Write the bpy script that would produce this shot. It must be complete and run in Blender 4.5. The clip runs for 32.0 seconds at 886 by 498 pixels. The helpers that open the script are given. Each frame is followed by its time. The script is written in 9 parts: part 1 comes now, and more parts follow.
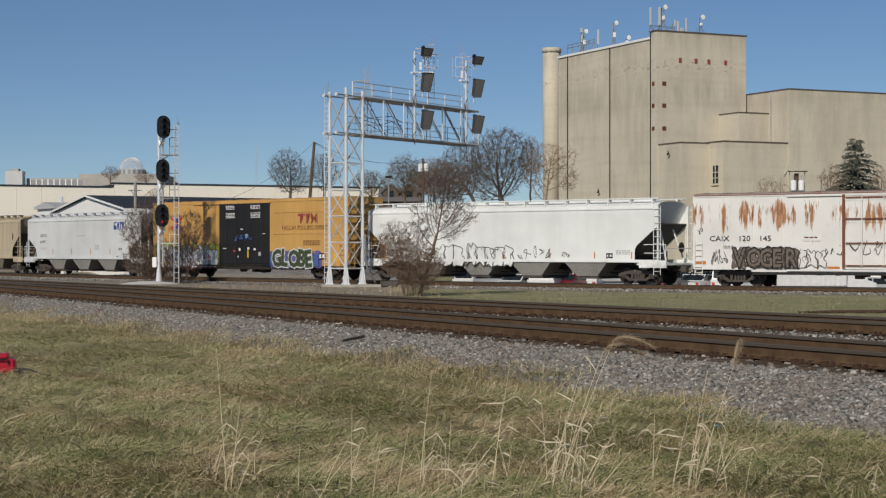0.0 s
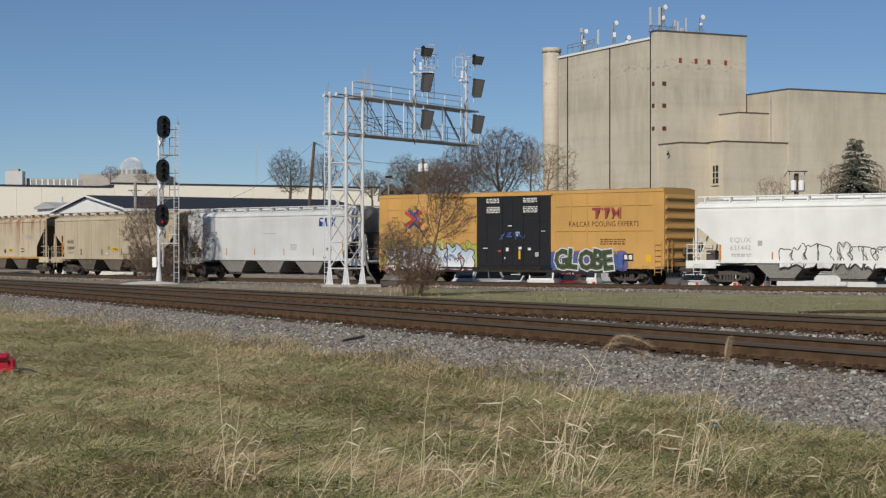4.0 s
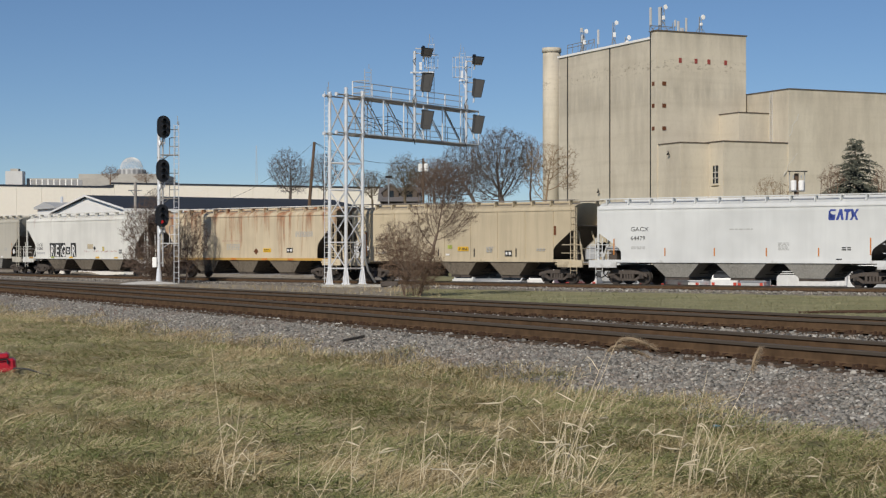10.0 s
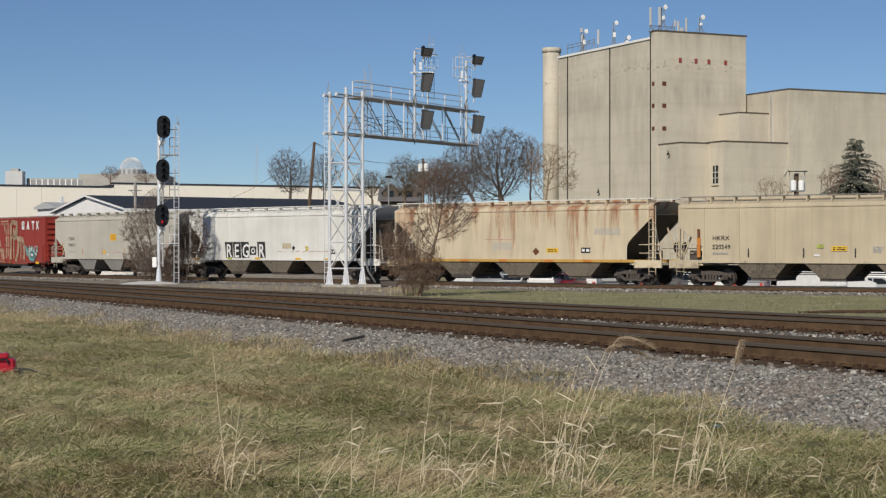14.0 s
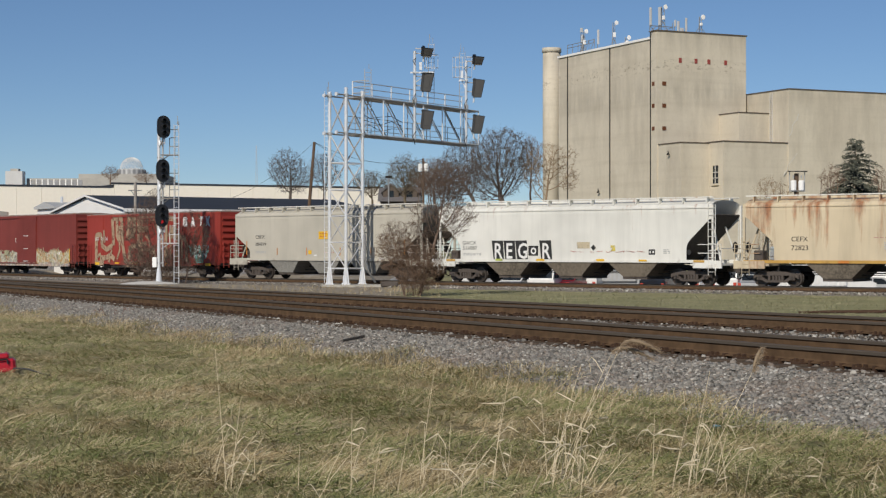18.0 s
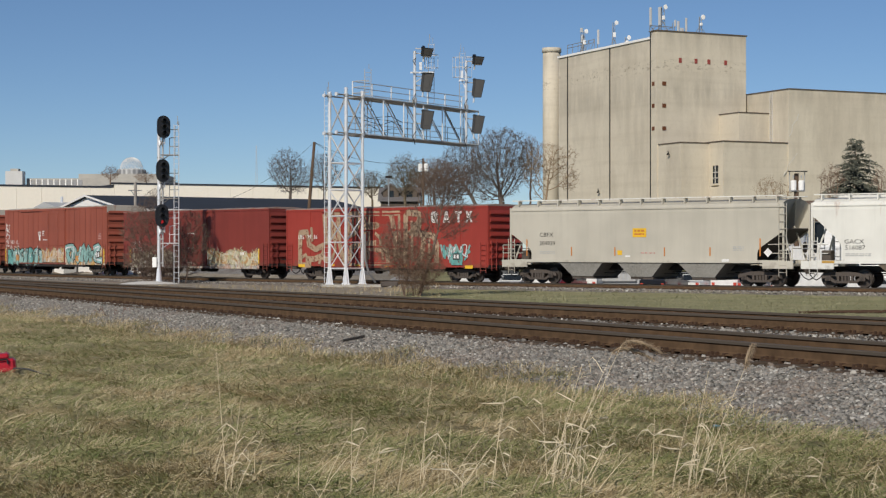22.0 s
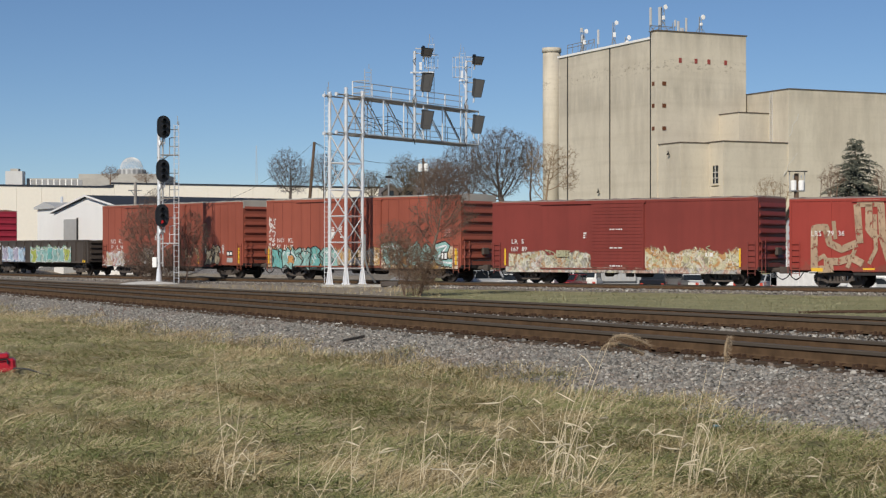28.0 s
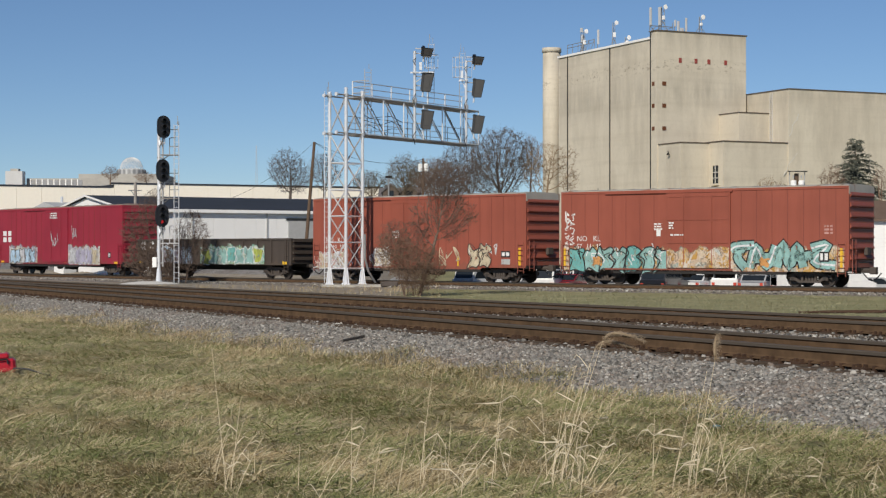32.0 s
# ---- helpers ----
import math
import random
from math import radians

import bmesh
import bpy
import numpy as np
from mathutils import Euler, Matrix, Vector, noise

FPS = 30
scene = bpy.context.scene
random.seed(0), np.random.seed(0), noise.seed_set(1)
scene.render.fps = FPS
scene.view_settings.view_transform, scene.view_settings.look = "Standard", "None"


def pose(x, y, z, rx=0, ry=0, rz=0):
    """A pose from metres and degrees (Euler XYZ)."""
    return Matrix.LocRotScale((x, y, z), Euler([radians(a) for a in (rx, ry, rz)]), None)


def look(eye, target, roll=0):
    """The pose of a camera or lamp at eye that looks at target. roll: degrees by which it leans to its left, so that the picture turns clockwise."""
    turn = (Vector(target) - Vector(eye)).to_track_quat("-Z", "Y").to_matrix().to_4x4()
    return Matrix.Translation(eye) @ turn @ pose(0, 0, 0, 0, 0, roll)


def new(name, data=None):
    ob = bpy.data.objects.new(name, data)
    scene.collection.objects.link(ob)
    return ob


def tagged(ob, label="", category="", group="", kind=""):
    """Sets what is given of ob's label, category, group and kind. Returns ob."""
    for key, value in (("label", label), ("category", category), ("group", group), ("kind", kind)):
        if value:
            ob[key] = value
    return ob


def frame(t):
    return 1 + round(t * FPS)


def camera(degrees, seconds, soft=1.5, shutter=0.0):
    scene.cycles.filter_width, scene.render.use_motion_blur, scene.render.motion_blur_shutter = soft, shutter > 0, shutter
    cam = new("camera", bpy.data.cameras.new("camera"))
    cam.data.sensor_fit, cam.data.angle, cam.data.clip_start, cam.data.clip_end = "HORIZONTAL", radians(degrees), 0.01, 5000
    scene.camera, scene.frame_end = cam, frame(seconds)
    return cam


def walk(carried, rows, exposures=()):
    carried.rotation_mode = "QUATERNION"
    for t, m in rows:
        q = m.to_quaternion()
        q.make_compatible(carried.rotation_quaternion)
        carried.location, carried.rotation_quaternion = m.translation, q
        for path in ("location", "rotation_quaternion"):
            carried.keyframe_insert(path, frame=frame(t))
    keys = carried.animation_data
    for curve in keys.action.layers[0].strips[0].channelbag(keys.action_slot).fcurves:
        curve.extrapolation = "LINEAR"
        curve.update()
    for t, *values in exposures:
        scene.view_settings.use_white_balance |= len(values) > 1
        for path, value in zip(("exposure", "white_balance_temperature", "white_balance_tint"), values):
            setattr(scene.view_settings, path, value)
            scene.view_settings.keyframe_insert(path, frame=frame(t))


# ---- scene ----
# ---- camera: a tripod on the grass, never moved ----
cam = camera(29.27, 32.0, soft=1.28)
EYE = (0.0, 0.0, 1.86)
STAND = look(EYE, (0.0, 100.0, 1.927))
walk(cam, [(0.0, STAND), (32.0, STAND)], [(0.0, -0.18), (3.0, -0.13), (6.0, -0.05), (14.0, 0.0), (24.0, 0.05), (32.0, 0.10)])

# ---- world and sun ----
SUN_EL, SUN_AZ = radians(32), radians(202)
world = bpy.data.worlds.new("world")
scene.world = world
world.use_nodes = True
wt = world.node_tree
sky = wt.nodes.new("ShaderNodeTexSky")
sky.sky_type, sky.sun_disc = "NISHITA", False
sky.sun_elevation, sky.sun_rotation = SUN_EL, SUN_AZ
sky.altitude, sky.air_density, sky.dust_density, sky.ozone_density = 1200, 0.8, 0.0, 5.0
wt.links.new(sky.outputs[0], wt.nodes["Background"].inputs[0])
wt.nodes["Background"].inputs[1].default_value = 0.067
sun_dir = Vector((math.sin(SUN_AZ) * math.cos(SUN_EL), math.cos(SUN_AZ) * math.cos(SUN_EL), math.sin(SUN_EL)))
sun = new("sun", bpy.data.lights.new("sun", "SUN"))
sun.data.energy, sun.data.angle, sun.data.color = 3.5, radians(0.53), (1.0, 0.93, 0.82)
sun.matrix_world = look(sun_dir * 200, (0, 0, 0))


# ---- materials ----
def socket(node, name, value):
    node.inputs[name].default_value = value


class Mat:
    """A small builder of node materials."""

    def __init__(self, name, rough=0.7, metal=0.0, spec=0.4):
        self.m = bpy.data.materials.new(name)
        self.m.use_nodes = True
        self.t = self.m.node_tree
        self.b = self.t.nodes["Principled BSDF"]
        socket(self.b, "Roughness", rough)
        socket(self.b, "Metallic", metal)
        socket(self.b, "Specular IOR Level", spec)
        self.co = self.t.nodes.new("ShaderNodeTexCoord")

    def link(self, a, b):
        self.t.links.new(a, b)

    def place(self, scale=(1, 1, 1), space="Object", shift=(0, 0, 0)):
        n = self.t.nodes.new("ShaderNodeMapping")
        n.inputs["Scale"].default_value = scale
        n.inputs["Location"].default_value = shift
        self.link(self.co.outputs[space], n.inputs["Vector"])
        return n.outputs[0]

    def noise(self, scale, detail=4, rough=0.55, vec=None, distort=0.0):
        n = self.t.nodes.new("ShaderNodeTexNoise")
        socket(n, "Scale", scale), socket(n, "Detail", detail), socket(n, "Roughness", rough), socket(n, "Distortion", distort)
        self.link(vec if vec else self.co.outputs["Object"], n.inputs["Vector"])
        return n.outputs[0]

    def ramp(self, fac, stops):
        n = self.t.nodes.new("ShaderNodeValToRGB")
        e = n.color_ramp.elements
        while len(e) < len(stops):
            e.new(0.5)
        for el, (pos, col) in zip(e, stops):
            el.position = pos
            el.color = (*col, 1) if len(col) == 3 else col
        self.link(fac, n.inputs[0])
        return n.outputs[0]

    def mask(self, fac, lo, hi):
        return self.ramp(fac, [(lo, (0, 0, 0)), (hi, (1, 1, 1))])

    def mix(self, fac, a, b, mode="MIX"):
        n = self.t.nodes.new("ShaderNodeMix")
        n.data_type, n.blend_type = "RGBA", mode
        for i, v in ((0, fac), (6, a), (7, b)):
            if isinstance(v, (int, float)):
                n.inputs[i].default_value = v
            elif isinstance(v, tuple):
                n.inputs[i].default_value = (*v, 1)
            else:
                self.link(v, n.inputs[i])
        return n.outputs[2]

    def math(self, op, a, b=0.0, c=0.0):
        n = self.t.nodes.new("ShaderNodeMath")
        n.operation = op
        for i, v in enumerate((a, b, c)):
            if isinstance(v, (int, float)):
                n.inputs[i].default_value = v
            else:
                self.link(v, n.inputs[i])
        return n.outputs[0]

    def color(self, c):
        if isinstance(c, tuple):
            socket(self.b, "Base Color", (*c, 1))
        else:
            self.link(c, self.b.inputs["Base Color"])
        return self

    def bump(self, fac, strength=0.3, dist=0.02):
        n = self.t.nodes.new("ShaderNodeBump")
        socket(n, "Strength", strength), socket(n, "Distance", dist)
        self.link(fac, n.inputs["Height"])
        self.link(n.outputs[0], self.b.inputs["Normal"])
        return self

    def rnd(self):
        return self.t.nodes.new("ShaderNodeObjectInfo").outputs["Random"]

    def island(self):
        return self.t.nodes.new("ShaderNodeNewGeometry").outputs["Random Per Island"]

    def position(self):
        return self.t.nodes.new("ShaderNodeNewGeometry").outputs["Position"]


def mul(c, k):
    return tuple(min(1.0, v * k) for v in c)


def plain(name, c, rough=0.6, metal=0.0, var=0.25, scale=3.0, bump=0.0):
    """A surface of one colour with mottling at two scales."""
    m = Mat(name, rough, metal)
    big = m.mix(m.mask(m.noise(scale * 0.3), 0.35, 0.7), mul(c, 1 - var), c)
    fine = m.mix(m.mask(m.noise(scale * 6, 3), 0.3, 0.75), big, mul(c, 1 + var * 0.5))
    m.color(fine)
    if bump:
        m.bump(m.noise(scale * 10, 3), bump, 0.01)
    return m.m


def car_paint(name, c, dirt=(0.12, 0.085, 0.055), grime=0.55, rust=0.0, fade=0.12, streak=0.35):
    """Weathered railcar paint: vertical streaks, road grime along the sill, specks of rust."""
    m = Mat(name, 0.5, 0.0, 0.35)
    sep = m.t.nodes.new("ShaderNodeSeparateXYZ")
    m.link(m.co.outputs["Object"], sep.inputs[0])
    base = m.mix(m.mask(m.noise(0.35, 3), 0.3, 0.75), mul(c, 1 - fade), mul(c, 1 + fade))
    st = m.noise(1.0, 4, 0.6, m.place((2.6, 1.0, 0.22)))
    base = m.mix(m.math("MULTIPLY", m.mask(st, 0.46, 0.75), streak), base, mul(c, 0.62))
    low = m.math("MULTIPLY_ADD", m.noise(1.7, 5), 1.6, m.math("MULTIPLY", sep.outputs[2], -0.75))
    base = m.mix(m.math("MULTIPLY", m.mask(low, -0.75, 0.15), grime), base, dirt)
    if rust:
        r = m.noise(1.0, 6, 0.62, m.place((1.5, 1.0, 0.16), shift=(3.1, 0, 0)))
        r = m.math("MULTIPLY_ADD", sep.outputs[2], 0.035, m.math("SUBTRACT", r, 0.10))
        lo = 0.66 - rust * 0.2
        col = m.ramp(m.noise(5.0, 3), [(0.3, (0.16, 0.045, 0.015)), (0.7, (0.42, 0.15, 0.05))])
        base = m.mix(m.math("MULTIPLY", m.mask(r, lo, lo + 0.14), 0.85), base, col)
    m.color(base)
    m.bump(m.noise(1.1, 2), 0.12, 0.02)
    return m.m


STEEL = plain("galvanised_steel", (0.84, 0.84, 0.84), 0.34, 0.42, 0.16, 4)
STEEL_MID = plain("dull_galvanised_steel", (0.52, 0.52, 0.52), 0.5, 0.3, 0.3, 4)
STEEL_BROWN = plain("brown_galvanised_steel", (0.34, 0.32, 0.29), 0.6, 0.3, 0.4, 3)
STEEL_DARK = plain("weathered_steel", (0.30, 0.30, 0.30), 0.5, 0.4, 0.3, 5)
BLACK = plain("black_paint", (0.018, 0.018, 0.02), 0.5, 0, 0.3, 4)
SIGNAL_BLACK = plain("signal_black", (0.02, 0.021, 0.024), 0.42, 0, 0.3, 4)
SIGNAL_GREY = plain("signal_grey_back", (0.042, 0.041, 0.040), 0.5, 0, 0.3, 4)
RUNNING = plain("running_gear_grime", (0.095, 0.078, 0.067), 0.75, 0.1, 0.5, 5, 0.3)
WHEEL = plain("wheel_steel", (0.10, 0.085, 0.075), 0.5, 0.6, 0.4, 8)
UNDER = plain("underframe_black", (0.03, 0.027, 0.025), 0.8, 0, 0.4, 4)
CONCRETE = plain("pale_concrete", (0.42, 0.40, 0.36), 0.9, 0, 0.3, 2, 0.3)
WHITE = plain("white_paint", (0.88, 0.87, 0.84), 0.55, 0, 0.06, 2)
SLAB = plain("bleached_concrete", (0.62, 0.60, 0.56), 0.9, 0, 0.2, 1.5, 0.4)
CREAM = plain("cream_cladding", (0.97, 0.90, 0.76), 0.7, 0, 0.04, 0.5)
ROOF_DARK = plain("dark_roofing", (0.035, 0.04, 0.05), 0.7, 0, 0.3, 1)
COPING = plain("dark_coping", (0.11, 0.085, 0.065), 0.8, 0, 0.3, 2)
ROOF_PALE = plain("pale_metal_roof", (0.55, 0.55, 0.54), 0.5, 0.1, 0.15, 1)
ROOF_BROWN = plain("brown_shingles", (0.16, 0.11, 0.08), 0.85, 0, 0.35, 3)
ROOF_GREY = plain("grey_shingles", (0.16, 0.15, 0.15), 0.85, 0, 0.35, 3)
GLASS_DARK = plain("dark_window", (0.02, 0.025, 0.03), 0.12, 0, 0.2, 2)
POLE_WOOD = plain("pole_wood", (0.13, 0.085, 0.055), 0.9, 0, 0.4, 6)
DECAL_BLACK = plain("decal_black", (0.03, 0.03, 0.03), 0.6, 0, 0.3, 6)
DECAL_WHITE = plain("decal_white", (0.75, 0.74, 0.72), 0.6, 0, 0.15, 6)
DECAL_GREY = plain("decal_grey", (0.42, 0.42, 0.41), 0.6, 0, 0.2, 6)
DECAL_BLUE = plain("decal_blue", (0.04, 0.07, 0.30), 0.6, 0, 0.2, 6)
DECAL_RED = plain("decal_red", (0.52, 0.06, 0.035), 0.6, 0, 0.2, 6)
VENT_RED = plain("faded_red_vent", (0.30, 0.06, 0.05), 0.7, 0, 0.3, 4)
DECAL_BROWN = plain("decal_brown", (0.14, 0.05, 0.02), 0.6, 0, 0.2, 6)
DECAL_YELLOW = plain("decal_yellow", (0.75, 0.45, 0.03), 0.6, 0, 0.2, 6)
DECAL_ORANGE = plain("reflector_orange", (0.55, 0.20, 0.04), 0.5, 0, 0.25, 6)


def spray(name, c):
    """Sprayed paint, thin and flaking: the car's own paint shows through in specks and runs."""
    m = Mat("spray_" + name, 0.6, 0, 0.3)
    big = m.mix(m.mask(m.noise(1.6, 4), 0.3, 0.7), mul(c, 0.72), mul(c, 1.12))
    m.color(m.mix(m.math("MULTIPLY", m.mask(m.noise(9, 4, 0.7), 0.5, 0.75), 0.5), big, (0.30, 0.22, 0.17)))
    worn = m.noise(5.0, 6, 0.75, m.place((1.0, 1.0, 0.55)))
    m.link(m.mask(worn, 0.36, 0.47), m.b.inputs["Alpha"])
    return m.m


def spray_fade(name, low, high, z0, z1):
    """Two sprayed colours that fade into one another up the piece."""
    m = Mat("spray_" + name, 0.6, 0, 0.3)
    sep = m.t.nodes.new("ShaderNodeSeparateXYZ")
    m.link(m.co.outputs["Object"], sep.inputs[0])
    t = m.math("DIVIDE", m.math("SUBTRACT", m.math("MULTIPLY_ADD", m.noise(1.8, 4), 0.9, sep.outputs[2]), z0 + 0.45), z1 - z0)
    c = m.mix(m.mask(t, 0.1, 0.9), low, high)
    m.color(m.mix(m.math("MULTIPLY", m.mask(m.noise(8, 4, 0.7), 0.55, 0.75), 0.3), c, mul(high, 0.7)))
    return m.m


SPRAY = {n: spray(n, c) for n, c in dict(
    silver=(0.55, 0.56, 0.58), tan=(0.42, 0.30, 0.20), teal=(0.15, 0.40, 0.38), aqua=(0.27, 0.47, 0.44), lime=(0.42, 0.48, 0.10),
    paleblue=(0.42, 0.58, 0.72), white=(0.72, 0.73, 0.74), black=(0.02, 0.02, 0.022), green=(0.06, 0.14, 0.04), blue=(0.06, 0.12, 0.34),
    maroon=(0.17, 0.02, 0.03), orange=(0.62, 0.30, 0.10), yellow=(0.62, 0.50, 0.10), violet=(0.13, 0.11, 0.30), cream=(0.55, 0.47, 0.33),
    lavender=(0.42, 0.40, 0.52), charcoal=(0.055, 0.05, 0.048), sage=(0.42, 0.42, 0.27), pink=(0.55, 0.30, 0.27), navy=(0.05, 0.06, 0.13), umber=(0.17, 0.135, 0.11), moss=(0.05, 0.10, 0.035)).items()}


def wash(name, cols, line, z1):
    """Many old layers of spray paint run together: hard-edged patches, thin lines and a ragged upper edge."""
    m = Mat("spray_wash_" + name, 0.65, 0, 0.3)
    sep = m.t.nodes.new("ShaderNodeSeparateXYZ")
    m.link(m.co.outputs["Object"], sep.inputs[0])
    n = m.noise(1.25, 4, 0.6, m.place((1.0, 1.0, 1.0)), 0.5)
    stops, k = [], len(cols)
    for i, c in enumerate(cols):
        a, b = 0.30 + 0.40 * i / k, 0.30 + 0.40 * (i + 1) / k
        stops += [(a + 0.012, c), (b - 0.012, mul(c, 0.85))]
    c = m.ramp(n, stops)
    for shift, wide, col, amt in (((5, 0, 2), 0.035, line, 0.7), ((1, 0, 9), 0.03, (0.10, 0.08, 0.07), 0.6), ((8, 0, 4), 0.022, (0.66, 0.64, 0.60), 0.6)):
        e = m.math("ABSOLUTE", m.math("SUBTRACT", m.noise(1.15, 2, 0.5, m.place((1.2, 1.0, 1.0), shift=shift), 0.7), 0.5))
        c = m.mix(m.math("MULTIPLY", m.math("SUBTRACT", 1.0, m.mask(e, wide * 0.4, wide)), amt), c, col)
    c = m.mix(m.math("MULTIPLY", m.mask(m.noise(11, 4, 0.7), 0.5, 0.72), 0.4), c, (0.26, 0.16, 0.12))
    m.color(c)
    edge = m.math("ADD", m.math("MULTIPLY_ADD", m.noise(1.6, 5, 0.65, m.place((1.0, 1.0, 0.8))), 1.3, z1 - 0.70), m.math("MULTIPLY", sep.outputs[2], -1.0))
    worn = m.mask(m.noise(6.0, 5, 0.75), 0.33, 0.42)
    m.link(m.math("MULTIPLY", m.mask(edge, 0.0, 0.12), worn), m.b.inputs["Alpha"])
    return m.m


SPRAY["icy"] = spray_fade("icy", (0.80, 0.82, 0.85), (0.36, 0.52, 0.60), 0.8, 2.1)
WASH_PALE = wash("pale", [(0.44, 0.43, 0.26), (0.33, 0.32, 0.27), (0.52, 0.50, 0.36), (0.42, 0.25, 0.13), (0.46, 0.46, 0.40), (0.50, 0.36, 0.30)], (0.62, 0.60, 0.44), 1.82)
WASH_OCHRE = wash("ochre", [(0.48, 0.45, 0.24), (0.52, 0.48, 0.33), (0.48, 0.26, 0.10), (0.46, 0.44, 0.26), (0.52, 0.38, 0.30)], (0.66, 0.62, 0.44), 1.95)
WASH_SILL = wash("sill", [(0.50, 0.46, 0.30), (0.40, 0.38, 0.36), (0.46, 0.30, 0.24), (0.52, 0.50, 0.38)], (0.62, 0.58, 0.46), 1.05)
WASH_WARM = wash("warm", [(0.50, 0.36, 0.22), (0.52, 0.30, 0.08), (0.58, 0.44, 0.32), (0.30, 0.34, 0.30)], (0.60, 0.50, 0.36), 2.05)
WASH_BLUE = wash("blue", [(0.22, 0.36, 0.50), (0.10, 0.18, 0.34), (0.46, 0.50, 0.58), (0.30, 0.26, 0.40)], (0.60, 0.64, 0.68), 2.2)
WASH_LIME = wash("lime", [(0.42, 0.44, 0.14), (0.18, 0.40, 0.36), (0.34, 0.46, 0.30), (0.22, 0.46, 0.42), (0.50, 0.50, 0.44)], (0.60, 0.62, 0.56), 2.2)
WASH_SILVER = wash("silver", [(0.44, 0.42, 0.42), (0.50, 0.47, 0.36), (0.40, 0.38, 0.46), (0.30, 0.26, 0.27)], (0.66, 0.64, 0.62), 2.25)


# ---- mesh helpers ----
def mesh_from(name, verts, faces, mat=None, smooth=False):
    me = bpy.data.meshes.new(name)
    me.from_pydata(verts, [], faces)
    if mat:
        me.materials.append(mat)
    if smooth:
        me.polygons.foreach_set("use_smooth", [True] * len(me.polygons))
    me.update()
    return me


def bm_mesh(name, bm, mat, smooth=False):
    bmesh.ops.recalc_face_normals(bm, faces=bm.faces)
    me = bpy.data.meshes.new(name)
    bm.to_mesh(me)
    bm.free()
    me.materials.append(mat)
    if smooth:
        me.polygons.foreach_set("use_smooth", [True] * len(me.polygons))
    return me


def part(name, bm, material, parent, label="", smooth=False):
    """Links a bmesh (or a ready mesh) as one mesh object under a thing or a part."""
    me = bm if isinstance(bm, bpy.types.Mesh) else bm_mesh(name, bm, material, smooth)
    ob = new(name, me)
    ob.parent = parent
    if label:
        ob["label"] = label
    return ob


def thing(name, bm, material, m=None, label="", category="", group="", kind="", smooth=False):
    me = bm if (bm is None or isinstance(bm, bpy.types.Mesh)) else bm_mesh(name, bm, material, smooth)
    ob = new(name, me)
    if m is not None:
        ob.matrix_basis = m
    return tagged(ob, label, category, group, kind)


def box(bm, x0, x1, y0, y1, z0, z1, bevel=0.0):
    vs = [bm.verts.new((x, y, z)) for z in (z0, z1) for y in (y0, y1) for x in (x0, x1)]
    for f in ((0, 1, 3, 2), (4, 6, 7, 5), (0, 4, 5, 1), (2, 3, 7, 6), (0, 2, 6, 4), (1, 5, 7, 3)):
        bm.faces.new([vs[i] for i in f])
    if bevel:
        es = {e for v in vs for e in v.link_edges}
        bmesh.ops.bevel(bm, geom=list(es), offset=bevel, segments=1, affect="EDGES")
    return bm


def B(*args, bevel=0.0):
    return box(bmesh.new(), *args, bevel=bevel)


def tube(bm, a, b, r, seg=6, r2=None, caps=True):
    a, b = Vector(a), Vector(b)
    d = (b - a).normalized()
    u = d.orthogonal().normalized()
    v = d.cross(u)
    r2 = r if r2 is None else r2
    ring = []
    for c, rr in ((a, r), (b, r2)):
        ring.append([bm.verts.new(c + (u * math.cos(2 * math.pi * i / seg) + v * math.sin(2 * math.pi * i / seg)) * rr) for i in range(seg)])
    for i in range(seg):
        j = (i + 1) % seg
        bm.faces.new((ring[0][i], ring[0][j], ring[1][j], ring[1][i]))
    if caps:
        bm.faces.new(ring[0][::-1])
        bm.faces.new(ring[1])
    return bm


def T(*segs, r=0.02, seg=6):
    bm = bmesh.new()
    for a, b in segs:
        tube(bm, a, b, r, seg)
    return bm


def prism(bm, poly, axis, lo, hi):
    """Extrudes a polygon: axis 'x' takes (y, z) points, 'y' takes (x, z), 'z' takes (x, y)."""
    def at(p, q):
        return {"x": (q, p[0], p[1]), "y": (p[0], q, p[1]), "z": (p[0], p[1], q)}[axis]
    a = [bm.verts.new(at(p, lo)) for p in poly]
    b = [bm.verts.new(at(p, hi)) for p in poly]
    n = len(poly)
    for i in range(n):
        j = (i + 1) % n
        bm.faces.new((a[i], a[j], b[j], b[i]))
    bm.faces.new(a[::-1])
    bm.faces.new(b)
    return bm


def P(poly, axis, lo, hi):
    return prism(bmesh.new(), poly, axis, lo, hi)


def revolve(profile, seg=20, axis="y"):
    """Turns (radius, along) points round an axis."""
    bm = bmesh.new()
    rings = []
    for r, h in profile:
        ring = []
        for i in range(seg):
            a = 2 * math.pi * i / seg
            c, s = r * math.cos(a), r * math.sin(a)
            ring.append(bm.verts.new((c, h, s) if axis == "y" else (c, s, h)))
        rings.append(ring)
    for a, b in zip(rings, rings[1:]):
        for i in range(seg):
            j = (i + 1) % seg
            bm.faces.new((a[i], a[j], b[j], b[i]))
    bm.faces.new(rings[0])
    bm.faces.new(rings[-1][::-1])
    return bm


FONT_CACHE = {}


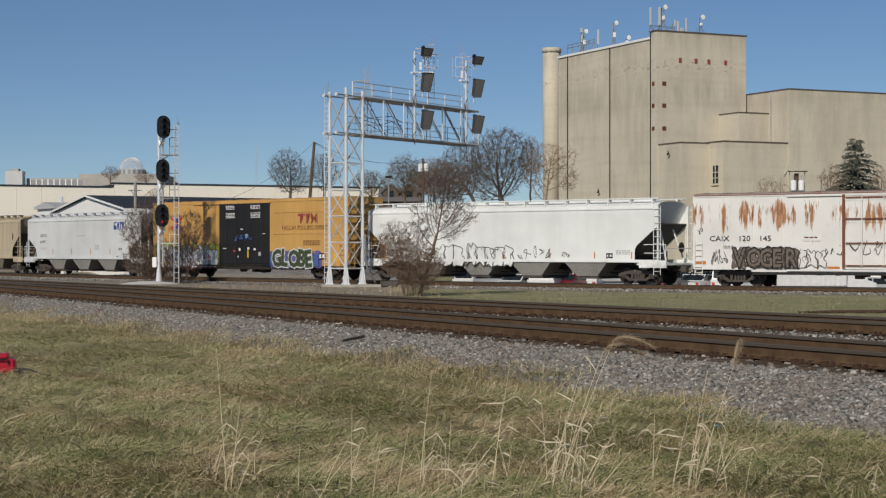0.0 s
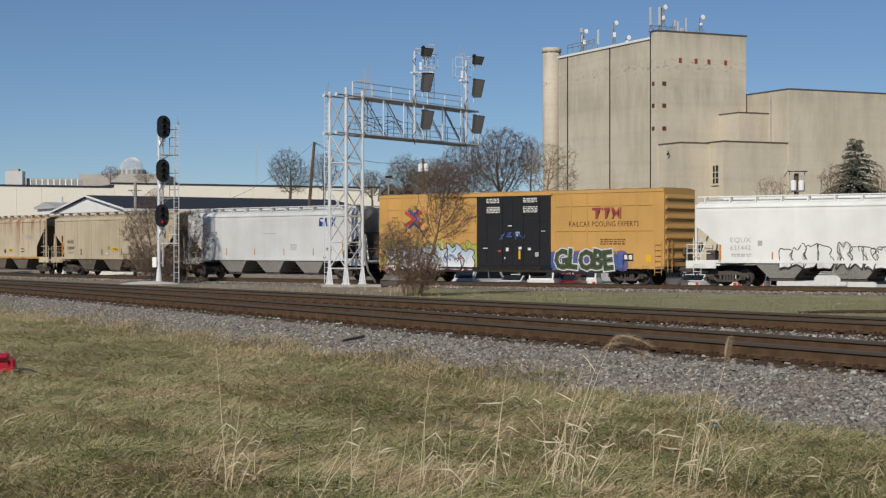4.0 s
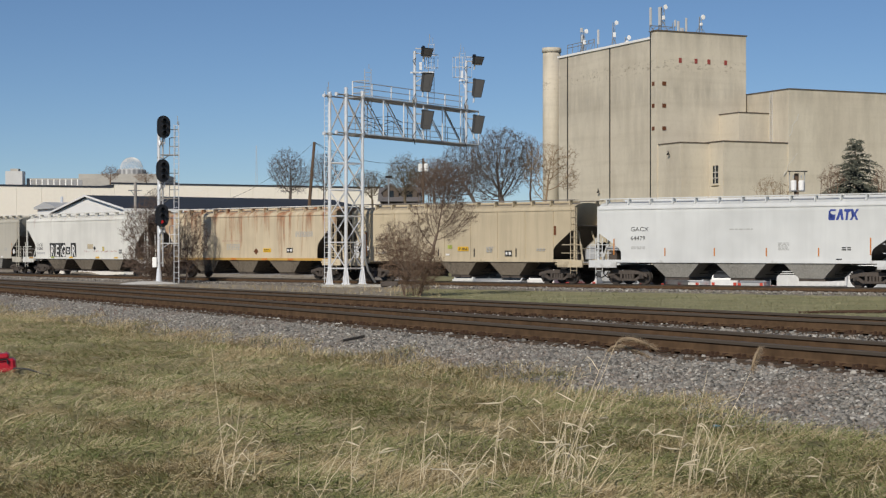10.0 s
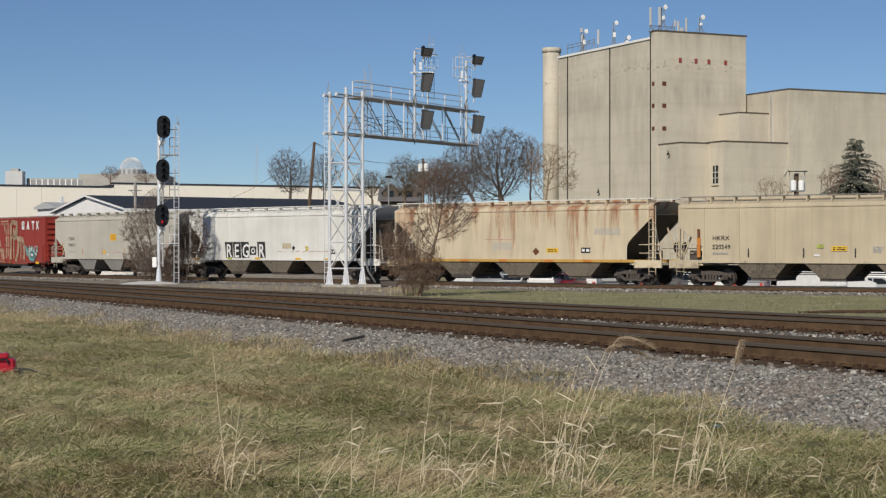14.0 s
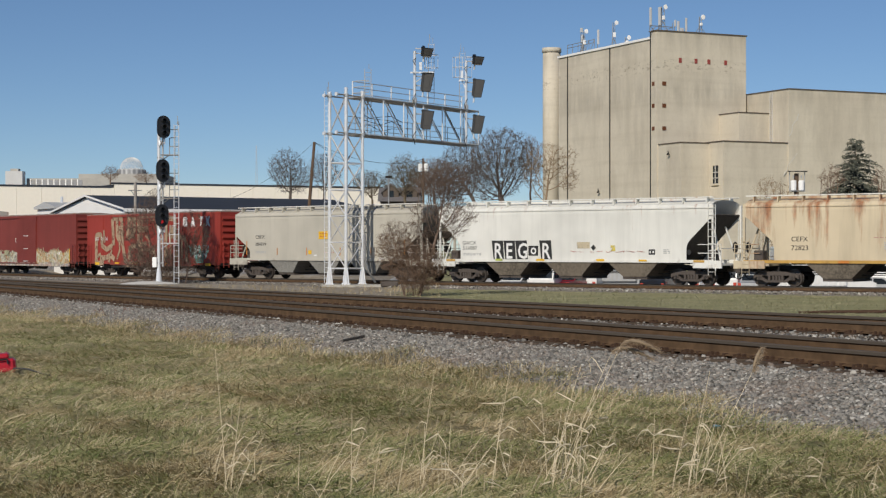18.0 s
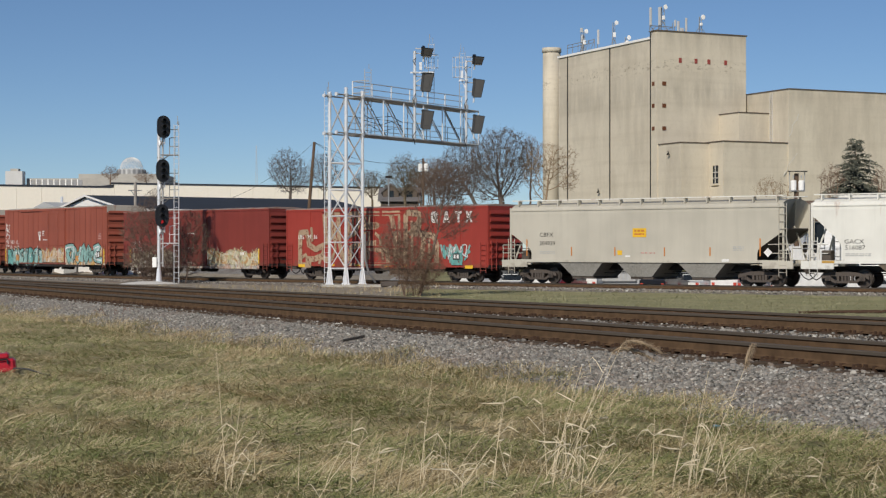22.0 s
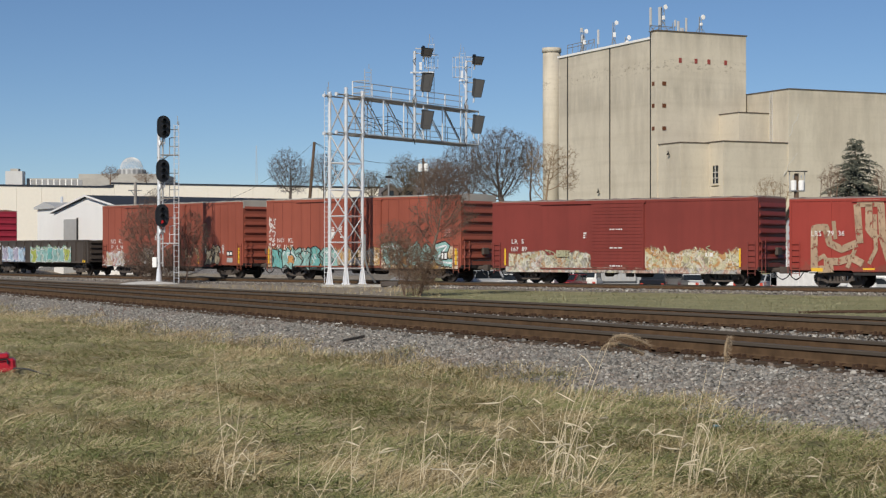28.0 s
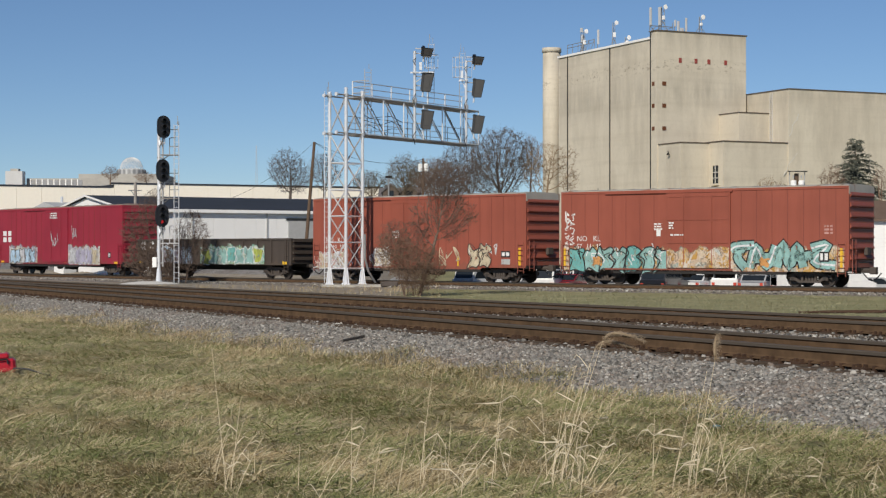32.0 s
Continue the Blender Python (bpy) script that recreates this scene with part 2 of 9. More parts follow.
def letters(text, height, mat, stretch=1.0, bold=0.0):
    """Flat built-in lettering as a mesh in the x-z plane, its lower left corner at the origin."""
    key = (text, height, mat.name, stretch, bold)
    if key not in FONT_CACHE:
        cu = bpy.data.curves.new("text", "FONT")
        cu.body, cu.size, cu.offset, cu.resolution_u = text, height / 0.7, bold, 2
        tmp = new("text", cu)
        bpy.context.view_layer.update()
        me = bpy.data.meshes.new_from_object(tmp.evaluated_get(bpy.context.evaluated_depsgraph_get()))
        bpy.data.objects.remove(tmp)
        me.transform(Matrix(((stretch, 0, 0, 0), (0, 0, -1, 0), (0, 1, 0, 0), (0, 0, 0, 1))))
        me.materials.clear()
        me.materials.append(mat)
        FONT_CACHE[key] = me
    return FONT_CACHE[key]


# ---- the curve on which the train runs ----
ALPHA, BEND, LANE = 0.69697, -0.0039165, 1.55
P0 = Vector((3.0, 96.2177))
S_LO, S_HI = -78.0, 32.0


def rail_point(s, off=0.0):
    """A point s metres along the near side of the cars, off metres beyond it, and the heading."""
    c = min(max(s, S_LO), S_HI)
    a = ALPHA + BEND * c
    R = -1.0 / BEND
    mid = P0 + R * Vector((math.sin(ALPHA), math.cos(ALPHA)))
    p = mid - (R - off) * Vector((math.sin(a), math.cos(a)))
    p += (s - c) * Vector((math.cos(a), -math.sin(a)))
    return p, a


def travel(t):
    return 5.7112068 * t + 0.476834 * t * t / 100 - 0.109429 * t ** 3 / 1e4


# ---- ground ----
MU, MN = Vector((0.477, -0.879)), Vector((0.879, 0.477))   # along and across the near main track
RAIL_B = 13.14                                              # its near rail, metres across
MAIN_TOP = 0.74
A0, A_DIR = Vector((0.19, 36.5)), Vector((0.548, -0.8365))  # near rail of the second main track


def step(a, b, v):
    t = min(max((v - a) / (b - a), 0), 1)
    return t * t * (3 - 2 * t)


def ground_z(x, y):
    p = MN.x * x + MN.y * y
    a_off = (Vector((x, y)) - A0).dot(Vector((-A_DIR.y, A_DIR.x)))
    z = 0.30 + 0.05 * noise.noise((x * 0.35, y * 0.35, 0)) + 0.02 * noise.noise((x * 1.3, y * 1.3, 4))
    if p > 12.2:
        low = -0.30 + 0.05 * noise.noise((x * 0.12, y * 0.12, 9))
        z = low + (0.46 - low) * (1 - step(2.6, 6.0, a_off))
        # the bed of the train's track
        d = 99.0
        if y > 20:
            s = -math.hypot(x - P0.x, y - P0.y) if x < P0.x else math.hypot(x - P0.x, y - P0.y)
            for _ in range(3):
                pt, a = rail_point(s, LANE)
                s += (Vector((x, y)) - pt).dot(Vector((math.cos(a), -math.sin(a))))
            d = (Vector((x, y)) - rail_point(s, LANE)[0]).dot(Vector((math.sin(a), math.cos(a))))
            z -= 0.9 * step(5.0, 10.0, d) * step(-6, 2, x) * (1 - step(150, 175, y)) * (1 - step(48, 70, x))
            z += 1.0 * step(8.5, 13.5, d) * (1 - step(-10, -3, x)) * (1 - step(200, 250, y))
            d = abs(d)
        z = max(z, -0.28 - 0.43 * step(1.5, 3.6, d) * 0.5) if d < 3.6 else z
    else:
        z = z + (0.535 - z) * step(9.9, 12.45, p)
    return z


def graded(lo, hi, fine_lo, fine_hi, fine, coarse):
    """Coordinates that run fine in the middle and coarser outwards."""
    out, v, st = [], fine_lo, coarse
    left = []
    g = fine
    while v > lo:
        g *= 1.35
        v -= g
        left.append(max(v, lo))
    out = left[::-1]
    v = fine_lo
    while v < fine_hi:
        out.append(v)
        v += fine
    g = fine
    while v < hi:
        out.append(v)
        g *= 1.35
        v += g
    out.append(hi)
    return out


def ground_material():
    """Winter turf, dirt and grey ballast, told apart by where they lie."""
    m = Mat("ground", 0.95, 0, 0.2)
    pos = m.position()
    dot = m.t.nodes.new("ShaderNodeVectorMath")
    dot.operation = "DOT_PRODUCT"
    dot.inputs[1].default_value = (MN.x, MN.y, 0)
    m.link(pos, dot.inputs[0])
    across = m.math("MULTIPLY_ADD", m.noise(0.9, 4, vec=pos), 1.2, dot.outputs["Value"])
    turf = m.ramp(m.noise(0.8, 5, 0.65, pos), [(0.25, (0.22, 0.20, 0.09)), (0.5, (0.30, 0.26, 0.135)), (0.75, (0.40, 0.32, 0.19))])
    turf = m.mix(m.mask(m.noise(9, 3, 0.6, pos), 0.5, 0.8), turf, (0.20, 0.17, 0.095))
    field = m.ramp(m.noise(0.35, 5, 0.65, pos), [(0.3, (0.23, 0.235, 0.105)), (0.7, (0.37, 0.335, 0.19))])
    field = m.mix(m.mask(m.noise(6, 3, 0.7, pos), 0.5, 0.75), field, (0.22, 0.19, 0.11))
    stone = m.ramp(m.noise(16, 2, 0.6, pos), [(0.3, (0.07, 0.065, 0.06)), (0.5, (0.25, 0.24, 0.23)), (0.75, (0.46, 0.44, 0.42))])
    stone = m.mix(m.mask(m.noise(0.5, 3, vec=pos), 0.45, 0.7), stone, m.mix(0.5, stone, (0.12, 0.08, 0.055)))
    near = m.mask(m.math("SUBTRACT", across, 10.7), 0.0, 0.3)
    col = m.mix(near, turf, stone)
    # the far field takes over past the second main track
    sep = m.t.nodes.new("ShaderNodeSeparateXYZ")
    m.link(pos, sep.inputs[0])
    low = m.mask(m.math("MULTIPLY_ADD", m.noise(2.5, 4, vec=pos), 0.12, m.math("MULTIPLY", sep.outputs[2], -1)), 0.02, 0.08)
    far = m.math("MULTIPLY", low, near)
    # the train's bed: a ring of stone round the curve's centre
    R = -1.0 / BEND
    mid = P0 + R * Vector((math.sin(ALPHA), math.cos(ALPHA)))
    off = m.t.nodes.new("ShaderNodeVectorMath")
    off.operation = "DISTANCE"
    off.inputs[1].default_value = (mid.x, mid.y, 0)
    flat = m.t.nodes.new("ShaderNodeVectorMath")
    flat.operation = "MULTIPLY"
    flat.inputs[1].default_value = (1, 1, 0)
    m.link(pos, flat.inputs[0])
    m.link(flat.outputs[0], off.inputs[0])
    ring = m.math("ABSOLUTE", m.math("SUBTRACT", off.outputs["Value"], R - LANE + 1.5))
    ring = m.math("MULTIPLY_ADD", m.noise(1.2, 4, vec=pos), 1.6, ring)
    lane = m.math("SUBTRACT", 1.0, m.mask(m.math("MULTIPLY", ring, 0.1), 0.44, 0.50))
    bedstone = m.mix(m.mask(m.noise(1.5, 4, vec=pos), 0.4, 0.7), stone, (0.22, 0.18, 0.13))
    rubble = m.mix(m.mask(m.noise(0.8, 5, 0.65, pos), 0.4, 0.65), (0.30, 0.255, 0.19), m.mix(0.6, stone, (0.40, 0.36, 0.30)))
    rubble = m.mix(m.math("MULTIPLY", m.mask(m.noise(1.7, 5, 0.7, pos), 0.52, 0.66), 0.7), rubble, (0.15, 0.115, 0.07))
    bare = m.mask(m.math("MULTIPLY_ADD", m.noise(0.5, 4, vec=pos), -0.5, m.math("MULTIPLY", sep.outputs[0], -0.12)), -0.25, 0.02)
    field = m.mix(bare, field, rubble)
    field = m.mix(lane, field, bedstone)
    m.color(m.mix(far, col, field))
    m.bump(m.noise(14, 4, 0.7, pos), 0.6, 0.05)
    return m.m


def build_ground():
    xs = graded(-2500, 2500, -48, 42, 0.7, 1)
    ys = graded(-600, 4000, 6, 125, 0.7, 1)
    verts = [(x, y, ground_z(x, y) if -90 < x < 90 and -5 < y < 260 else (0.3 if MN.x * x + MN.y * y < 11 else -0.3)) for y in ys for x in xs]
    n = len(xs)
    faces = [(j * n + i, j * n + i + 1, (j + 1) * n + i + 1, (j + 1) * n + i) for j in range(len(ys) - 1) for i in range(n - 1)]
    ob = new("ground", mesh_from("ground", verts, faces, ground_material(), True))
    tagged(ob, "winter turf, grey ballast and dry field", "ground", kind="structure")


build_ground()

# ---- railway tracks ----
RAIL_H = 0.186
RAIL_PROFILE = [(-0.076, 0), (0.076, 0), (0.076, 0.012), (0.018, 0.028), (0.009, 0.045), (0.009, 0.128), (0.034, 0.143), (0.037, 0.176),
                (0.028, 0.186), (-0.028, 0.186), (-0.037, 0.176), (-0.034, 0.143), (-0.009, 0.128), (-0.009, 0.045), (-0.018, 0.028), (-0.076, 0.012)]


def rail_material():
    m = Mat("rusty_rail", 0.75, 0.2, 0.12)
    c = m.ramp(m.noise(5, 4), [(0.3, (0.080, 0.050, 0.029)), (0.6, (0.125, 0.078, 0.045)), (0.85, (0.165, 0.105, 0.06))])
    n = m.t.nodes.new("ShaderNodeSeparateXYZ")
    m.link(m.co.outputs["Object"], n.inputs[0])
    head = m.math("GREATER_THAN", n.outputs[2], 0.140)
    c = m.mix(head, c, (0.10, 0.082, 0.066))
    m.color(c)
    top = m.math("GREATER_THAN", n.outputs[2], 0.1855)
    m.link(m.math("MULTIPLY_ADD", top, 0.25, 0.05), m.b.inputs["Metallic"])
    m.link(m.math("MULTIPLY_ADD", top, -0.2, 0.8), m.b.inputs["Roughness"])
    return m.m


RAIL = rail_material()
TIE_MAT = Mat("creosoted_tie", 0.9, 0, 0.2)
TIE_MAT.color(TIE_MAT.mix(TIE_MAT.rnd(), TIE_MAT.ramp(TIE_MAT.noise(9, 4, vec=TIE_MAT.place((0.4, 3, 3))), [(0.3, (0.035, 0.026, 0.02)), (0.75, (0.12, 0.085, 0.06))]),
                          (0.10, 0.075, 0.055)))
TIE = TIE_MAT.m


def sweep_rail(points):
    """The rail profile swept along points (x, y, heading angle), foot at z = 0."""
    verts, faces, n = [], [], len(RAIL_PROFILE)
    for x, y, nx, ny in points:
        for o, z in RAIL_PROFILE:
            verts.append((x + nx * o, y + ny * o, z))
    for k in range(len(points) - 1):
        for i in range(n):
            j = (i + 1) % n
            faces.append((k * n + i, k * n + j, (k + 1) * n + j, (k + 1) * n + i))
    return mesh_from("rail", verts, faces, RAIL)


def build_track(name, path, s0, s1, rail_z, tie_lo, tie_hi, label):
    """path(s, off) gives the place and the heading; off runs from the near rail (0) to the far one."""
    tr = thing(name, None, None, pose(0, 0, 0), label, "railway track", kind="structure")
    steps = max(2, int((s1 - s0) / 4))
    for off in (0.0, 1.505):
        pts = []
        for k in range(steps + 1):
            p, u = path(s0 + (s1 - s0) * k / steps, off)
            pts.append((p.x, p.y, -u.y, u.x))
        ob = part("rail", sweep_rail(pts), None, tr)
        ob.location.z = rail_z - RAIL_H
    tie = bm_mesh("tie", B(-0.115, 0.115, -0.50, 2.0, -0.17, 0, bevel=0.012), TIE)
    k, s = 0, tie_lo
    while s < tie_hi:
        p, u = path(s, 0)
        ob = part("tie", tie, None, tr)
        ob.matrix_basis = Matrix.Translation((p.x, p.y, rail_z - RAIL_H - 0.012 - random.uniform(0, 0.01))) @ Matrix.Rotation(math.atan2(u.y, u.x) + random.uniform(-0.012, 0.012), 4, "Z")
        s += 0.53
    # plates, spikes and anchors along both rails, too small to pick apart
    verts, faces = [], []

    def lump(c, u, a, b, z0, z1):
        w = Vector((-u.y, u.x))
        base = len(verts)
        for z in (z0, z1):
            for i, j in ((-a, -b), (a, -b), (a, b), (-a, b)):
                q = c + u * i + w * j
                verts.append((q.x, q.y, z))
        for f in ((4, 5, 6, 7), (0, 1, 5, 4), (1, 2, 6, 5), (2, 3, 7, 6), (3, 0, 4, 7)):
            faces.append(tuple(base + i for i in f))
    s = tie_lo
    while s < tie_hi:
        for off in (0.0, 1.505):
            p, u = path(s, off)
            lump(p, u, 0.095, 0.165, rail_z - RAIL_H - 0.014, rail_z - RAIL_H + 0.004)
            for e in (-0.05, 0.05):
                for sd in (-0.095, 0.095):
                    w = Vector((-u.y, u.x))
                    lump(p + u * e + w * sd, u, 0.016, 0.022, rail_z - RAIL_H, rail_z - RAIL_H + 0.045)
            lump(p + u * 0.16, u, 0.02, 0.085, rail_z - RAIL_H - 0.05, rail_z - RAIL_H + 0.03)
            lump(p - u * 0.16, u, 0.02, 0.085, rail_z - RAIL_H - 0.05, rail_z - RAIL_H + 0.03)
        s += 0.53
    tagged(part("fastenings", mesh_from("fastenings", verts, faces, RUST), None, tr), kind="stuff")
    return tr


RUST = plain("rusty_iron", (0.07, 0.038, 0.022), 0.85, 0.1, 0.5, 9)


def path_b(s, off):
    return MN * (RAIL_B + off) + MU * s, MU


def path_a(s, off):
    return A0 + A_DIR * s + Vector((-A_DIR.y, A_DIR.x)) * off, A_DIR


def path_train(s, off):
    p, a = rail_point(s, LANE - 0.7525 + off)
    return p, Vector((math.cos(a), -math.sin(a)))


build_track("railway_track", path_b, -150, 40, MAIN_TOP, -62, 2, "near main track with rusty rails and dark ties in grey ballast")
build_track("railway_track", path_a, -95, 60, MAIN_TOP, -34, 24, "second main track with rusty rails on dark ties")
build_track("railway_track", path_train, -260, 260, 0.0, -72, 34, "curving track on which the freight train runs")


# ---- the concrete plant ----
def concrete_wall():
    """Weathered tan concrete: broad tone, pour lines, rain streaks and a spalled band."""
    m = Mat("stained_concrete", 0.9, 0, 0.2)
    sep = m.t.nodes.new("ShaderNodeSeparateXYZ")
    m.link(m.co.outputs["Object"], sep.inputs[0])
    c = m.mix(m.mask(m.noise(0.10, 5, 0.6), 0.3, 0.7), (0.58, 0.52, 0.42), (0.66, 0.60, 0.485))
    pour = m.noise(1.0, 3, 0.6, m.place((0.03, 0.03, 0.75)))
    c = m.mix(m.math("MULTIPLY", m.mask(pour, 0.48, 0.62), 0.22), c, (0.46, 0.40, 0.31))
    st = m.noise(1.0, 6, 0.65, m.place((0.55, 0.55, 0.10)))
    big = m.noise(0.13, 3, 0.5, m.place((1, 1, 1), shift=(4, 2, 8)))
    c = m.mix(m.math("MULTIPLY", m.mask(m.math("MULTIPLY_ADD", big, 0.6, st), 0.74, 1.0), 0.30), c, (0.30, 0.26, 0.20))
    drip = m.noise(1.0, 4, 0.7, m.place((2.4, 2.4, 0.12), shift=(9, 1, 0)))
    c = m.mix(m.math("MULTIPLY", m.mask(drip, 0.60, 0.72), 0.2), c, (0.74, 0.70, 0.62))
    # rain stains that hang from the two roof lines
    for edge, k in ((31.7, 0.34), (23.7, 0.30)):
        hang = m.math("SUBTRACT", 1.0, m.math("MULTIPLY", m.math("ABSOLUTE", m.math("SUBTRACT", sep.outputs[2], edge)), k))
        rain = m.noise(1.0, 5, 0.65, m.place((0.45, 0.45, 0.09), shift=(edge, 5, 0)))
        c = m.mix(m.math("MULTIPLY", m.math("MULTIPLY", m.mask(hang, 0.0, 0.9), m.mask(rain, 0.38, 0.62)), 0.42), c, (0.27, 0.245, 0.20))
    grit = m.noise(2.2, 5, 0.75)
    c = m.mix(m.math("MULTIPLY", m.mask(grit, 0.52, 0.75), 0.30), c, (0.40, 0.35, 0.27))
    band = m.math("SUBTRACT", 1.0, m.math("MULTIPLY", m.math("ABSOLUTE", m.math("SUBTRACT", sep.outputs[2], 27.4)), 0.9))
    spall = m.math("MULTIPLY", m.mask(m.noise(1.0, 5, 0.75, m.place((1.1, 1.1, 2.2))), 0.56, 0.60), m.mask(band, 0.0, 0.6))
    c = m.mix(m.math("MULTIPLY", spall, 0.55), c, (0.25, 0.21, 0.16))
    m.color(c)
    m.bump(m.noise(2, 5), 0.2, 0.06)
    return m.m


PLANT = concrete_wall()
PLANT_X, PLANT_Y = Vector((0.906, 0.423)), Vector((-0.423, 0.906))   # its front runs along x, its side along y
PLANT_ROT = math.degrees(math.atan2(PLANT_X.y, PLANT_X.x))
CORNER = Vector((29.0, 230.0))


def build_plant():
    """Local x runs along the front, y back along the side; the near corner is the origin."""
    g = thing("concrete_plant", None, None, pose(CORNER.x, CORNER.y, -0.3, 0, 0, PLANT_ROT), "tall tan concrete industrial plant with stained blank walls", "building")
    part("front_block", B(0, 14.55, 0, 1.76, 0, 31.9), PLANT, g)
    main = part("main_block", B(0.3, 14.3, 1.76, 28.0, 0, 31.0), PLANT, g)
    part("coping", B(-0.12, 14.7, -0.12, 1.9, 31.9, 32.05), COPING, g)
    part("roof_edge", B(0.1, 14.4, 1.9, 28.1, 31.0, 31.3), WHITE, g, "white metal roof edge")
    part("stair_tower", revolve([(1.36, 0), (1.36, 32.3), (1.1, 32.4), (0.1, 32.4)], 24, "z"), PLANT, g, "slim round concrete stair tower", True).location = (1.5, 32.4, 0)
    part("tower_cap", revolve([(1.36, 32.41), (1.48, 32.42), (1.48, 33.1), (0.1, 33.15)], 24, "z"), PLANT, g, "", True).location = (1.5, 32.4, 0)
    part("joint", B(-0.05, -0.002, 1.50, 1.72, 0, 31.9), UNDER, g, "dark vertical joint")
    for y in (12.8, 25.1):
        part("joint", B(0.22, 0.298, y, y + 0.2, 0, 31.0), UNDER, main, "dark vertical joint")
    for z in (24.8, 21.8, 18.7):
        part("window", B(0.85, 1.45, -0.06, 0.0, z - 0.27, z + 0.27), DECAL_BROWN, g, "small rust-red shutter")
        part("window", B(-0.05, 0.0, 0.6, 1.2, z - 0.27, z + 0.27), DECAL_BROWN, g, "small rust-red shutter")
    for x in (3.5, 6.05, 8.15, 10.9):
        part("window", B(x, x + 0.45, -0.06, 0, 27.75, 28.4), VENT_RED, g, "small faded red vent")
    # lower wings
    part("wing", B(15.0, 52.0, -9.2, 24.0, 0, 23.8), PLANT, g)
    part("wing_coping", B(14.9, 52.1, -9.3, -9.0, 23.8, 23.93), COPING, g)
    part("wing_coping", B(14.9, 15.2, -9.0, 24.0, 23.8, 23.93), COPING, g)
    part("link_block", B(10.1, 14.99, -4.7, -0.01, 0, 20.8), PLANT, g)
    part("coping", B(10.0, 14.99, -4.8, -0.02, 20.8, 20.92), COPING, g)
    part("annex", B(0.15, 4.62, -5.7, -0.01, 0, 16.4), PLANT, g)
    part("annex", B(4.63, 14.99, -9.0, -4.71, 0, 16.5), PLANT, g)
    part("coping", B(0.05, 4.6, -5.8, -0.2, 16.4, 16.54), COPING, g)
    part("coping", B(4.53, 14.99, -9.1, -4.72, 16.5, 16.64), COPING, g)
    part("window", B(4.57, 4.63, -7.8, -6.6, 11.0, 13.4), GLASS_DARK, g, "tall dark window")
    part("window_sill", B(4.4, 4.63, -8.0, -6.4, 10.75, 11.0), PLANT, g)
    for z in (11.75, 12.5):
        part("window_bar", B(4.52, 4.568, -7.8, -6.6, z - 0.05, z + 0.05), SLAB, g)
    part("window_bar", B(4.52, 4.568, -7.25, -7.15, 11.0, 13.4), SLAB, g)
    ladder_bm = bmesh.new()
    for y in (-5.6, -5.1):
        tube(ladder_bm, (14.9, y, 16.6), (14.9, y, 23.6), 0.06, 4)
    for i in range(22):
        tube(ladder_bm, (14.9, -5.6, 16.8 + i * 0.31), (14.9, -5.1, 16.8 + i * 0.31), 0.05, 4)
    part("wall_ladder", ladder_bm, SLAB, g, "pale painted wall ladder")
    for x, y, z in ((0.1, -2.6, 15.4), (0.25, 16.2, 10.9)):
        lamp = part("wall_lamp", T(((x, y, z), (x - 0.3, y - 0.5, z + 0.1)), ((x - 0.3, y - 0.5, z + 0.1), (x - 0.3, y - 0.5, z - 0.3)), r=0.05), UNDER, g, "dark bracket lamp")
        part("lamp_hood", revolve([(0.07, 0.2), (0.22, -0.06), (0.19, -0.1)], 10, "z"), UNDER, lamp).location = (x - 0.3, y - 0.5, z - 0.4)
    rnd = random.Random(12)
    for x0, z0 in ((16.6, 20.5), (16.4, 15.3)):
        x, z, bm = x0, z0, bmesh.new()
        for _ in range(7):
            x2, z2 = x + rnd.uniform(-0.55, 0.25), z - rnd.uniform(0.25, 0.6)
            tube(bm, (x, -9.2, z), (x2, -9.2, z2), 0.045, 4)
            x, z = x2, z2
        part("lime_streak", bm, SLAB, g, "pale lime streak below a crack")
    # the roof's aerials, by their bearing and the height of their tips and feet
    def spot(px, tip, foot, row):
        f = (px - 784) / 3000
        if row == "side":
            x = 3.0
            y = (CORNER.x + PLANT_X.x * x - f * (CORNER.y + PLANT_X.y * x)) / (f * PLANT_Y.y - PLANT_Y.x)
        else:
            y = 1.0
            x = (f * (CORNER.y + PLANT_Y.y * y) - CORNER.x - PLANT_Y.x * y) / (PLANT_X.x - f * PLANT_X.y)
        Z = CORNER.y + PLANT_X.y * x + PLANT_Y.y * y
        return x, y, 2.16 + (443 - tip) / 3000 * Z, 2.16 + (443 - foot) / 3000 * Z
    for px, tip, foot, row, w in ((1031, 62, 76, "side", 0.20), (1058.5, 53, 79, "side", 0.15), (1151, 14, 46, "front", 0.17), (1167, 13, 46, "front", 0.19), (1194.5, 36, 48, "front", 0.14), (1200, 38, 60, "front", 0.16),
                                  (1206.5, 50, 62, "front", 0.26), (1214, 32, 62, "front", 0.13), (1029, 50, 58, "side", 0.20)):
        x, y, z1, z0 = spot(px, tip, foot, row)
        roof = 31.3 if row == "side" else 32.05
        pole = part("antenna_mast", T(((x, y + 0.2, roof), (x, y + 0.2, z1 - 0.2)), r=0.055), STEEL_DARK, g)
        part("antenna_panel", B(x - w, x + w, y - 0.14, y + 0.1, z0, z1, bevel=0.05), ROOF_PALE, pole, "pale aerial panel")
        for z in (z0 + 0.3, z1 - 0.3):
            part("panel_clamp", T(((x, y + 0.1, z), (x, y + 0.26, z)), r=0.05), STEEL_DARK, pole)
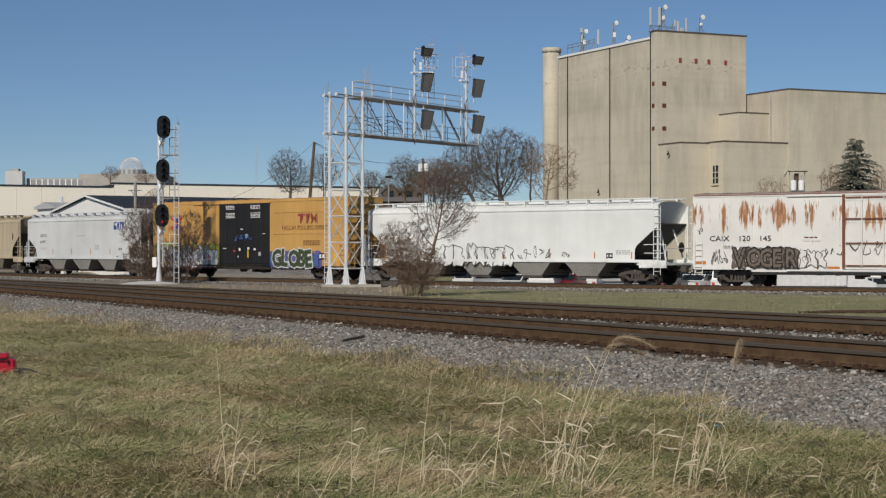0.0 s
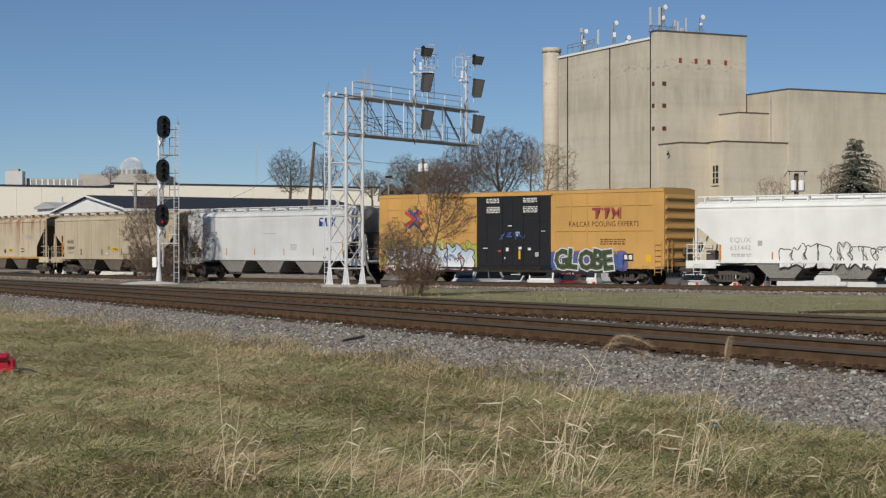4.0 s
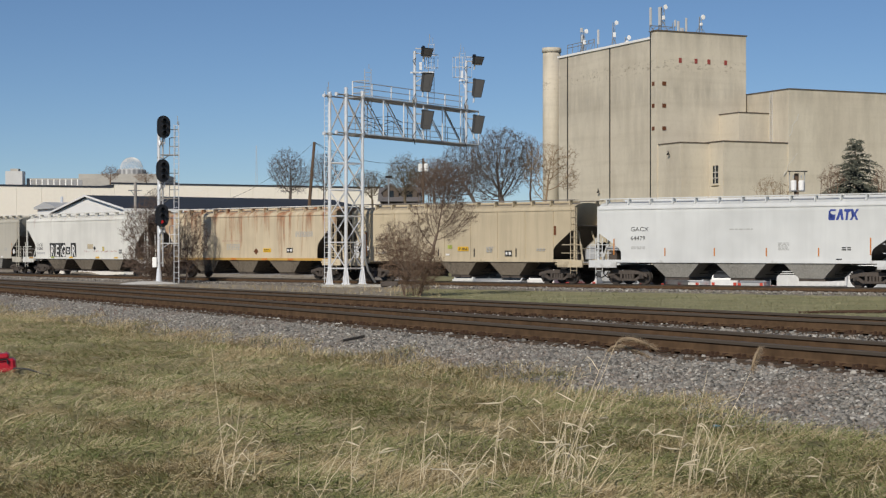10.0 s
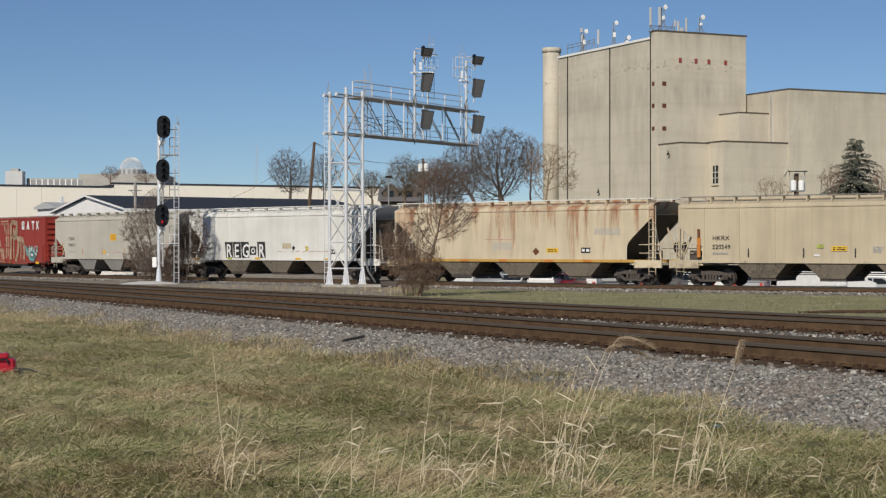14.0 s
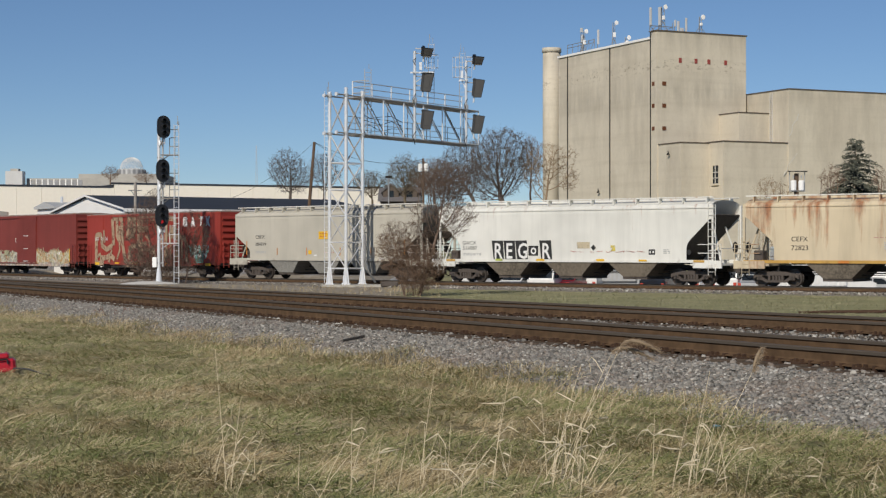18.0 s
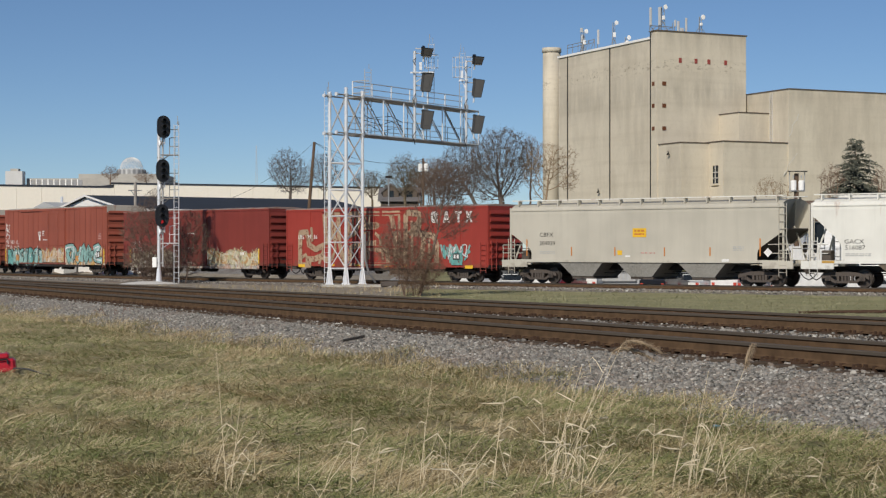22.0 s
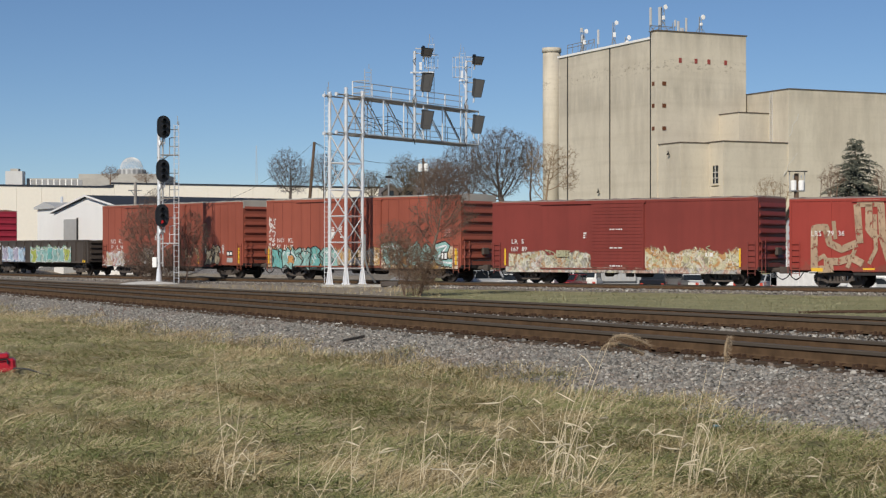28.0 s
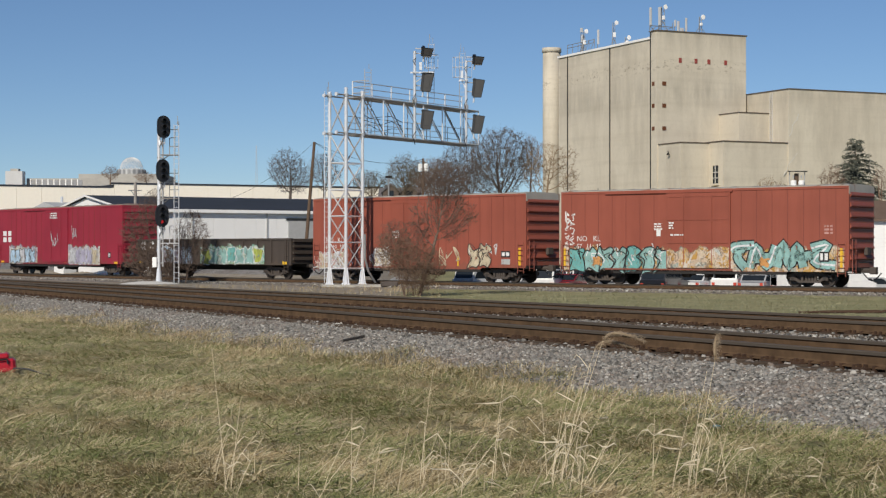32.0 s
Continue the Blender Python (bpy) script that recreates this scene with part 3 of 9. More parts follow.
    for px, tip, row in ((1033, 55, "side"), (1086, 40, "side"), (1108, 66, "side"), (1172.5, 12, "front"), (1239, 30, "front")):
        x, y, z1, _ = spot(px, tip, tip, row)
        z0 = 31.25 if row == "side" else 32.05
        s = 0.16 if px != 1172.5 else 0.24
        bm = bmesh.new()
        for dx, dy in ((-s, 0), (s, 0), (0, s)):
            tube(bm, (x + dx * 1.6, y + dy * 1.6, z0), (x + dx, y + dy, z1), 0.045, 5)
        k, z = 0, z0 + 0.4
        while z < z1 - 0.4:
            a, b = ((-s, 0), (s, 0)) if k % 2 else ((s, 0), (-s, 0))
            tube(bm, (x + a[0], y + a[1], z), (x + b[0], y + b[1], z + 0.4), 0.03, 4)
            k, z = k + 1, z + 0.4
        for dx in (-0.9, 0.9):
            tube(bm, (x, y, z0 + (z1 - z0) * 0.4), (x + dx, y, z0), 0.045, 4)
        tower = part("antenna_tower", bm, STEEL_DARK, g, "slim dark lattice aerial mast")
        part("dish", revolve([(0.03, 0.18), (0.22, 0.08), (0.34, -0.06), (0.30, -0.08)], 12), WHITE, tower, "small white dish").location = (x + 0.25, y - 0.3, z1 - 0.1)
        part("antenna_box", B(x - 0.2, x + 0.2, y - 0.34, y - 0.1, z0 + (z1 - z0) * 0.45, z0 + (z1 - z0) * 0.62, bevel=0.04), WHITE, tower)
    x0, y0, z1, z0 = spot(1150, 46, 57, "front")
    x1 = spot(1190, 46, 57, "front")[0]
    part("aerial_frame", T(((x0, y0, z1), (x1, y0, z1)), ((x0, y0, z0), (x0 + 1.0, y0, z1)), ((x0, y0, z1), (x0 + 0.9, y0, z0)), ((x0 + 0.9, y0, z0), (x0 + 1.8, y0, z1)), ((x0 + 1.8, y0, z0), (x1, y0, z1)), ((x1, y0, z0), (x1, y0, z1 + 0.6)), r=0.05), STEEL_DARK, g, "dark frame that carries the aerials")
    x0, y0, z1, z0 = spot(1004, 81, 93, "side")
    y1 = spot(1052, 81, 93, "side")[1]
    part("cable_tray", T(((x0, y0, z1), (x0, y1, z1)), ((x0, y0, z1 - 0.45), (x0, y1, z1 - 0.45)), *[((x0, y0 + (y1 - y0) * i / 5, 31.2), (x0, y0 + (y1 - y0) * i / 5, z1)) for i in range(6)],
                         *[((x0, y0 + (y1 - y0) * i / 5, 31.3), (x0, y0 + (y1 - y0) * (i + 1) / 5, z1)) for i in (2, 3, 4)], r=0.045), STEEL_DARK, g)


build_plant()


# ---- the low buildings beyond the train ----
def at_px(x, z):
    return ((x - 784) / 3000 * z, z)


def build_warehouse():
    a, b = Vector(at_px(-60, 194)), Vector(at_px(676, 216))
    d = b - a
    L = d.length
    rot = math.degrees(math.atan2(d.y, d.x))
    g = thing("warehouse", None, None, pose(a.x, a.y, -0.3, 0, 0, rot), "long low warehouse clad in pale cream metal", "warehouse")
    n = 18
    k = L * 240 / 736
    for i in range(n):
        x0, x1 = L * i / n, L * (i + 1) / n
        h = 9.55 if x0 < k - 1 else 10.0
        part("wall_panel", B(x0, x1 - 0.015, 0, 0.3, 0, h), CREAM, g)
    part("roof", B(0, k, 0.3, 60, 9.2, 9.5), ROOF_DARK, g)
    part("roof", B(k, L, 0.3, 60, 9.6, 9.95), ROOF_DARK, g)
    part("roof_trim", B(0, k, -0.08, 0.3, 9.56, 9.75), ROOF_DARK, g)
    part("roof_trim", B(k, L + 0.1, -0.08, 0.3, 10.01, 10.2), ROOF_DARK, g)
    part("end_wall", B(L, L + 0.3, 0, 60, 0, 10.0), CREAM, g)


def build_shed():
    """White metal shed with a dark roof; local x runs back along its long side."""
    a = Vector(at_px(222, 140))
    rot = math.degrees(math.atan2(0.54, 0.84))
    g = thing("metal_shed", None, None, pose(a.x, a.y, -0.3, 0, 0, rot), "long white metal shed with a dark low-pitched roof", "shed")
    L, W, H, R = 24.0, 16.9, 5.55, 6.85
    bay = 2.0
    for i in range(12):
        part("wall_panel", B(bay * i, bay * (i + 1) - 0.02, 0, 0.2, 0, H), WHITE, g)
    part("side_wall", B(0, L, W - 0.2, W, 0, H), WHITE, g)
    for x in (0.0, L - 0.2):
        part("gable_wall", P([(0.21, 0), (W - 0.21, 0), (W - 0.21, H), (W / 2, R - 0.12), (0.21, H)], "x", x, x + 0.2), WHITE, g)
    part("roof", P([(-0.35, H - 0.06), (W / 2, R - 0.06), (W + 0.35, H - 0.06), (W + 0.35, H + 0.06), (W / 2, R + 0.08), (-0.35, H + 0.06)], "x", -0.25, L + 0.25), ROOF_DARK, g)
    part("fascia", B(-0.3, L + 0.3, -0.42, -0.36, H - 0.22, H + 0.05), WHITE, g)
    part("rake_trim", P([(-0.38, H - 0.06), (W / 2, R - 0.05), (W + 0.38, H - 0.06), (W + 0.38, H + 0.08), (W / 2, R + 0.10), (-0.38, H + 0.08)], "x", -0.34, -0.26), WHITE, g)
    for x in (5.98, 12.98):
        part("downpipe", B(x, x + 0.09, -0.09, -0.004, 0, H - 0.2), DECAL_GREY, g)
    door = part("roller_door", B(15.1, 18.5, -0.08, -0.01, 0, 4.75), DECAL_GREY, g, "grey roller door")
    part("door_frame", B(14.9, 18.7, -0.12, -0.02, 4.75, 4.95), DECAL_BLACK, door)
    door = part("roller_door", B(-0.08, -0.01, 10.9, 14.2, 0, 4.9), DECAL_GREY, g, "grey roller door")
    part("door_frame", B(-0.12, -0.02, 10.7, 10.9, 0, 5.0), DECAL_BLACK, door)
    # a smaller shed beyond it
    b = Vector(at_px(100, 160))
    g = thing("metal_shed", None, None, pose(b.x, b.y, -0.3, 0, 0, rot), "small white metal shed with a pale roof", "shed")
    part("wall", B(0, 9, 0, 5.2, 0, 6.1), WHITE, g)
    part("roof", P([(-0.2, 6.1), (5.4, 6.1), (5.4, 6.3), (2.6, 6.75), (-0.2, 6.3)], "x", -0.3, 9.2), ROOF_PALE, g)
    part("vent_pipe", T(((1.5, 2.6, 6.5), (1.5, 2.6, 7.3)), r=0.14, seg=8), STEEL, g)


def build_far_block():
    """A long low civic block with a domed roof far behind the warehouse."""
    a = Vector(at_px(10, 400))
    g = thing("far_building", None, None, pose(a.x, a.y, -0.3), "distant flat-roofed office block with pale panels", "building")
    k = 400 / 3000
    part("stair_head", B(0, 30 * k, 0, 3, 0, 20.8), ROOF_PALE, g)
    part("plant_room", B(8 * k, 22 * k, 0.5, 2.5, 20.8, 21.4), CONCRETE, g)
    part("wall", B(32 * k, 272 * k, 3, 30, 0, 19.2), CONCRETE, g)
    rnd = random.Random(4)
    for i in range(9):
        x = (40 + i * 10.5) * k
        pane = part("window", B(x, x + 1.0, 2.9, 3.0, 14.5, 18.8), STEEL_DARK, g)
        part("window_frame", B(x - 0.25, x, 2.8, 3.0, 14.5, 19.0), WHITE, pane)
    for i in range(12):
        x = (142 + i * 11) * k
        part("window", B(x, x + 0.8, 2.9, 3.0, 15.5, 17.6), STEEL_DARK, g)
    part("upper_storey", B(120 * k, 270 * k, 6, 26, 19.2, 20.4), CONCRETE, g)
    part("drum", revolve([(3.5, 20.4), (3.5, 21.6), (3.2, 21.9), (0.2, 22.2)], 18, "z"), ROOF_PALE, g, "pale low drum").location = (204 * k, 14, 0)
    for i in range(9):
        ang = math.pi * (1.05 + 0.9 * i / 8)
        part("window", B(-0.35, 0.35, -0.05, 0.05, 20.5, 21.7), STEEL_DARK, g).matrix_basis = pose(204 * k + 3.53 * math.cos(ang), 14 + 3.53 * math.sin(ang), 0, 0, 0, math.degrees(ang) + 90)
    lat = bmesh.new()
    R, rings, spokes = 2.75, 7, 20

    def dome(i, j):
        e, a = math.pi / 2 * i / rings, 2 * math.pi * (j + 0.5 * i) / spokes
        return (R * math.cos(e) * math.cos(a), R * math.cos(e) * math.sin(a), R * 1.05 * math.sin(e))
    for i in range(rings):
        for j in range(spokes):
            tube(lat, dome(i, j), dome(i + 1, j), 0.045, 3, caps=False)
            tube(lat, dome(i, j), dome(i + 1, j - 1), 0.045, 3, caps=False)
            tube(lat, dome(i, j), dome(i, j + 1), 0.045, 3, caps=False)
    part("lattice_dome", lat, WHITE, g, "open white lattice dome").location = (204 * k, 14, 21.9)


def build_house(x0, x1, z, depth, eave, ridge, roof, name_label, windows, base=-0.3, wz=1.5, wall=None, dormers=()):
    a, b = Vector(at_px(x0, z)), Vector(at_px(x1, z))
    L = (b - a).length
    g = thing("house", None, None, pose(a.x, a.y, base), name_label, "house")
    part("wall", P([(0, 0), (depth, 0), (depth, eave), (depth / 2, ridge - 0.1), (0, eave)], "x", 0, L), wall or WHITE, g)
    part("roof", P([(-0.4, eave - 0.12), (depth / 2, ridge - 0.06), (depth + 0.4, eave - 0.12), (depth + 0.4, eave + 0.04), (depth / 2, ridge + 0.1), (-0.4, eave + 0.04)], "x", -0.3, L + 0.3), roof, g)
    for i in range(int(eave / 0.28)):
        part("siding_board", B(0.0, L, -0.03, -0.004, i * 0.28 + 0.02, i * 0.28 + 0.26), wall or WHITE, g)
    for x in windows:
        w = part("window", B(x, x + 0.9, -0.06, -0.035, wz, wz + 1.4), GLASS_DARK, g)
        part("window_frame", B(x - 0.1, x + 1.0, -0.05, -0.032, wz + 1.4, wz + 1.5), WHITE, w)
        part("window_sill", B(x - 0.1, x + 1.0, -0.1, -0.032, wz - 0.1, wz), WHITE, w)
    for x in dormers:
        d = part("dormer", P([(x, eave + 0.1), (x + 1.6, eave + 0.1), (x + 1.6, eave + 0.9), (x + 0.8, eave + 1.6), (x, eave + 0.9)], "y", 0.4, depth / 2), wall or WHITE, g)
        part("dormer_roof", P([(x - 0.2, eave + 0.75), (x + 0.8, eave + 1.62), (x + 1.8, eave + 0.75), (x + 1.8, eave + 0.95), (x + 0.8, eave + 1.8), (x - 0.2, eave + 0.95)], "y", 0.25, depth / 2), roof, d)
        part("dormer_window", B(x + 0.5, x + 1.1, 0.36, 0.395, eave + 0.3, eave + 1.0), GLASS_DARK, d)
    return g


build_warehouse()
build_shed()
build_far_block()
build_house(1428, 1640, 116, 7.0, 5.5, 6.8, ROOF_BROWN, "white clapboard house with a brown shingle roof", (0.25, 3.0, 6.4), -1.55, 3.9)
build_house(674, 740, 172, 6.0, 7.2, 8.5, ROOF_GREY, "distant brown house with dormers in a grey roof", (0.5, 2.2), wall=COPING, dormers=(0.2, 2.1))


# ---- signals ----
LENS_RED = bpy.data.materials.new("red_aspect")
LENS_RED.use_nodes = True
socket(LENS_RED.node_tree.nodes["Principled BSDF"], "Base Color", (0.5, 0.02, 0.02, 1))
socket(LENS_RED.node_tree.nodes["Principled BSDF"], "Emission Color", (1.0, 0.05, 0.06, 1))
socket(LENS_RED.node_tree.nodes["Principled BSDF"], "Emission Strength", 0.3)


def capsule(w, h, n=8):
    r = w / 2
    pts = []
    for k in range(n + 1):
        a = math.pi * k / n
        pts.append((r * math.cos(a), h / 2 - r + r * math.sin(a)))
    for k in range(n + 1):
        a = math.pi + math.pi * k / n
        pts.append((r * math.cos(a), -h / 2 + r + r * math.sin(a)))
    return pts


def oval_head(parent, m, lit=False):
    """Three-lens colour-light head: black oval target, deep hoods, lenses. Faces local -y."""
    head = part("signal_head", P(capsule(0.74, 1.28), "y", 0.0, 0.05), SIGNAL_BLACK, parent, "black oval signal head")
    head.matrix_basis = m
    part("head_case", P(capsule(0.42, 0.98), "y", 0.05, 0.30), SIGNAL_BLACK, head)
    rim = bmesh.new()
    pts = capsule(0.74, 1.28)
    for a, b in zip(pts, pts[1:] + pts[:1]):
        tube(rim, (a[0], 0, a[1]), (b[0], 0, b[1]), 0.035, 5)
    part("target_rim", rim, SIGNAL_BLACK, head)
    for i, z in enumerate((0.36, 0.0, -0.36)):
        bm = bmesh.new()
        prev = None
        for k in range(11):
            a = math.radians(-40 + 260 * k / 10)
            q = [bm.verts.new((rr * math.cos(a), y, z + rr * math.sin(a))) for rr, y in ((0.15, 0), (0.13, -0.34 + 0.1 * abs(k - 5) / 5), (0.12, -0.33 + 0.1 * abs(k - 5) / 5), (0.138, 0))]
            if prev:
                for j in range(3):
                    bm.faces.new((prev[j], prev[j + 1], q[j + 1], q[j]))
            prev = q
        hood = part("hood", bm, SIGNAL_BLACK, head)
        lens = revolve([(0.105, 0.0), (0.09, -0.02), (0.01, -0.035)], 14)
        ob = part("lens", lens, LENS_RED if lit and i == 2 else GLASS_DARK, hood, "lit red lens" if lit and i == 2 else "")
        ob.location.z = z
    return head


def back_head(parent, m, h):
    """The same kind of head seen from behind: a folded grey target with its case, hood and hanger."""
    head = part("signal_head", P([(-0.26, -h / 2), (0.24, -h / 2 + 0.02), (0.40, h / 2 - 0.03), (-0.22, h / 2)], "y", 0, 0.05), SIGNAL_GREY, parent, "dark grey signal head seen from behind")
    head.matrix_basis = m
    rim = bmesh.new()
    ring = [(-0.26, -h / 2), (0.24, -h / 2 + 0.02), (0.40, h / 2 - 0.03), (-0.22, h / 2)]
    for a, b in zip(ring, ring[1:] + ring[:1]):
        tube(rim, (a[0], 0.0, a[1]), (b[0], 0.0, b[1]), 0.022, 5)
    part("target_edge", rim, SIGNAL_BLACK, head)
    part("side_fold", P([(-0.40, -h / 2 + 0.10), (-0.26, -h / 2), (-0.22, h / 2), (-0.36, h / 2 - 0.06)], "y", -0.03, 0.12), SIGNAL_BLACK, head)
    part("hood", revolve([(0.10, -0.12), (0.13, 0.22), (0.12, 0.22), (0.09, -0.12)], 10), SIGNAL_BLACK, head).matrix_basis = pose(-0.30, 0.1, h / 2 - 0.04)
    part("bracket", T(((-0.80, 0.22, -h * 0.2), (-0.2, 0.22, -h * 0.2)), ((-0.80, 0.22, h * 0.3), (-0.2, 0.22, h * 0.3)), r=0.035), STEEL_MID, head)
    part("hanger", T(((-0.26, 0.2, -h / 2 - 0.34), (-0.26, 0.2, h / 2)), r=0.055, seg=8), STEEL, head, "galvanised hanger pipe")
    part("case_door", B(-0.16, 0.16, -0.02, -0.002, -h * 0.3, h * 0.3, bevel=0.006), SIGNAL_GREY, head)
    return head


def rungs(p, u, w, z0, z1, gap=0.32, r=0.022):
    bm = bmesh.new()
    a, b = Vector((p[0] - u[0] * w / 2, p[1] - u[1] * w / 2)), Vector((p[0] + u[0] * w / 2, p[1] + u[1] * w / 2))
    for q in (a, b):
        tube(bm, (q.x, q.y, z0), (q.x, q.y, z1), r * 1.4, 5)
    z = z0 + gap
    while z < z1:
        tube(bm, (a.x, a.y, z), (b.x, b.y, z), r, 4)
        z += gap
    return bm


def signal_mast():
    K = 1.09
    Z = 99.7 * K
    x0 = (281.5 - 784) / 3000 * Z
    g0 = ground_z(x0, Z) - 0.08
    thing("signal_foundation", revolve([(2.2, -0.3), (2.1, 0.05), (1.5, 0.17), (0.7, 0.24), (0.1, 0.25)], 11, "z"), SLAB, pose(x0 - 0.6, Z, g0), "pale concrete signal foundation mound", "foundation")
    base = -0.10
    g = thing("signal_mast", None, None, pose(x0, Z, 1.86 + (base - 1.86) * K) @ Matrix.Scale(K, 4), "tall steel signal mast with three black heads", "railway signal")
    part("mast", T(((0, 0, 0.2), (0, 0, 9.3 - base)), r=0.095, seg=12), STEEL, g)
    part("conduit", T(((0.22, 0.06, 1.0), (0.22, 0.06, 8.6 - base)), r=0.05, seg=8), STEEL_MID, g)
    for z in (1.2, 2.6, 4.9, 7.4):
        part("pipe_clamp", T(((-0.1, -0.06, z), (0.28, 0.0, z)), r=0.05, seg=6), STEEL_MID, g)
    foot = part("base_casting", revolve([(0.27, 0), (0.27, 0.04), (0.19, 0.10), (0.15, 0.5), (0.10, 0.95)], 12, "z"), STEEL, g)
    for i in range(4):
        a = math.pi / 4 + i * math.pi / 2
        part("bolt", B(0.22 * math.cos(a) - 0.03, 0.22 * math.cos(a) + 0.03, 0.22 * math.sin(a) - 0.03, 0.22 * math.sin(a) + 0.03, 0.05, 0.12), STEEL_DARK, foot)
    for i, z in enumerate((9.08, 6.52, 3.88)):
        h = z - base
        part("head_bracket", T(((0, 0, h - 0.9), (0.34, -0.05, h - 0.9)), ((0, 0, h + 0.4), (0.34, -0.05, h + 0.4)), ((0.34, 0.0, h - 1.0), (0.34, 0.0, h + 0.5)), r=0.04), STEEL, g)
        part("pipe_cap", revolve([(0.02, 0.20), (0.10, 0.16), (0.12, 0.0), (0.12, -0.12)], 10, "z"), STEEL, g).location = (0.06, -0.02, h - 0.95)
        oval_head(g, pose(0.33 - 0.05 * i, -0.30, h, 0, 0, 24), i == 2)
        pl = part("platform", T(((0.1, 0, h - 1.62), (1.12, 0.1, h - 1.62)), ((0.1, 0.4, h - 1.62), (1.12, 0.5, h - 1.62)), ((0.5, 0, h - 1.62), (0.5, 0.4, h - 1.62)), ((1.1, 0.1, h - 1.62), (1.1, 0.5, h - 1.62)), ((0.1, 0.2, h - 1.95), (0.6, 0.2, h - 1.62)), r=0.032), STEEL if i == 2 else STEEL_BROWN, g)
        mat = STEEL if i == 2 else STEEL_BROWN
        part("guard_rail", T(((0.58, 0.3, h - 1.62), (0.58, 0.3, h - 0.62)), ((0.58, 0.3, h - 0.62), (0.98, 0.3, h - 0.55)), ((0.9, 0.3, h - 1.62), (0.9, 0.3, h + 0.12)), ((0.58, 0.3, h - 1.1), (1.1, 0.3, h - 1.1)), ((0.55, 0.3, h - 0.12), (1.12, 0.3, h - 0.12)), ((1.12, 0.3, h - 1.62), (1.12, 0.3, h + 0.3)), r=0.024), mat, pl)
        part("cable", T(((0.05, -0.12, h - 1.2), (0.22, -0.14, h - 0.85)), ((0.22, -0.14, h - 0.85), (0.33, -0.1, h - 0.6)), r=0.02), BLACK, g)
    part("ladder", rungs((1.02, 0.1), (0.9, 0.3), 0.30, 0.0, 9.25 - base, 0.32, 0.017), STEEL, g)
    part("whip_aerial", T(((1.08, 0.15, 9.2 - base), (1.08, 0.15, 9.75 - base)), ((1.0, 0.15, 9.3 - base), (1.18, 0.15, 9.45 - base)), r=0.016), STEEL_BROWN, g)
    part("junction_box", B(-0.36, -0.10, -0.18, 0.12, 0.95, 1.55, bevel=0.02), WHITE, g, "white junction box")


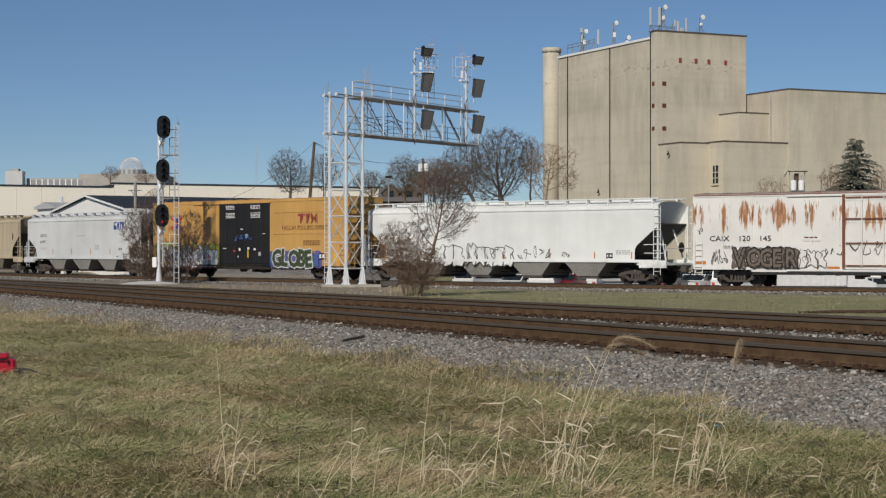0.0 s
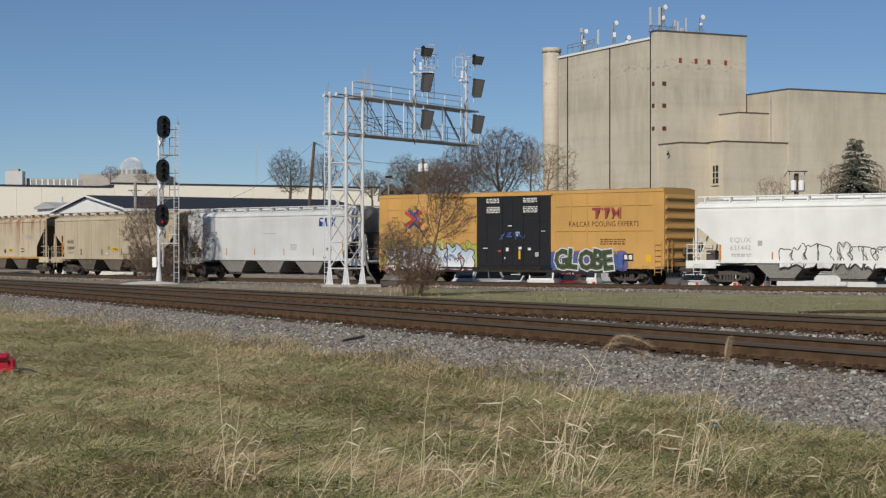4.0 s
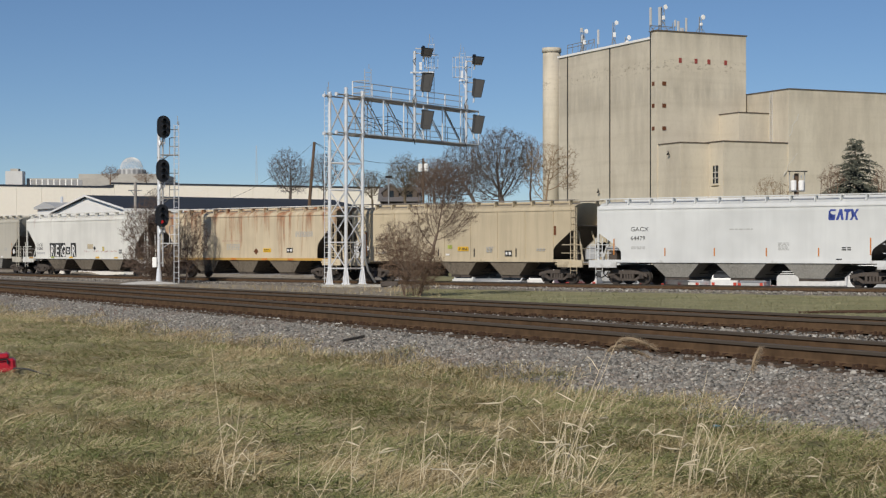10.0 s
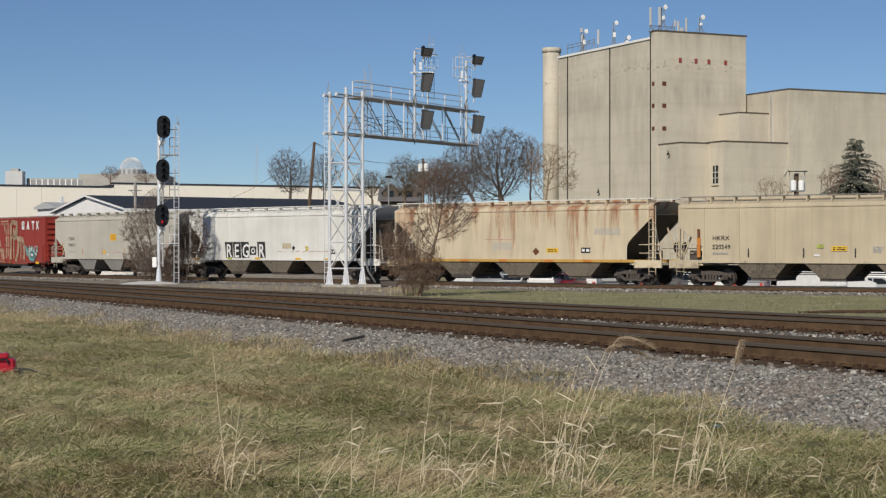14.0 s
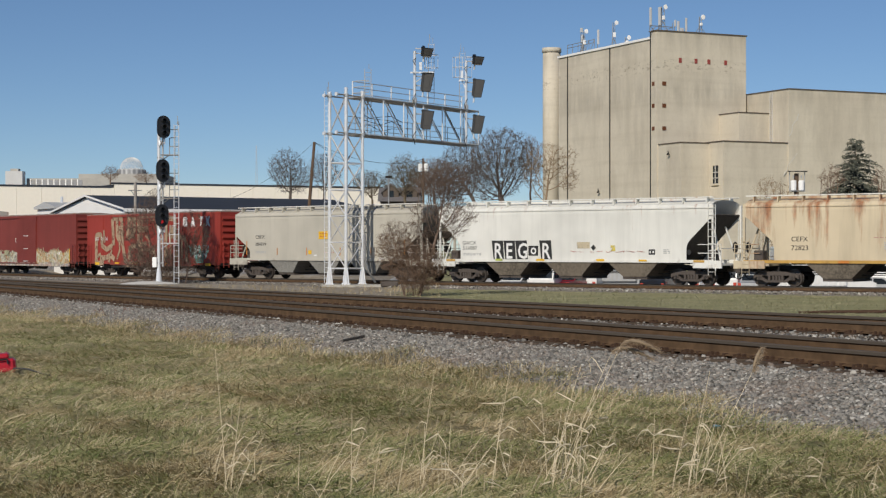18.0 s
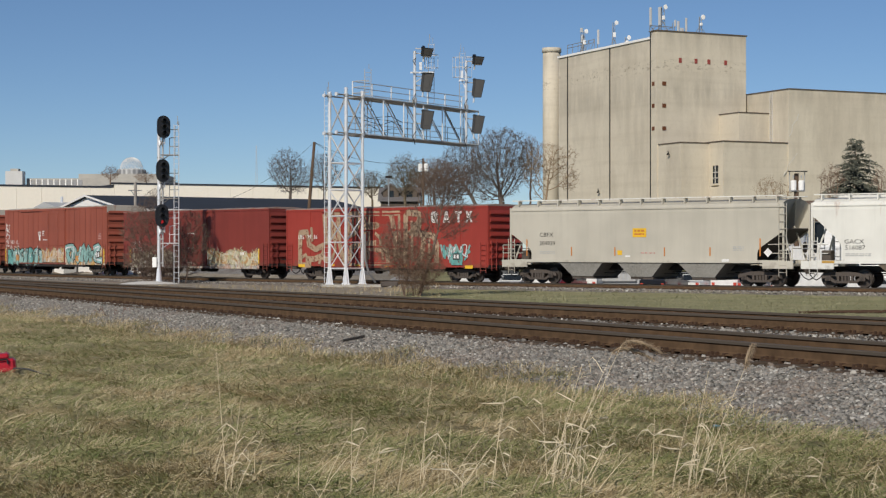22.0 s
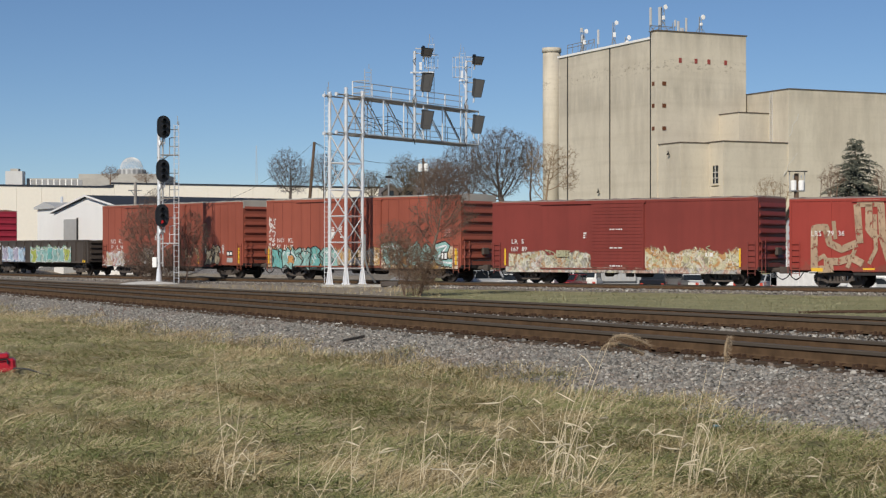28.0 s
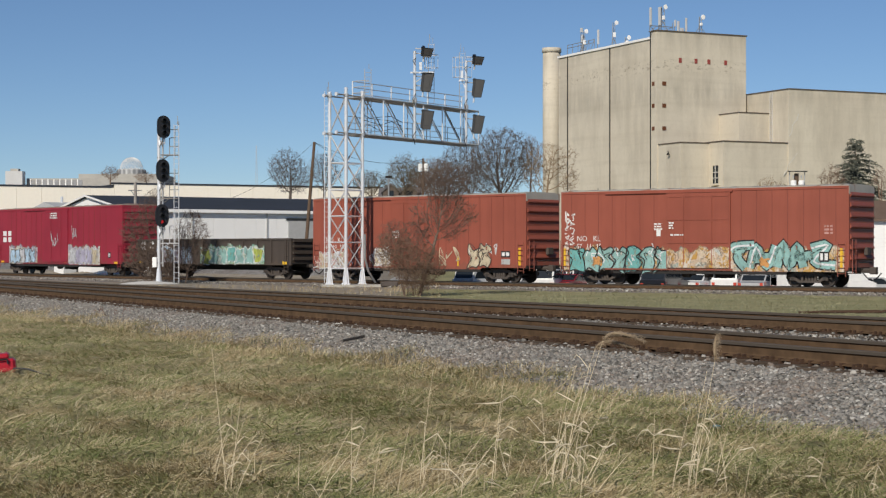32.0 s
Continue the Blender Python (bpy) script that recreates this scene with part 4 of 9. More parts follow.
def signal_gantry():
    U, V = Vector((0.556, 0.831)), Vector((-0.831, 0.556))
    o = Vector(((612.5 - 784) / 3000 * 100, 100.0))
    g0 = ground_z(o.x, o.y)
    thing("gantry_foundation", P([(-1.3, -0.9), (0.2, -1.2), (1.6, -1.1), (2.7, -1.5), (2.9, 0.2), (2.4, 1.3), (-0.9, 2.0), (-1.5, 0.4)], "z", -0.3, 0.13), CONCRETE, pose(o.x, o.y, g0), "cracked concrete gantry foundation slab", "foundation")
    base = g0 + 0.13
    g = thing("signal_gantry", None, None, pose(o.x, o.y, base), "galvanised cantilever signal gantry with truss arm", "signal gantry")

    def at(u, v, z):
        q = U * u + V * v
        return (q.x, q.y, z - base)
    A, C, TOP, BOT = 1.62, 1.22, 11.0, 8.76
    for u, v, h in ((0, 0, 11.4), (A, 0, 11.32), (0, C, 11.2), (A, C, 11.2)):
        leg = part("leg", T((at(u, v, base + 0.5), at(u, v, h)), r=0.10, seg=12), STEEL, g)
        foot = bmesh.new()
        c = at(u, v, base)
        box(foot, c[0] - 0.26, c[0] + 0.26, c[1] - 0.26, c[1] + 0.26, 0, 0.05)
        for i in range(4):
            a = math.pi / 4 + i * math.pi / 2
            tube(foot, (c[0] + 0.25 * math.cos(a), c[1] + 0.25 * math.sin(a), 0.05), (c[0] + 0.10 * math.cos(a), c[1] + 0.10 * math.sin(a), 1.0), 0.032, 4)
        tube(foot, (c[0], c[1], 0.05), (c[0], c[1], 0.6), 0.17, 10, 0.10)
        part("leg_base", foot, STEEL, leg, "flared leg base")
        cap = revolve([(0.02, 0.07), (0.09, 0.05), (0.12, 0.0), (0.12, -0.06)], 10, "z")
        part("leg_cap", cap, STEEL, leg).location = at(u, v, h)
        for z in (BOT, TOP):
            part("flange", T((at(u, v, z - 0.09), at(u, v, z + 0.09)), r=0.15, seg=10), STEEL_MID, leg)
    # crossed braces of the tower, face by face, with struts between the panels
    zs = [base + 0.95, base + 2.5, base + 4.05, base + 5.6, base + 7.2, BOT]
    faces = [((0, 0), (A, 0)), ((A, 0), (A, C)), ((A, C), (0, C)), ((0, C), (0, 0))]
    for i in range(5):
        for k, (p, q) in enumerate(faces):
            for e, f in ((p, q), (q, p)):
                part("brace", T((at(*e, zs[i]), at(*f, zs[i + 1])), r=0.036, seg=5), STEEL if (i + k) % 2 else STEEL_MID, g)
            part("strut", T((at(*p, zs[i]), at(*q, zs[i])), r=0.042, seg=5), STEEL, g)
    for p, q in faces:
        for e, f in ((p, q), (q, p)):
            part("brace", T((at(*e, BOT), at(*f, TOP)), r=0.036, seg=5), STEEL_MID, g)
    # the arm: angle-iron chords with a lattice of posts and diagonals
    END = 14.5
    for v in (0, C):
        for z in (BOT, TOP):
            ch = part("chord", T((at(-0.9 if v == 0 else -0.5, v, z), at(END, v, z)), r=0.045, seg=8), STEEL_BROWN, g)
            part("chord_flange", T((at(A, v, z + 0.085), at(END, v, z + 0.055)), r=0.022, seg=4), STEEL, ch)
            part("end_cap", T((at(-0.98 if v == 0 else -0.58, v, z), at(-0.86 if v == 0 else -0.46, v, z)), r=0.11, seg=8), STEEL, ch)
        # the far side takes darker steels than the near one
        m = 6
        for i in range(m):
            a, b = A + (END - A) * i / m, A + (END - A) * (i + 1) / m
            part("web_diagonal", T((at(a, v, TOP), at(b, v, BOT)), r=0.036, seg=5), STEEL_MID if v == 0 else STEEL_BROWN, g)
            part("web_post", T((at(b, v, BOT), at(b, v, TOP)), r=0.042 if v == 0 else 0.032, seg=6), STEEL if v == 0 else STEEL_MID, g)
    for i in range(10):
        a = A + (END - A) * i / 9
        for z in (BOT, TOP):
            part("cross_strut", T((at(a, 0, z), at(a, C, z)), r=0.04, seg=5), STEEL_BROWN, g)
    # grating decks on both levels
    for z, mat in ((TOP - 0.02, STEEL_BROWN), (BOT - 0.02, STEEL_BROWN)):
        deck = bmesh.new()
        for k in range(8):
            v0 = 0.12 + (C - 0.12) * k / 8
            c = [at(A, v0, z), at(END, v0, z), at(END, v0 + 0.07, z), at(A, v0 + 0.07, z)]
            lo, hi = [deck.verts.new(q) for q in c], [deck.verts.new((q[0], q[1], q[2] + 0.04)) for q in c]
            deck.faces.new(lo[::-1]), deck.faces.new(hi)
            for i in range(4):
                deck.faces.new((lo[i], lo[(i + 1) % 4], hi[(i + 1) % 4], hi[i]))
        part("walkway", deck, mat, g, "open steel grating")
    # railings: above the deck on the far side, and inside the truss
    for z in (0.36, 0.72, 1.08):
        part("hand_rail", T((at(2.4, C + 0.1, TOP + z), at(END, C + 0.1, TOP + z)), r=0.024 if z < 1 else 0.03, seg=5), STEEL_MID, g)
        part("hand_rail", T((at(2.4, 0.1, TOP + z), at(2.4, C + 0.1, TOP + z)), r=0.028, seg=5), STEEL_MID, g)
    for z in (0.4, 0.78, 1.15):
        part("inner_rail", T((at(A, C - 0.1, BOT + z), at(END, C - 0.1, BOT + z)), r=0.02, seg=5), STEEL_BROWN, g)
    for i in range(7):
        a = 2.4 + (END - 2.4) * i / 6
        part("rail_post", T((at(a, C - 0.1, BOT), at(a, C - 0.1, BOT + 1.15)), r=0.024, seg=5), STEEL_MID, g)
        part("rail_post", T((at(a, C + 0.1, TOP), at(a, C + 0.1, TOP + 1.08)), r=0.042, seg=6), STEEL, g)
    # masts, their heads, ladders with hoops and service cages
    for n, (u, top, zh, side) in enumerate(((7.1, 14.25, (14.18, 12.34, 9.98), 1.78), (13.0, 14.2, (14.22, 12.42, 10.06), 0.5))):
        mast = part("head_mast", T((at(u, 0, BOT), at(u, 0, top)), r=0.085, seg=10), STEEL, g)
        part("mast_cap", revolve([(0.02, 0.06), (0.08, 0.04), (0.1, -0.08)], 10, "z"), STEEL_MID, mast).location = at(u, 0, top)
        part("mast_base", T((at(u, 0, TOP + 0.05), at(u, 0, TOP + 0.35)), r=0.15, seg=10), STEEL_MID, mast)
        for i, z in enumerate(zh):
            h = 0.58 if i == 0 else 1.18
            q = Vector(at(u, 0, z)) + Vector((0.78, -0.10, 0))
            back_head(g, Matrix.Translation(q) @ pose(0, 0, 0, 16 if i == 0 else 0, 4, -8), h)
            part("cable", T((at(u, -0.1, z - h * 0.6), at(u - 0.35, -0.1, z - h * 0.9)), (at(u - 0.35, -0.1, z - h * 0.9), at(u - 0.1, -0.1, z - h * 1.3)), r=0.022), BLACK, g)
        b0 = Vector(at(u, 0.9, TOP + 0.1)) + Vector((side, 0, 0))
        lad = part("ladder", rungs((0, 0), (1, 0), 0.36, 0, 3.75, 0.28, 0.014), STEEL_MID, g)
        lad.location = b0
        part("ladder_tip", T(((-0.1, 0, 3.75), (-0.1, 0, 4.3)), ((0.1, 0, 3.75), (0.1, 0, 4.1)), r=0.014), STEEL_BROWN, lad)
        cage = bmesh.new()
        w = 0.42 if n == 0 else 0.62
        for lev in ((2.2, 3.0) if n == 0 else (2.1, 2.75, 3.4)):
            ring = [b0 + Vector((w * math.cos(a * math.pi / 4), 0.35 * math.sin(a * math.pi / 4), lev)) for a in range(8)]
            for p, q in zip(ring, ring[1:] + ring[:1]):
                tube(cage, p, q, 0.018, 4)
        for a in (0, 2, 3, 4, 5, 6):
            d = Vector((w * math.cos(a * math.pi / 4), 0.35 * math.sin(a * math.pi / 4), 0))
            tube(cage, b0 + d + Vector((0, 0, 2.1)), b0 + d + Vector((0, 0, 3.0 if n == 0 else 3.4)), 0.018, 4)
        part("service_cage", cage, STEEL_MID, g)
        plat = bmesh.new()
        reach = side - 0.7
        c = Vector(at(u, 0.1, TOP + 1.95))
        for dy in (-0.3, 0.0, 0.3):
            tube(plat, c + Vector((min(reach, 0) - 0.2, dy, 0)), c + Vector((max(reach, 0) + 0.2, dy, 0)), 0.026, 4)
        for dx in (0.0, reach):
            tube(plat, c + Vector((dx, -0.35, 0)), c + Vector((dx, 0.35, 0)), 0.03, 4)
        tube(plat, c + Vector((reach * 0.9, 0, 0)), Vector(at(u, 0, TOP + 1.3)), 0.03, 5)
        part("service_platform", plat, STEEL, g)
        part("relay_box", B(-0.09, 0.09, -0.08, 0.08, 0, 0.5, bevel=0.02), STEEL, g).location = Vector(at(u, 0.2, TOP + 2.1)) + Vector((reach * 0.5, 0, 0))
    part("ladder", rungs((0, 0), (0.98, -0.2), 0.36, 0.1, 11.3 - base, 0.3, 0.014), STEEL, g).location = (at(-0.05, C + 0.12, 0)[0], at(-0.05, C + 0.12, 0)[1], 0)
    for z0, du in ((11.0, 0.0), (11.3, 0.12)):
        part("ladder_tip", T((at(du - 0.1, C + 0.1, z0), at(du - 0.1, C + 0.1, z0 + 0.55)), r=0.016), STEEL_BROWN, g)
    q = at(3.4, 0.9, BOT)
    part("access_ladder", rungs((q[0], q[1]), (0.9, 0.3), 0.42, BOT - base, TOP + 1.9 - base, 0.28, 0.018), STEEL_MID, g)
    part("ladder_tip", T((at(3.5, 0.9, TOP + 1.9), at(3.5, 0.9, TOP + 2.2)), r=0.016), STEEL_BROWN, g)
    cables = bmesh.new()
    for k in range(3):
        pts = [Vector(at(A + 0.1 + 1.1 * j, 0.3, BOT + (0.5 + 0.35 * k) + 0.16 * math.sin(2.2 * j + k))) for j in range(5)]
        for a, b in zip(pts, pts[1:]):
            tube(cables, a, b, 0.022, 4)
    part("cable_loom", cables, BLACK, g, "sagging black signal cables")
    bend = [at(A + 0.1, -0.12, base + 3.0), at(A + 0.1, -0.12, base + 1.5), at(A + 0.35, -0.2, base + 0.75), at(A + 0.9, -0.3, base + 0.1)]
    part("conduit", T(*zip(bend, bend[1:]), r=0.065, seg=8), STEEL_DARK, g, "dark bent cable conduit")
    # a dark cable box beside it
    thing("switch_box", B(-0.5, 0.5, -0.3, 0.3, 0.02, 0.32, bevel=0.06), RUNNING, pose(o.x + 2.6, o.y - 1.2, ground_z(o.x + 2.6, o.y - 1.2)), "low dark metal track-side box", "box")


signal_mast()
signal_gantry()


# ---- poles and wires ----
POLE_GREY = plain("bleached_pole", (0.33, 0.30, 0.27), 0.85, 0, 0.3, 5)


def utility_pole(px, Z, top_y, lean=0.0, cross=True, cans=False, label="weathered wooden utility pole", r=0.20, mat=None):
    x = (px - 784) / 3000 * Z
    h = (443 - top_y) / 3000 * Z + 1.86 - ground_z(x, Z)
    g = thing("utility_pole", None, None, pose(x, Z, ground_z(x, Z) - 0.05, 0, lean, 0), label, "utility pole")
    bm = bmesh.new()
    tube(bm, (0, 0, 0), (0, 0, h), r, 8, r * 0.75)
    part("pole", bm, mat or POLE_WOOD, g)
    if cross:
        arm = part("crossarm", B(-1.0, 1.0, -0.2, -0.09, h - 0.75, h - 0.62), POLE_WOOD, g)
        for q in (-0.9, -0.45, 0.45, 0.9):
            part("insulator", revolve([(0.03, 0), (0.06, 0.03), (0.05, 0.14), (0.02, 0.16)], 8, "z"), DECAL_GREY, arm).location = (q, -0.145, h - 0.62)
    if cans:
        for q in (-0.26, 0.26):
            can = part("transformer", revolve([(0.16, 0), (0.19, 0.03), (0.20, 0.6), (0.15, 0.68)], 12, "z"), WHITE, g, "white transformer can")
            can.location = (q, -0.3, h - 1.15)
            part("bushing", T(((q, -0.3, h - 0.34), (q, -0.3, h - 0.12)), r=0.05), DECAL_GREY, g)
    return Vector((x + math.sin(radians(lean)) * h, Z, h + ground_z(x, Z) - 0.1))


def wire(a, b, sag, r=0.012):
    bm = bmesh.new()
    pts = [Vector(a).lerp(Vector(b), i / 12) - Vector((0, 0, sag * (1 - (i / 6 - 1) ** 2))) for i in range(13)]
    for p, q in zip(pts, pts[1:]):
        tube(bm, p, q, r, 3, caps=False)
    thing("overhead_wire", bm, BLACK, None, "thin sagging black overhead wire", "wire")


p1 = utility_pole(539, 135, 250, 4.6, cross=False, label="leaning weathered wooden utility pole", r=0.15)
p2 = utility_pole(749, 150, 280, 0, False, True, r=0.13)
p3 = utility_pole(240, 128, 321, 0, False, label="grey weathered utility pole", r=0.15, mat=POLE_GREY)
thing("pole_bracket", T(((-0.5, 0, 0), (0.5, 0, 0)), ((-0.3, 0, 0), (0, 0, -0.5)), r=0.035), STEEL_DARK, pose(p3.x, p3.y - 0.12, p3.z - 0.6), "small steel bracket on a utility pole", "bracket")
utility_pole(1409, 112, 306, 0, False, True, "utility pole with white transformer cans")
wire(p1, p2, 0.9, 0.02)
wire(p1, Vector(((400 - 784) / 3000 * 135, 136, 5.9)), 0.5, 0.015)
wire(p1, Vector(((690 - 784) / 3000 * 150, 150, 8.3)), 0.4, 0.015)
g = thing("transformer_platform", None, None, pose((1409 - 784) / 3000 * 112, 111.6, -0.35), "small dark rack carried on a utility pole", "rack")
part("shelf", B(-0.62, 0.62, -0.12, 0.08, 7.36, 7.42), UNDER, g)
part("shelf_bracket", T(((-0.5, 0.2, 7.36), (-0.5, 0.2, 6.1)), ((0.5, 0.2, 7.36), (0.5, 0.2, 6.1)), ((-0.5, 0.2, 6.1), (0.5, 0.2, 6.1)), r=0.03), DECAL_GREY, g)
g = thing("radio_tower", None, None, pose((452 - 784) / 3000 * 420, 420, -0.3), "slender distant radio tower", "tower")
part("lattice", T(((0, 0, 0), (0.2, 0, 28)), ((0.8, 0, 0), (0.35, 0, 28)), r=0.045), STEEL_MID, g)
g = thing("street_lamp", None, None, pose((688 - 784) / 3000 * 150, 150, -0.35), "dark street lamp on a slim pole", "street lamp")
part("pole", T(((0, 0, 0), (0, 0, 8.6)), r=0.07), STEEL_DARK, g)
part("lamp_head", B(-0.32, 0.32, -0.18, 0.18, 8.6, 8.78, bevel=0.05), UNDER, g)


# ---- bare winter trees ----
def bark(name, a, b):
    m = Mat(name, 0.9, 0, 0.15)
    m.color(m.ramp(m.noise(7, 4), [(0.3, a), (0.7, b)]))
    return m.m


BARK_GREY = bark("grey_bark", (0.085, 0.070, 0.060), (0.19, 0.155, 0.13))
BARK_BROWN = bark("brown_twigs", (0.13, 0.085, 0.06), (0.27, 0.185, 0.13))
BARK_DARK = bark("dark_brush_twigs", (0.10, 0.070, 0.055), (0.22, 0.16, 0.125))
BARK_DULL = bark("dull_twigs", (0.10, 0.08, 0.055), (0.22, 0.175, 0.12))
BARK_TAN = bark("tan_twigs", (0.20, 0.14, 0.085), (0.38, 0.28, 0.18))


class Twigs:
    """Gathers tapered limbs into one vertex and one face list."""

    def __init__(self):
        self.v, self.f = [], []

    def limb(self, a, b, ra, rb, seg):
        d = b - a
        if d.length < 1e-5:
            return
        d.normalize()
        u = d.orthogonal().normalized()
        w = d.cross(u)
        n = len(self.v)
        turn = [(math.cos(2 * math.pi * i / seg), math.sin(2 * math.pi * i / seg)) for i in range(seg)]
        self.v.extend(tuple(a + (u * c + w * t) * ra) for c, t in turn)
        self.v.extend(tuple(b + (u * c + w * t) * rb) for c, t in turn)
        self.f.extend((n + i, n + (i + 1) % seg, n + seg + (i + 1) % seg, n + seg + i) for i in range(seg))

    def spike(self, a, b, r):
        d = (b - a).normalized()
        u = d.orthogonal().normalized() * r
        w = d.cross(u)
        n = len(self.v)
        self.v.extend((tuple(a + u), tuple(a - u * 0.5 + w * 0.87), tuple(a - u * 0.5 - w * 0.87), tuple(b)))
        self.f.extend(((n, n + 1, n + 3), (n + 1, n + 2, n + 3), (n + 2, n, n + 3)))


def colonise(seeds, goals, pace, kill, reach, up, gen):
    """Branches grow pace by pace from the seed nodes towards the nearest free goals, as buds grow towards light."""
    pos, par = [np.array(p, float) for p, _ in seeds], [q for _, q in seeds]
    grown = set()
    best = np.full(len(goals), 1e9)
    who = np.zeros(len(goals), int)

    def meet(first):
        for i in range(first, len(pos)):
            d = np.linalg.norm(goals - pos[i], axis=1)
            m = d < best
            best[m], who[m] = d[m], i
    meet(0)
    for _ in range(140):
        live = best < reach
        if not live.any():
            break
        first = len(pos)
        for i in np.unique(who[live]).tolist():
            g = goals[live & (who == i)] - pos[i]
            d = (g / np.linalg.norm(g, axis=1)[:, None]).sum(0)
            d = d / (np.linalg.norm(d) + 1e-9) + np.array((0, 0, up)) + gen.normal(0, 0.11, 3)
            q = pos[i] + pace * d / np.linalg.norm(d)
            key = (i, *np.round(q / (pace * 0.5)).astype(int).tolist())
            if key not in grown:
                grown.add(key)
                pos.append(q)
                par.append(i)
        if len(pos) == first:
            break
        meet(first)
        left = best > kill
        goals, best, who = goals[left], best[left], who[left]
        if not len(goals):
            break
    return pos, par


def bare_tree(Z, base_px, crown, mat, seed, label, goals=900, pace=0.24, thin=0.010, trunk=0.2, fork=None, tips=3, tip=0.4, stems=0.0, up=0.12, kind="tree", kill=1.15):
    """A leafless tree or shrub. crown: lobes (across, height of the centre, half width, half height, share), across and height as seen from the tripod."""
    gen = np.random.default_rng(seed)
    rnd = random.Random(seed)
    x0 = (base_px - 784) / 3000 * Z
    base = ground_z(x0, Z) if Z < 250 else -0.3
    k = Z / 3000
    pts = []
    for cx, cy, hw, hh, share in crown:
        n = int(goals * share)
        d = gen.normal(0, 1, (n, 3))
        d *= (gen.random(n) ** 0.42 / np.linalg.norm(d, axis=1))[:, None]
        low = d[:, 2] < -0.3
        d[low, :2] *= 0.75
        c = np.array(((cx - 784) * k - x0, 0, (443 - cy) * k + 1.86 - base))
        pts.append(c + d * np.array((hw * k, min(hw * k, 4.0) * 0.8, hh * k)))
    pts = np.concatenate(pts)
    pts = pts[pts[:, 2] > 0.15]
    if stems:
        seeds = [((gen.normal(0, stems * 0.6), gen.normal(0, stems * 0.5), 0.0), -1) for _ in range(max(4, int(stems * 14)))]
    else:
        top = np.array(((fork[0] - 784) * k - x0, 0, (443 - fork[1]) * k + 1.86 - base))
        m = max(3, int(np.linalg.norm(top) / pace))
        seeds = [(tuple(top * (i / m) + np.array((gen.normal(0, 0.02), 0, 0)) * (0 < i < m)), i - 1) for i in range(m + 1)]
    pos, par = colonise(seeds, pts, pace, pace * kill, 60.0, up, gen)
    n = len(pos)
    area = [0.0] * n
    kids = [0] * n
    for i in range(n - 1, -1, -1):
        area[i] = max(area[i], thin ** 2.25)
        if par[i] >= 0:
            area[par[i]] += area[i]
            kids[par[i]] += 1
    rad = [a ** (1 / 2.25) for a in area]
    fit = trunk / max(rad)
    rad = [max(thin, r * (1 + (fit - 1) * min(1.0, (r - thin) / (max(rad) - thin)))) for r in rad]
    pos = [Vector(p.tolist()) for p in pos]
    wood, t = Twigs(), Twigs()
    for i in range(n):
        j = par[i]
        if j < 0:
            continue
        if not stems and i < len(seeds):
            wood.limb(pos[j], pos[i], rad[j] * (1.25 if j == 0 else 1.0), rad[i], 8)
            continue
        r = rad[i]
        t.limb(pos[j], pos[i], min(rad[j], r * 1.25), r, 6 if r > 0.06 else (4 if r > 0.025 else 3))
        if r < thin * 3.0:
            d = (pos[i] - pos[j]).normalized()
            for _ in range(tips + (3 if kids[i] == 0 else 0)):
                p = pos[j].lerp(pos[i], rnd.random())
                e = (d + Vector((rnd.gauss(0, 0.55), rnd.gauss(0, 0.55), rnd.gauss(0.12, 0.4)))).normalized() * tip * rnd.uniform(0.5, 1.7)
                t.spike(p, p + e, thin * 0.75)
                for _ in range(2):
                    q = p + e * rnd.uniform(0.2, 0.7)
                    f = (e.normalized() + Vector((rnd.gauss(0, 0.5), rnd.gauss(0, 0.5), rnd.gauss(0.1, 0.4)))).normalized() * tip * rnd.uniform(0.3, 0.7)
                    t.spike(q, q + f, thin * 0.55)
    g = thing(kind, None, None, pose(x0, Z, base - 0.03), label, kind)
    if wood.f:
        part("trunk", mesh_from("trunk", wood.v, wood.f, mat, True), None, g)
    part("crown", mesh_from("crown", t.v, t.f, mat), None, g)


# behind the train, from the warehouse to the plant
bare_tree(150, 890, [(888, 288, 66, 64, 0.7), (862, 318, 58, 42, 0.3)], BARK_GREY, 11, "large bare grey deciduous tree", 3315, 0.26, 0.0101, 0.26, (889, 372), 3, 0.5)
bare_tree(158, 848, [(820, 300, 46, 50, 0.65), (800, 322, 44, 36, 0.35)], BARK_GREY, 12, "bare grey deciduous tree", 2210, 0.25, 0.0101, 0.17, (846, 372), 3, 0.5)
bare_tree(138, 960, [(975, 292, 50, 46, 0.55), (1004, 318, 26, 26, 0.2), (950, 315, 26, 40, 0.25)], BARK_TAN, 13, "bare tan tree against the plant's wall", 574, 0.24, 0.0119, 0.09, (963, 372), 2, 0.36)
bare_tree(152, 936, [(940, 288, 22, 48, 1.0)], BARK_BROWN, 21, "slender bare brown tree", 680, 0.22, 0.0101, 0.09, (938, 372), 3, 0.45)
bare_tree(165, 716, [(716, 312, 34, 38, 1.0)], BARK_DULL, 14, "bare grey deciduous tree", 1768, 0.24, 0.0101, 0.14, (716, 372), 3, 0.5)
bare_tree(172, 772, [(766, 316, 44, 36, 1.0)], BARK_BROWN, 15, "bare brown deciduous tree", 1445, 0.24, 0.0101, 0.14, (770, 372), 3, 0.5)
bare_tree(180, 745, [(740, 326, 30, 26, 1.0)], BARK_DULL, 25, "bare brown deciduous tree", 1020, 0.24, 0.0101, 0.12, (745, 372), 3, 0.5)
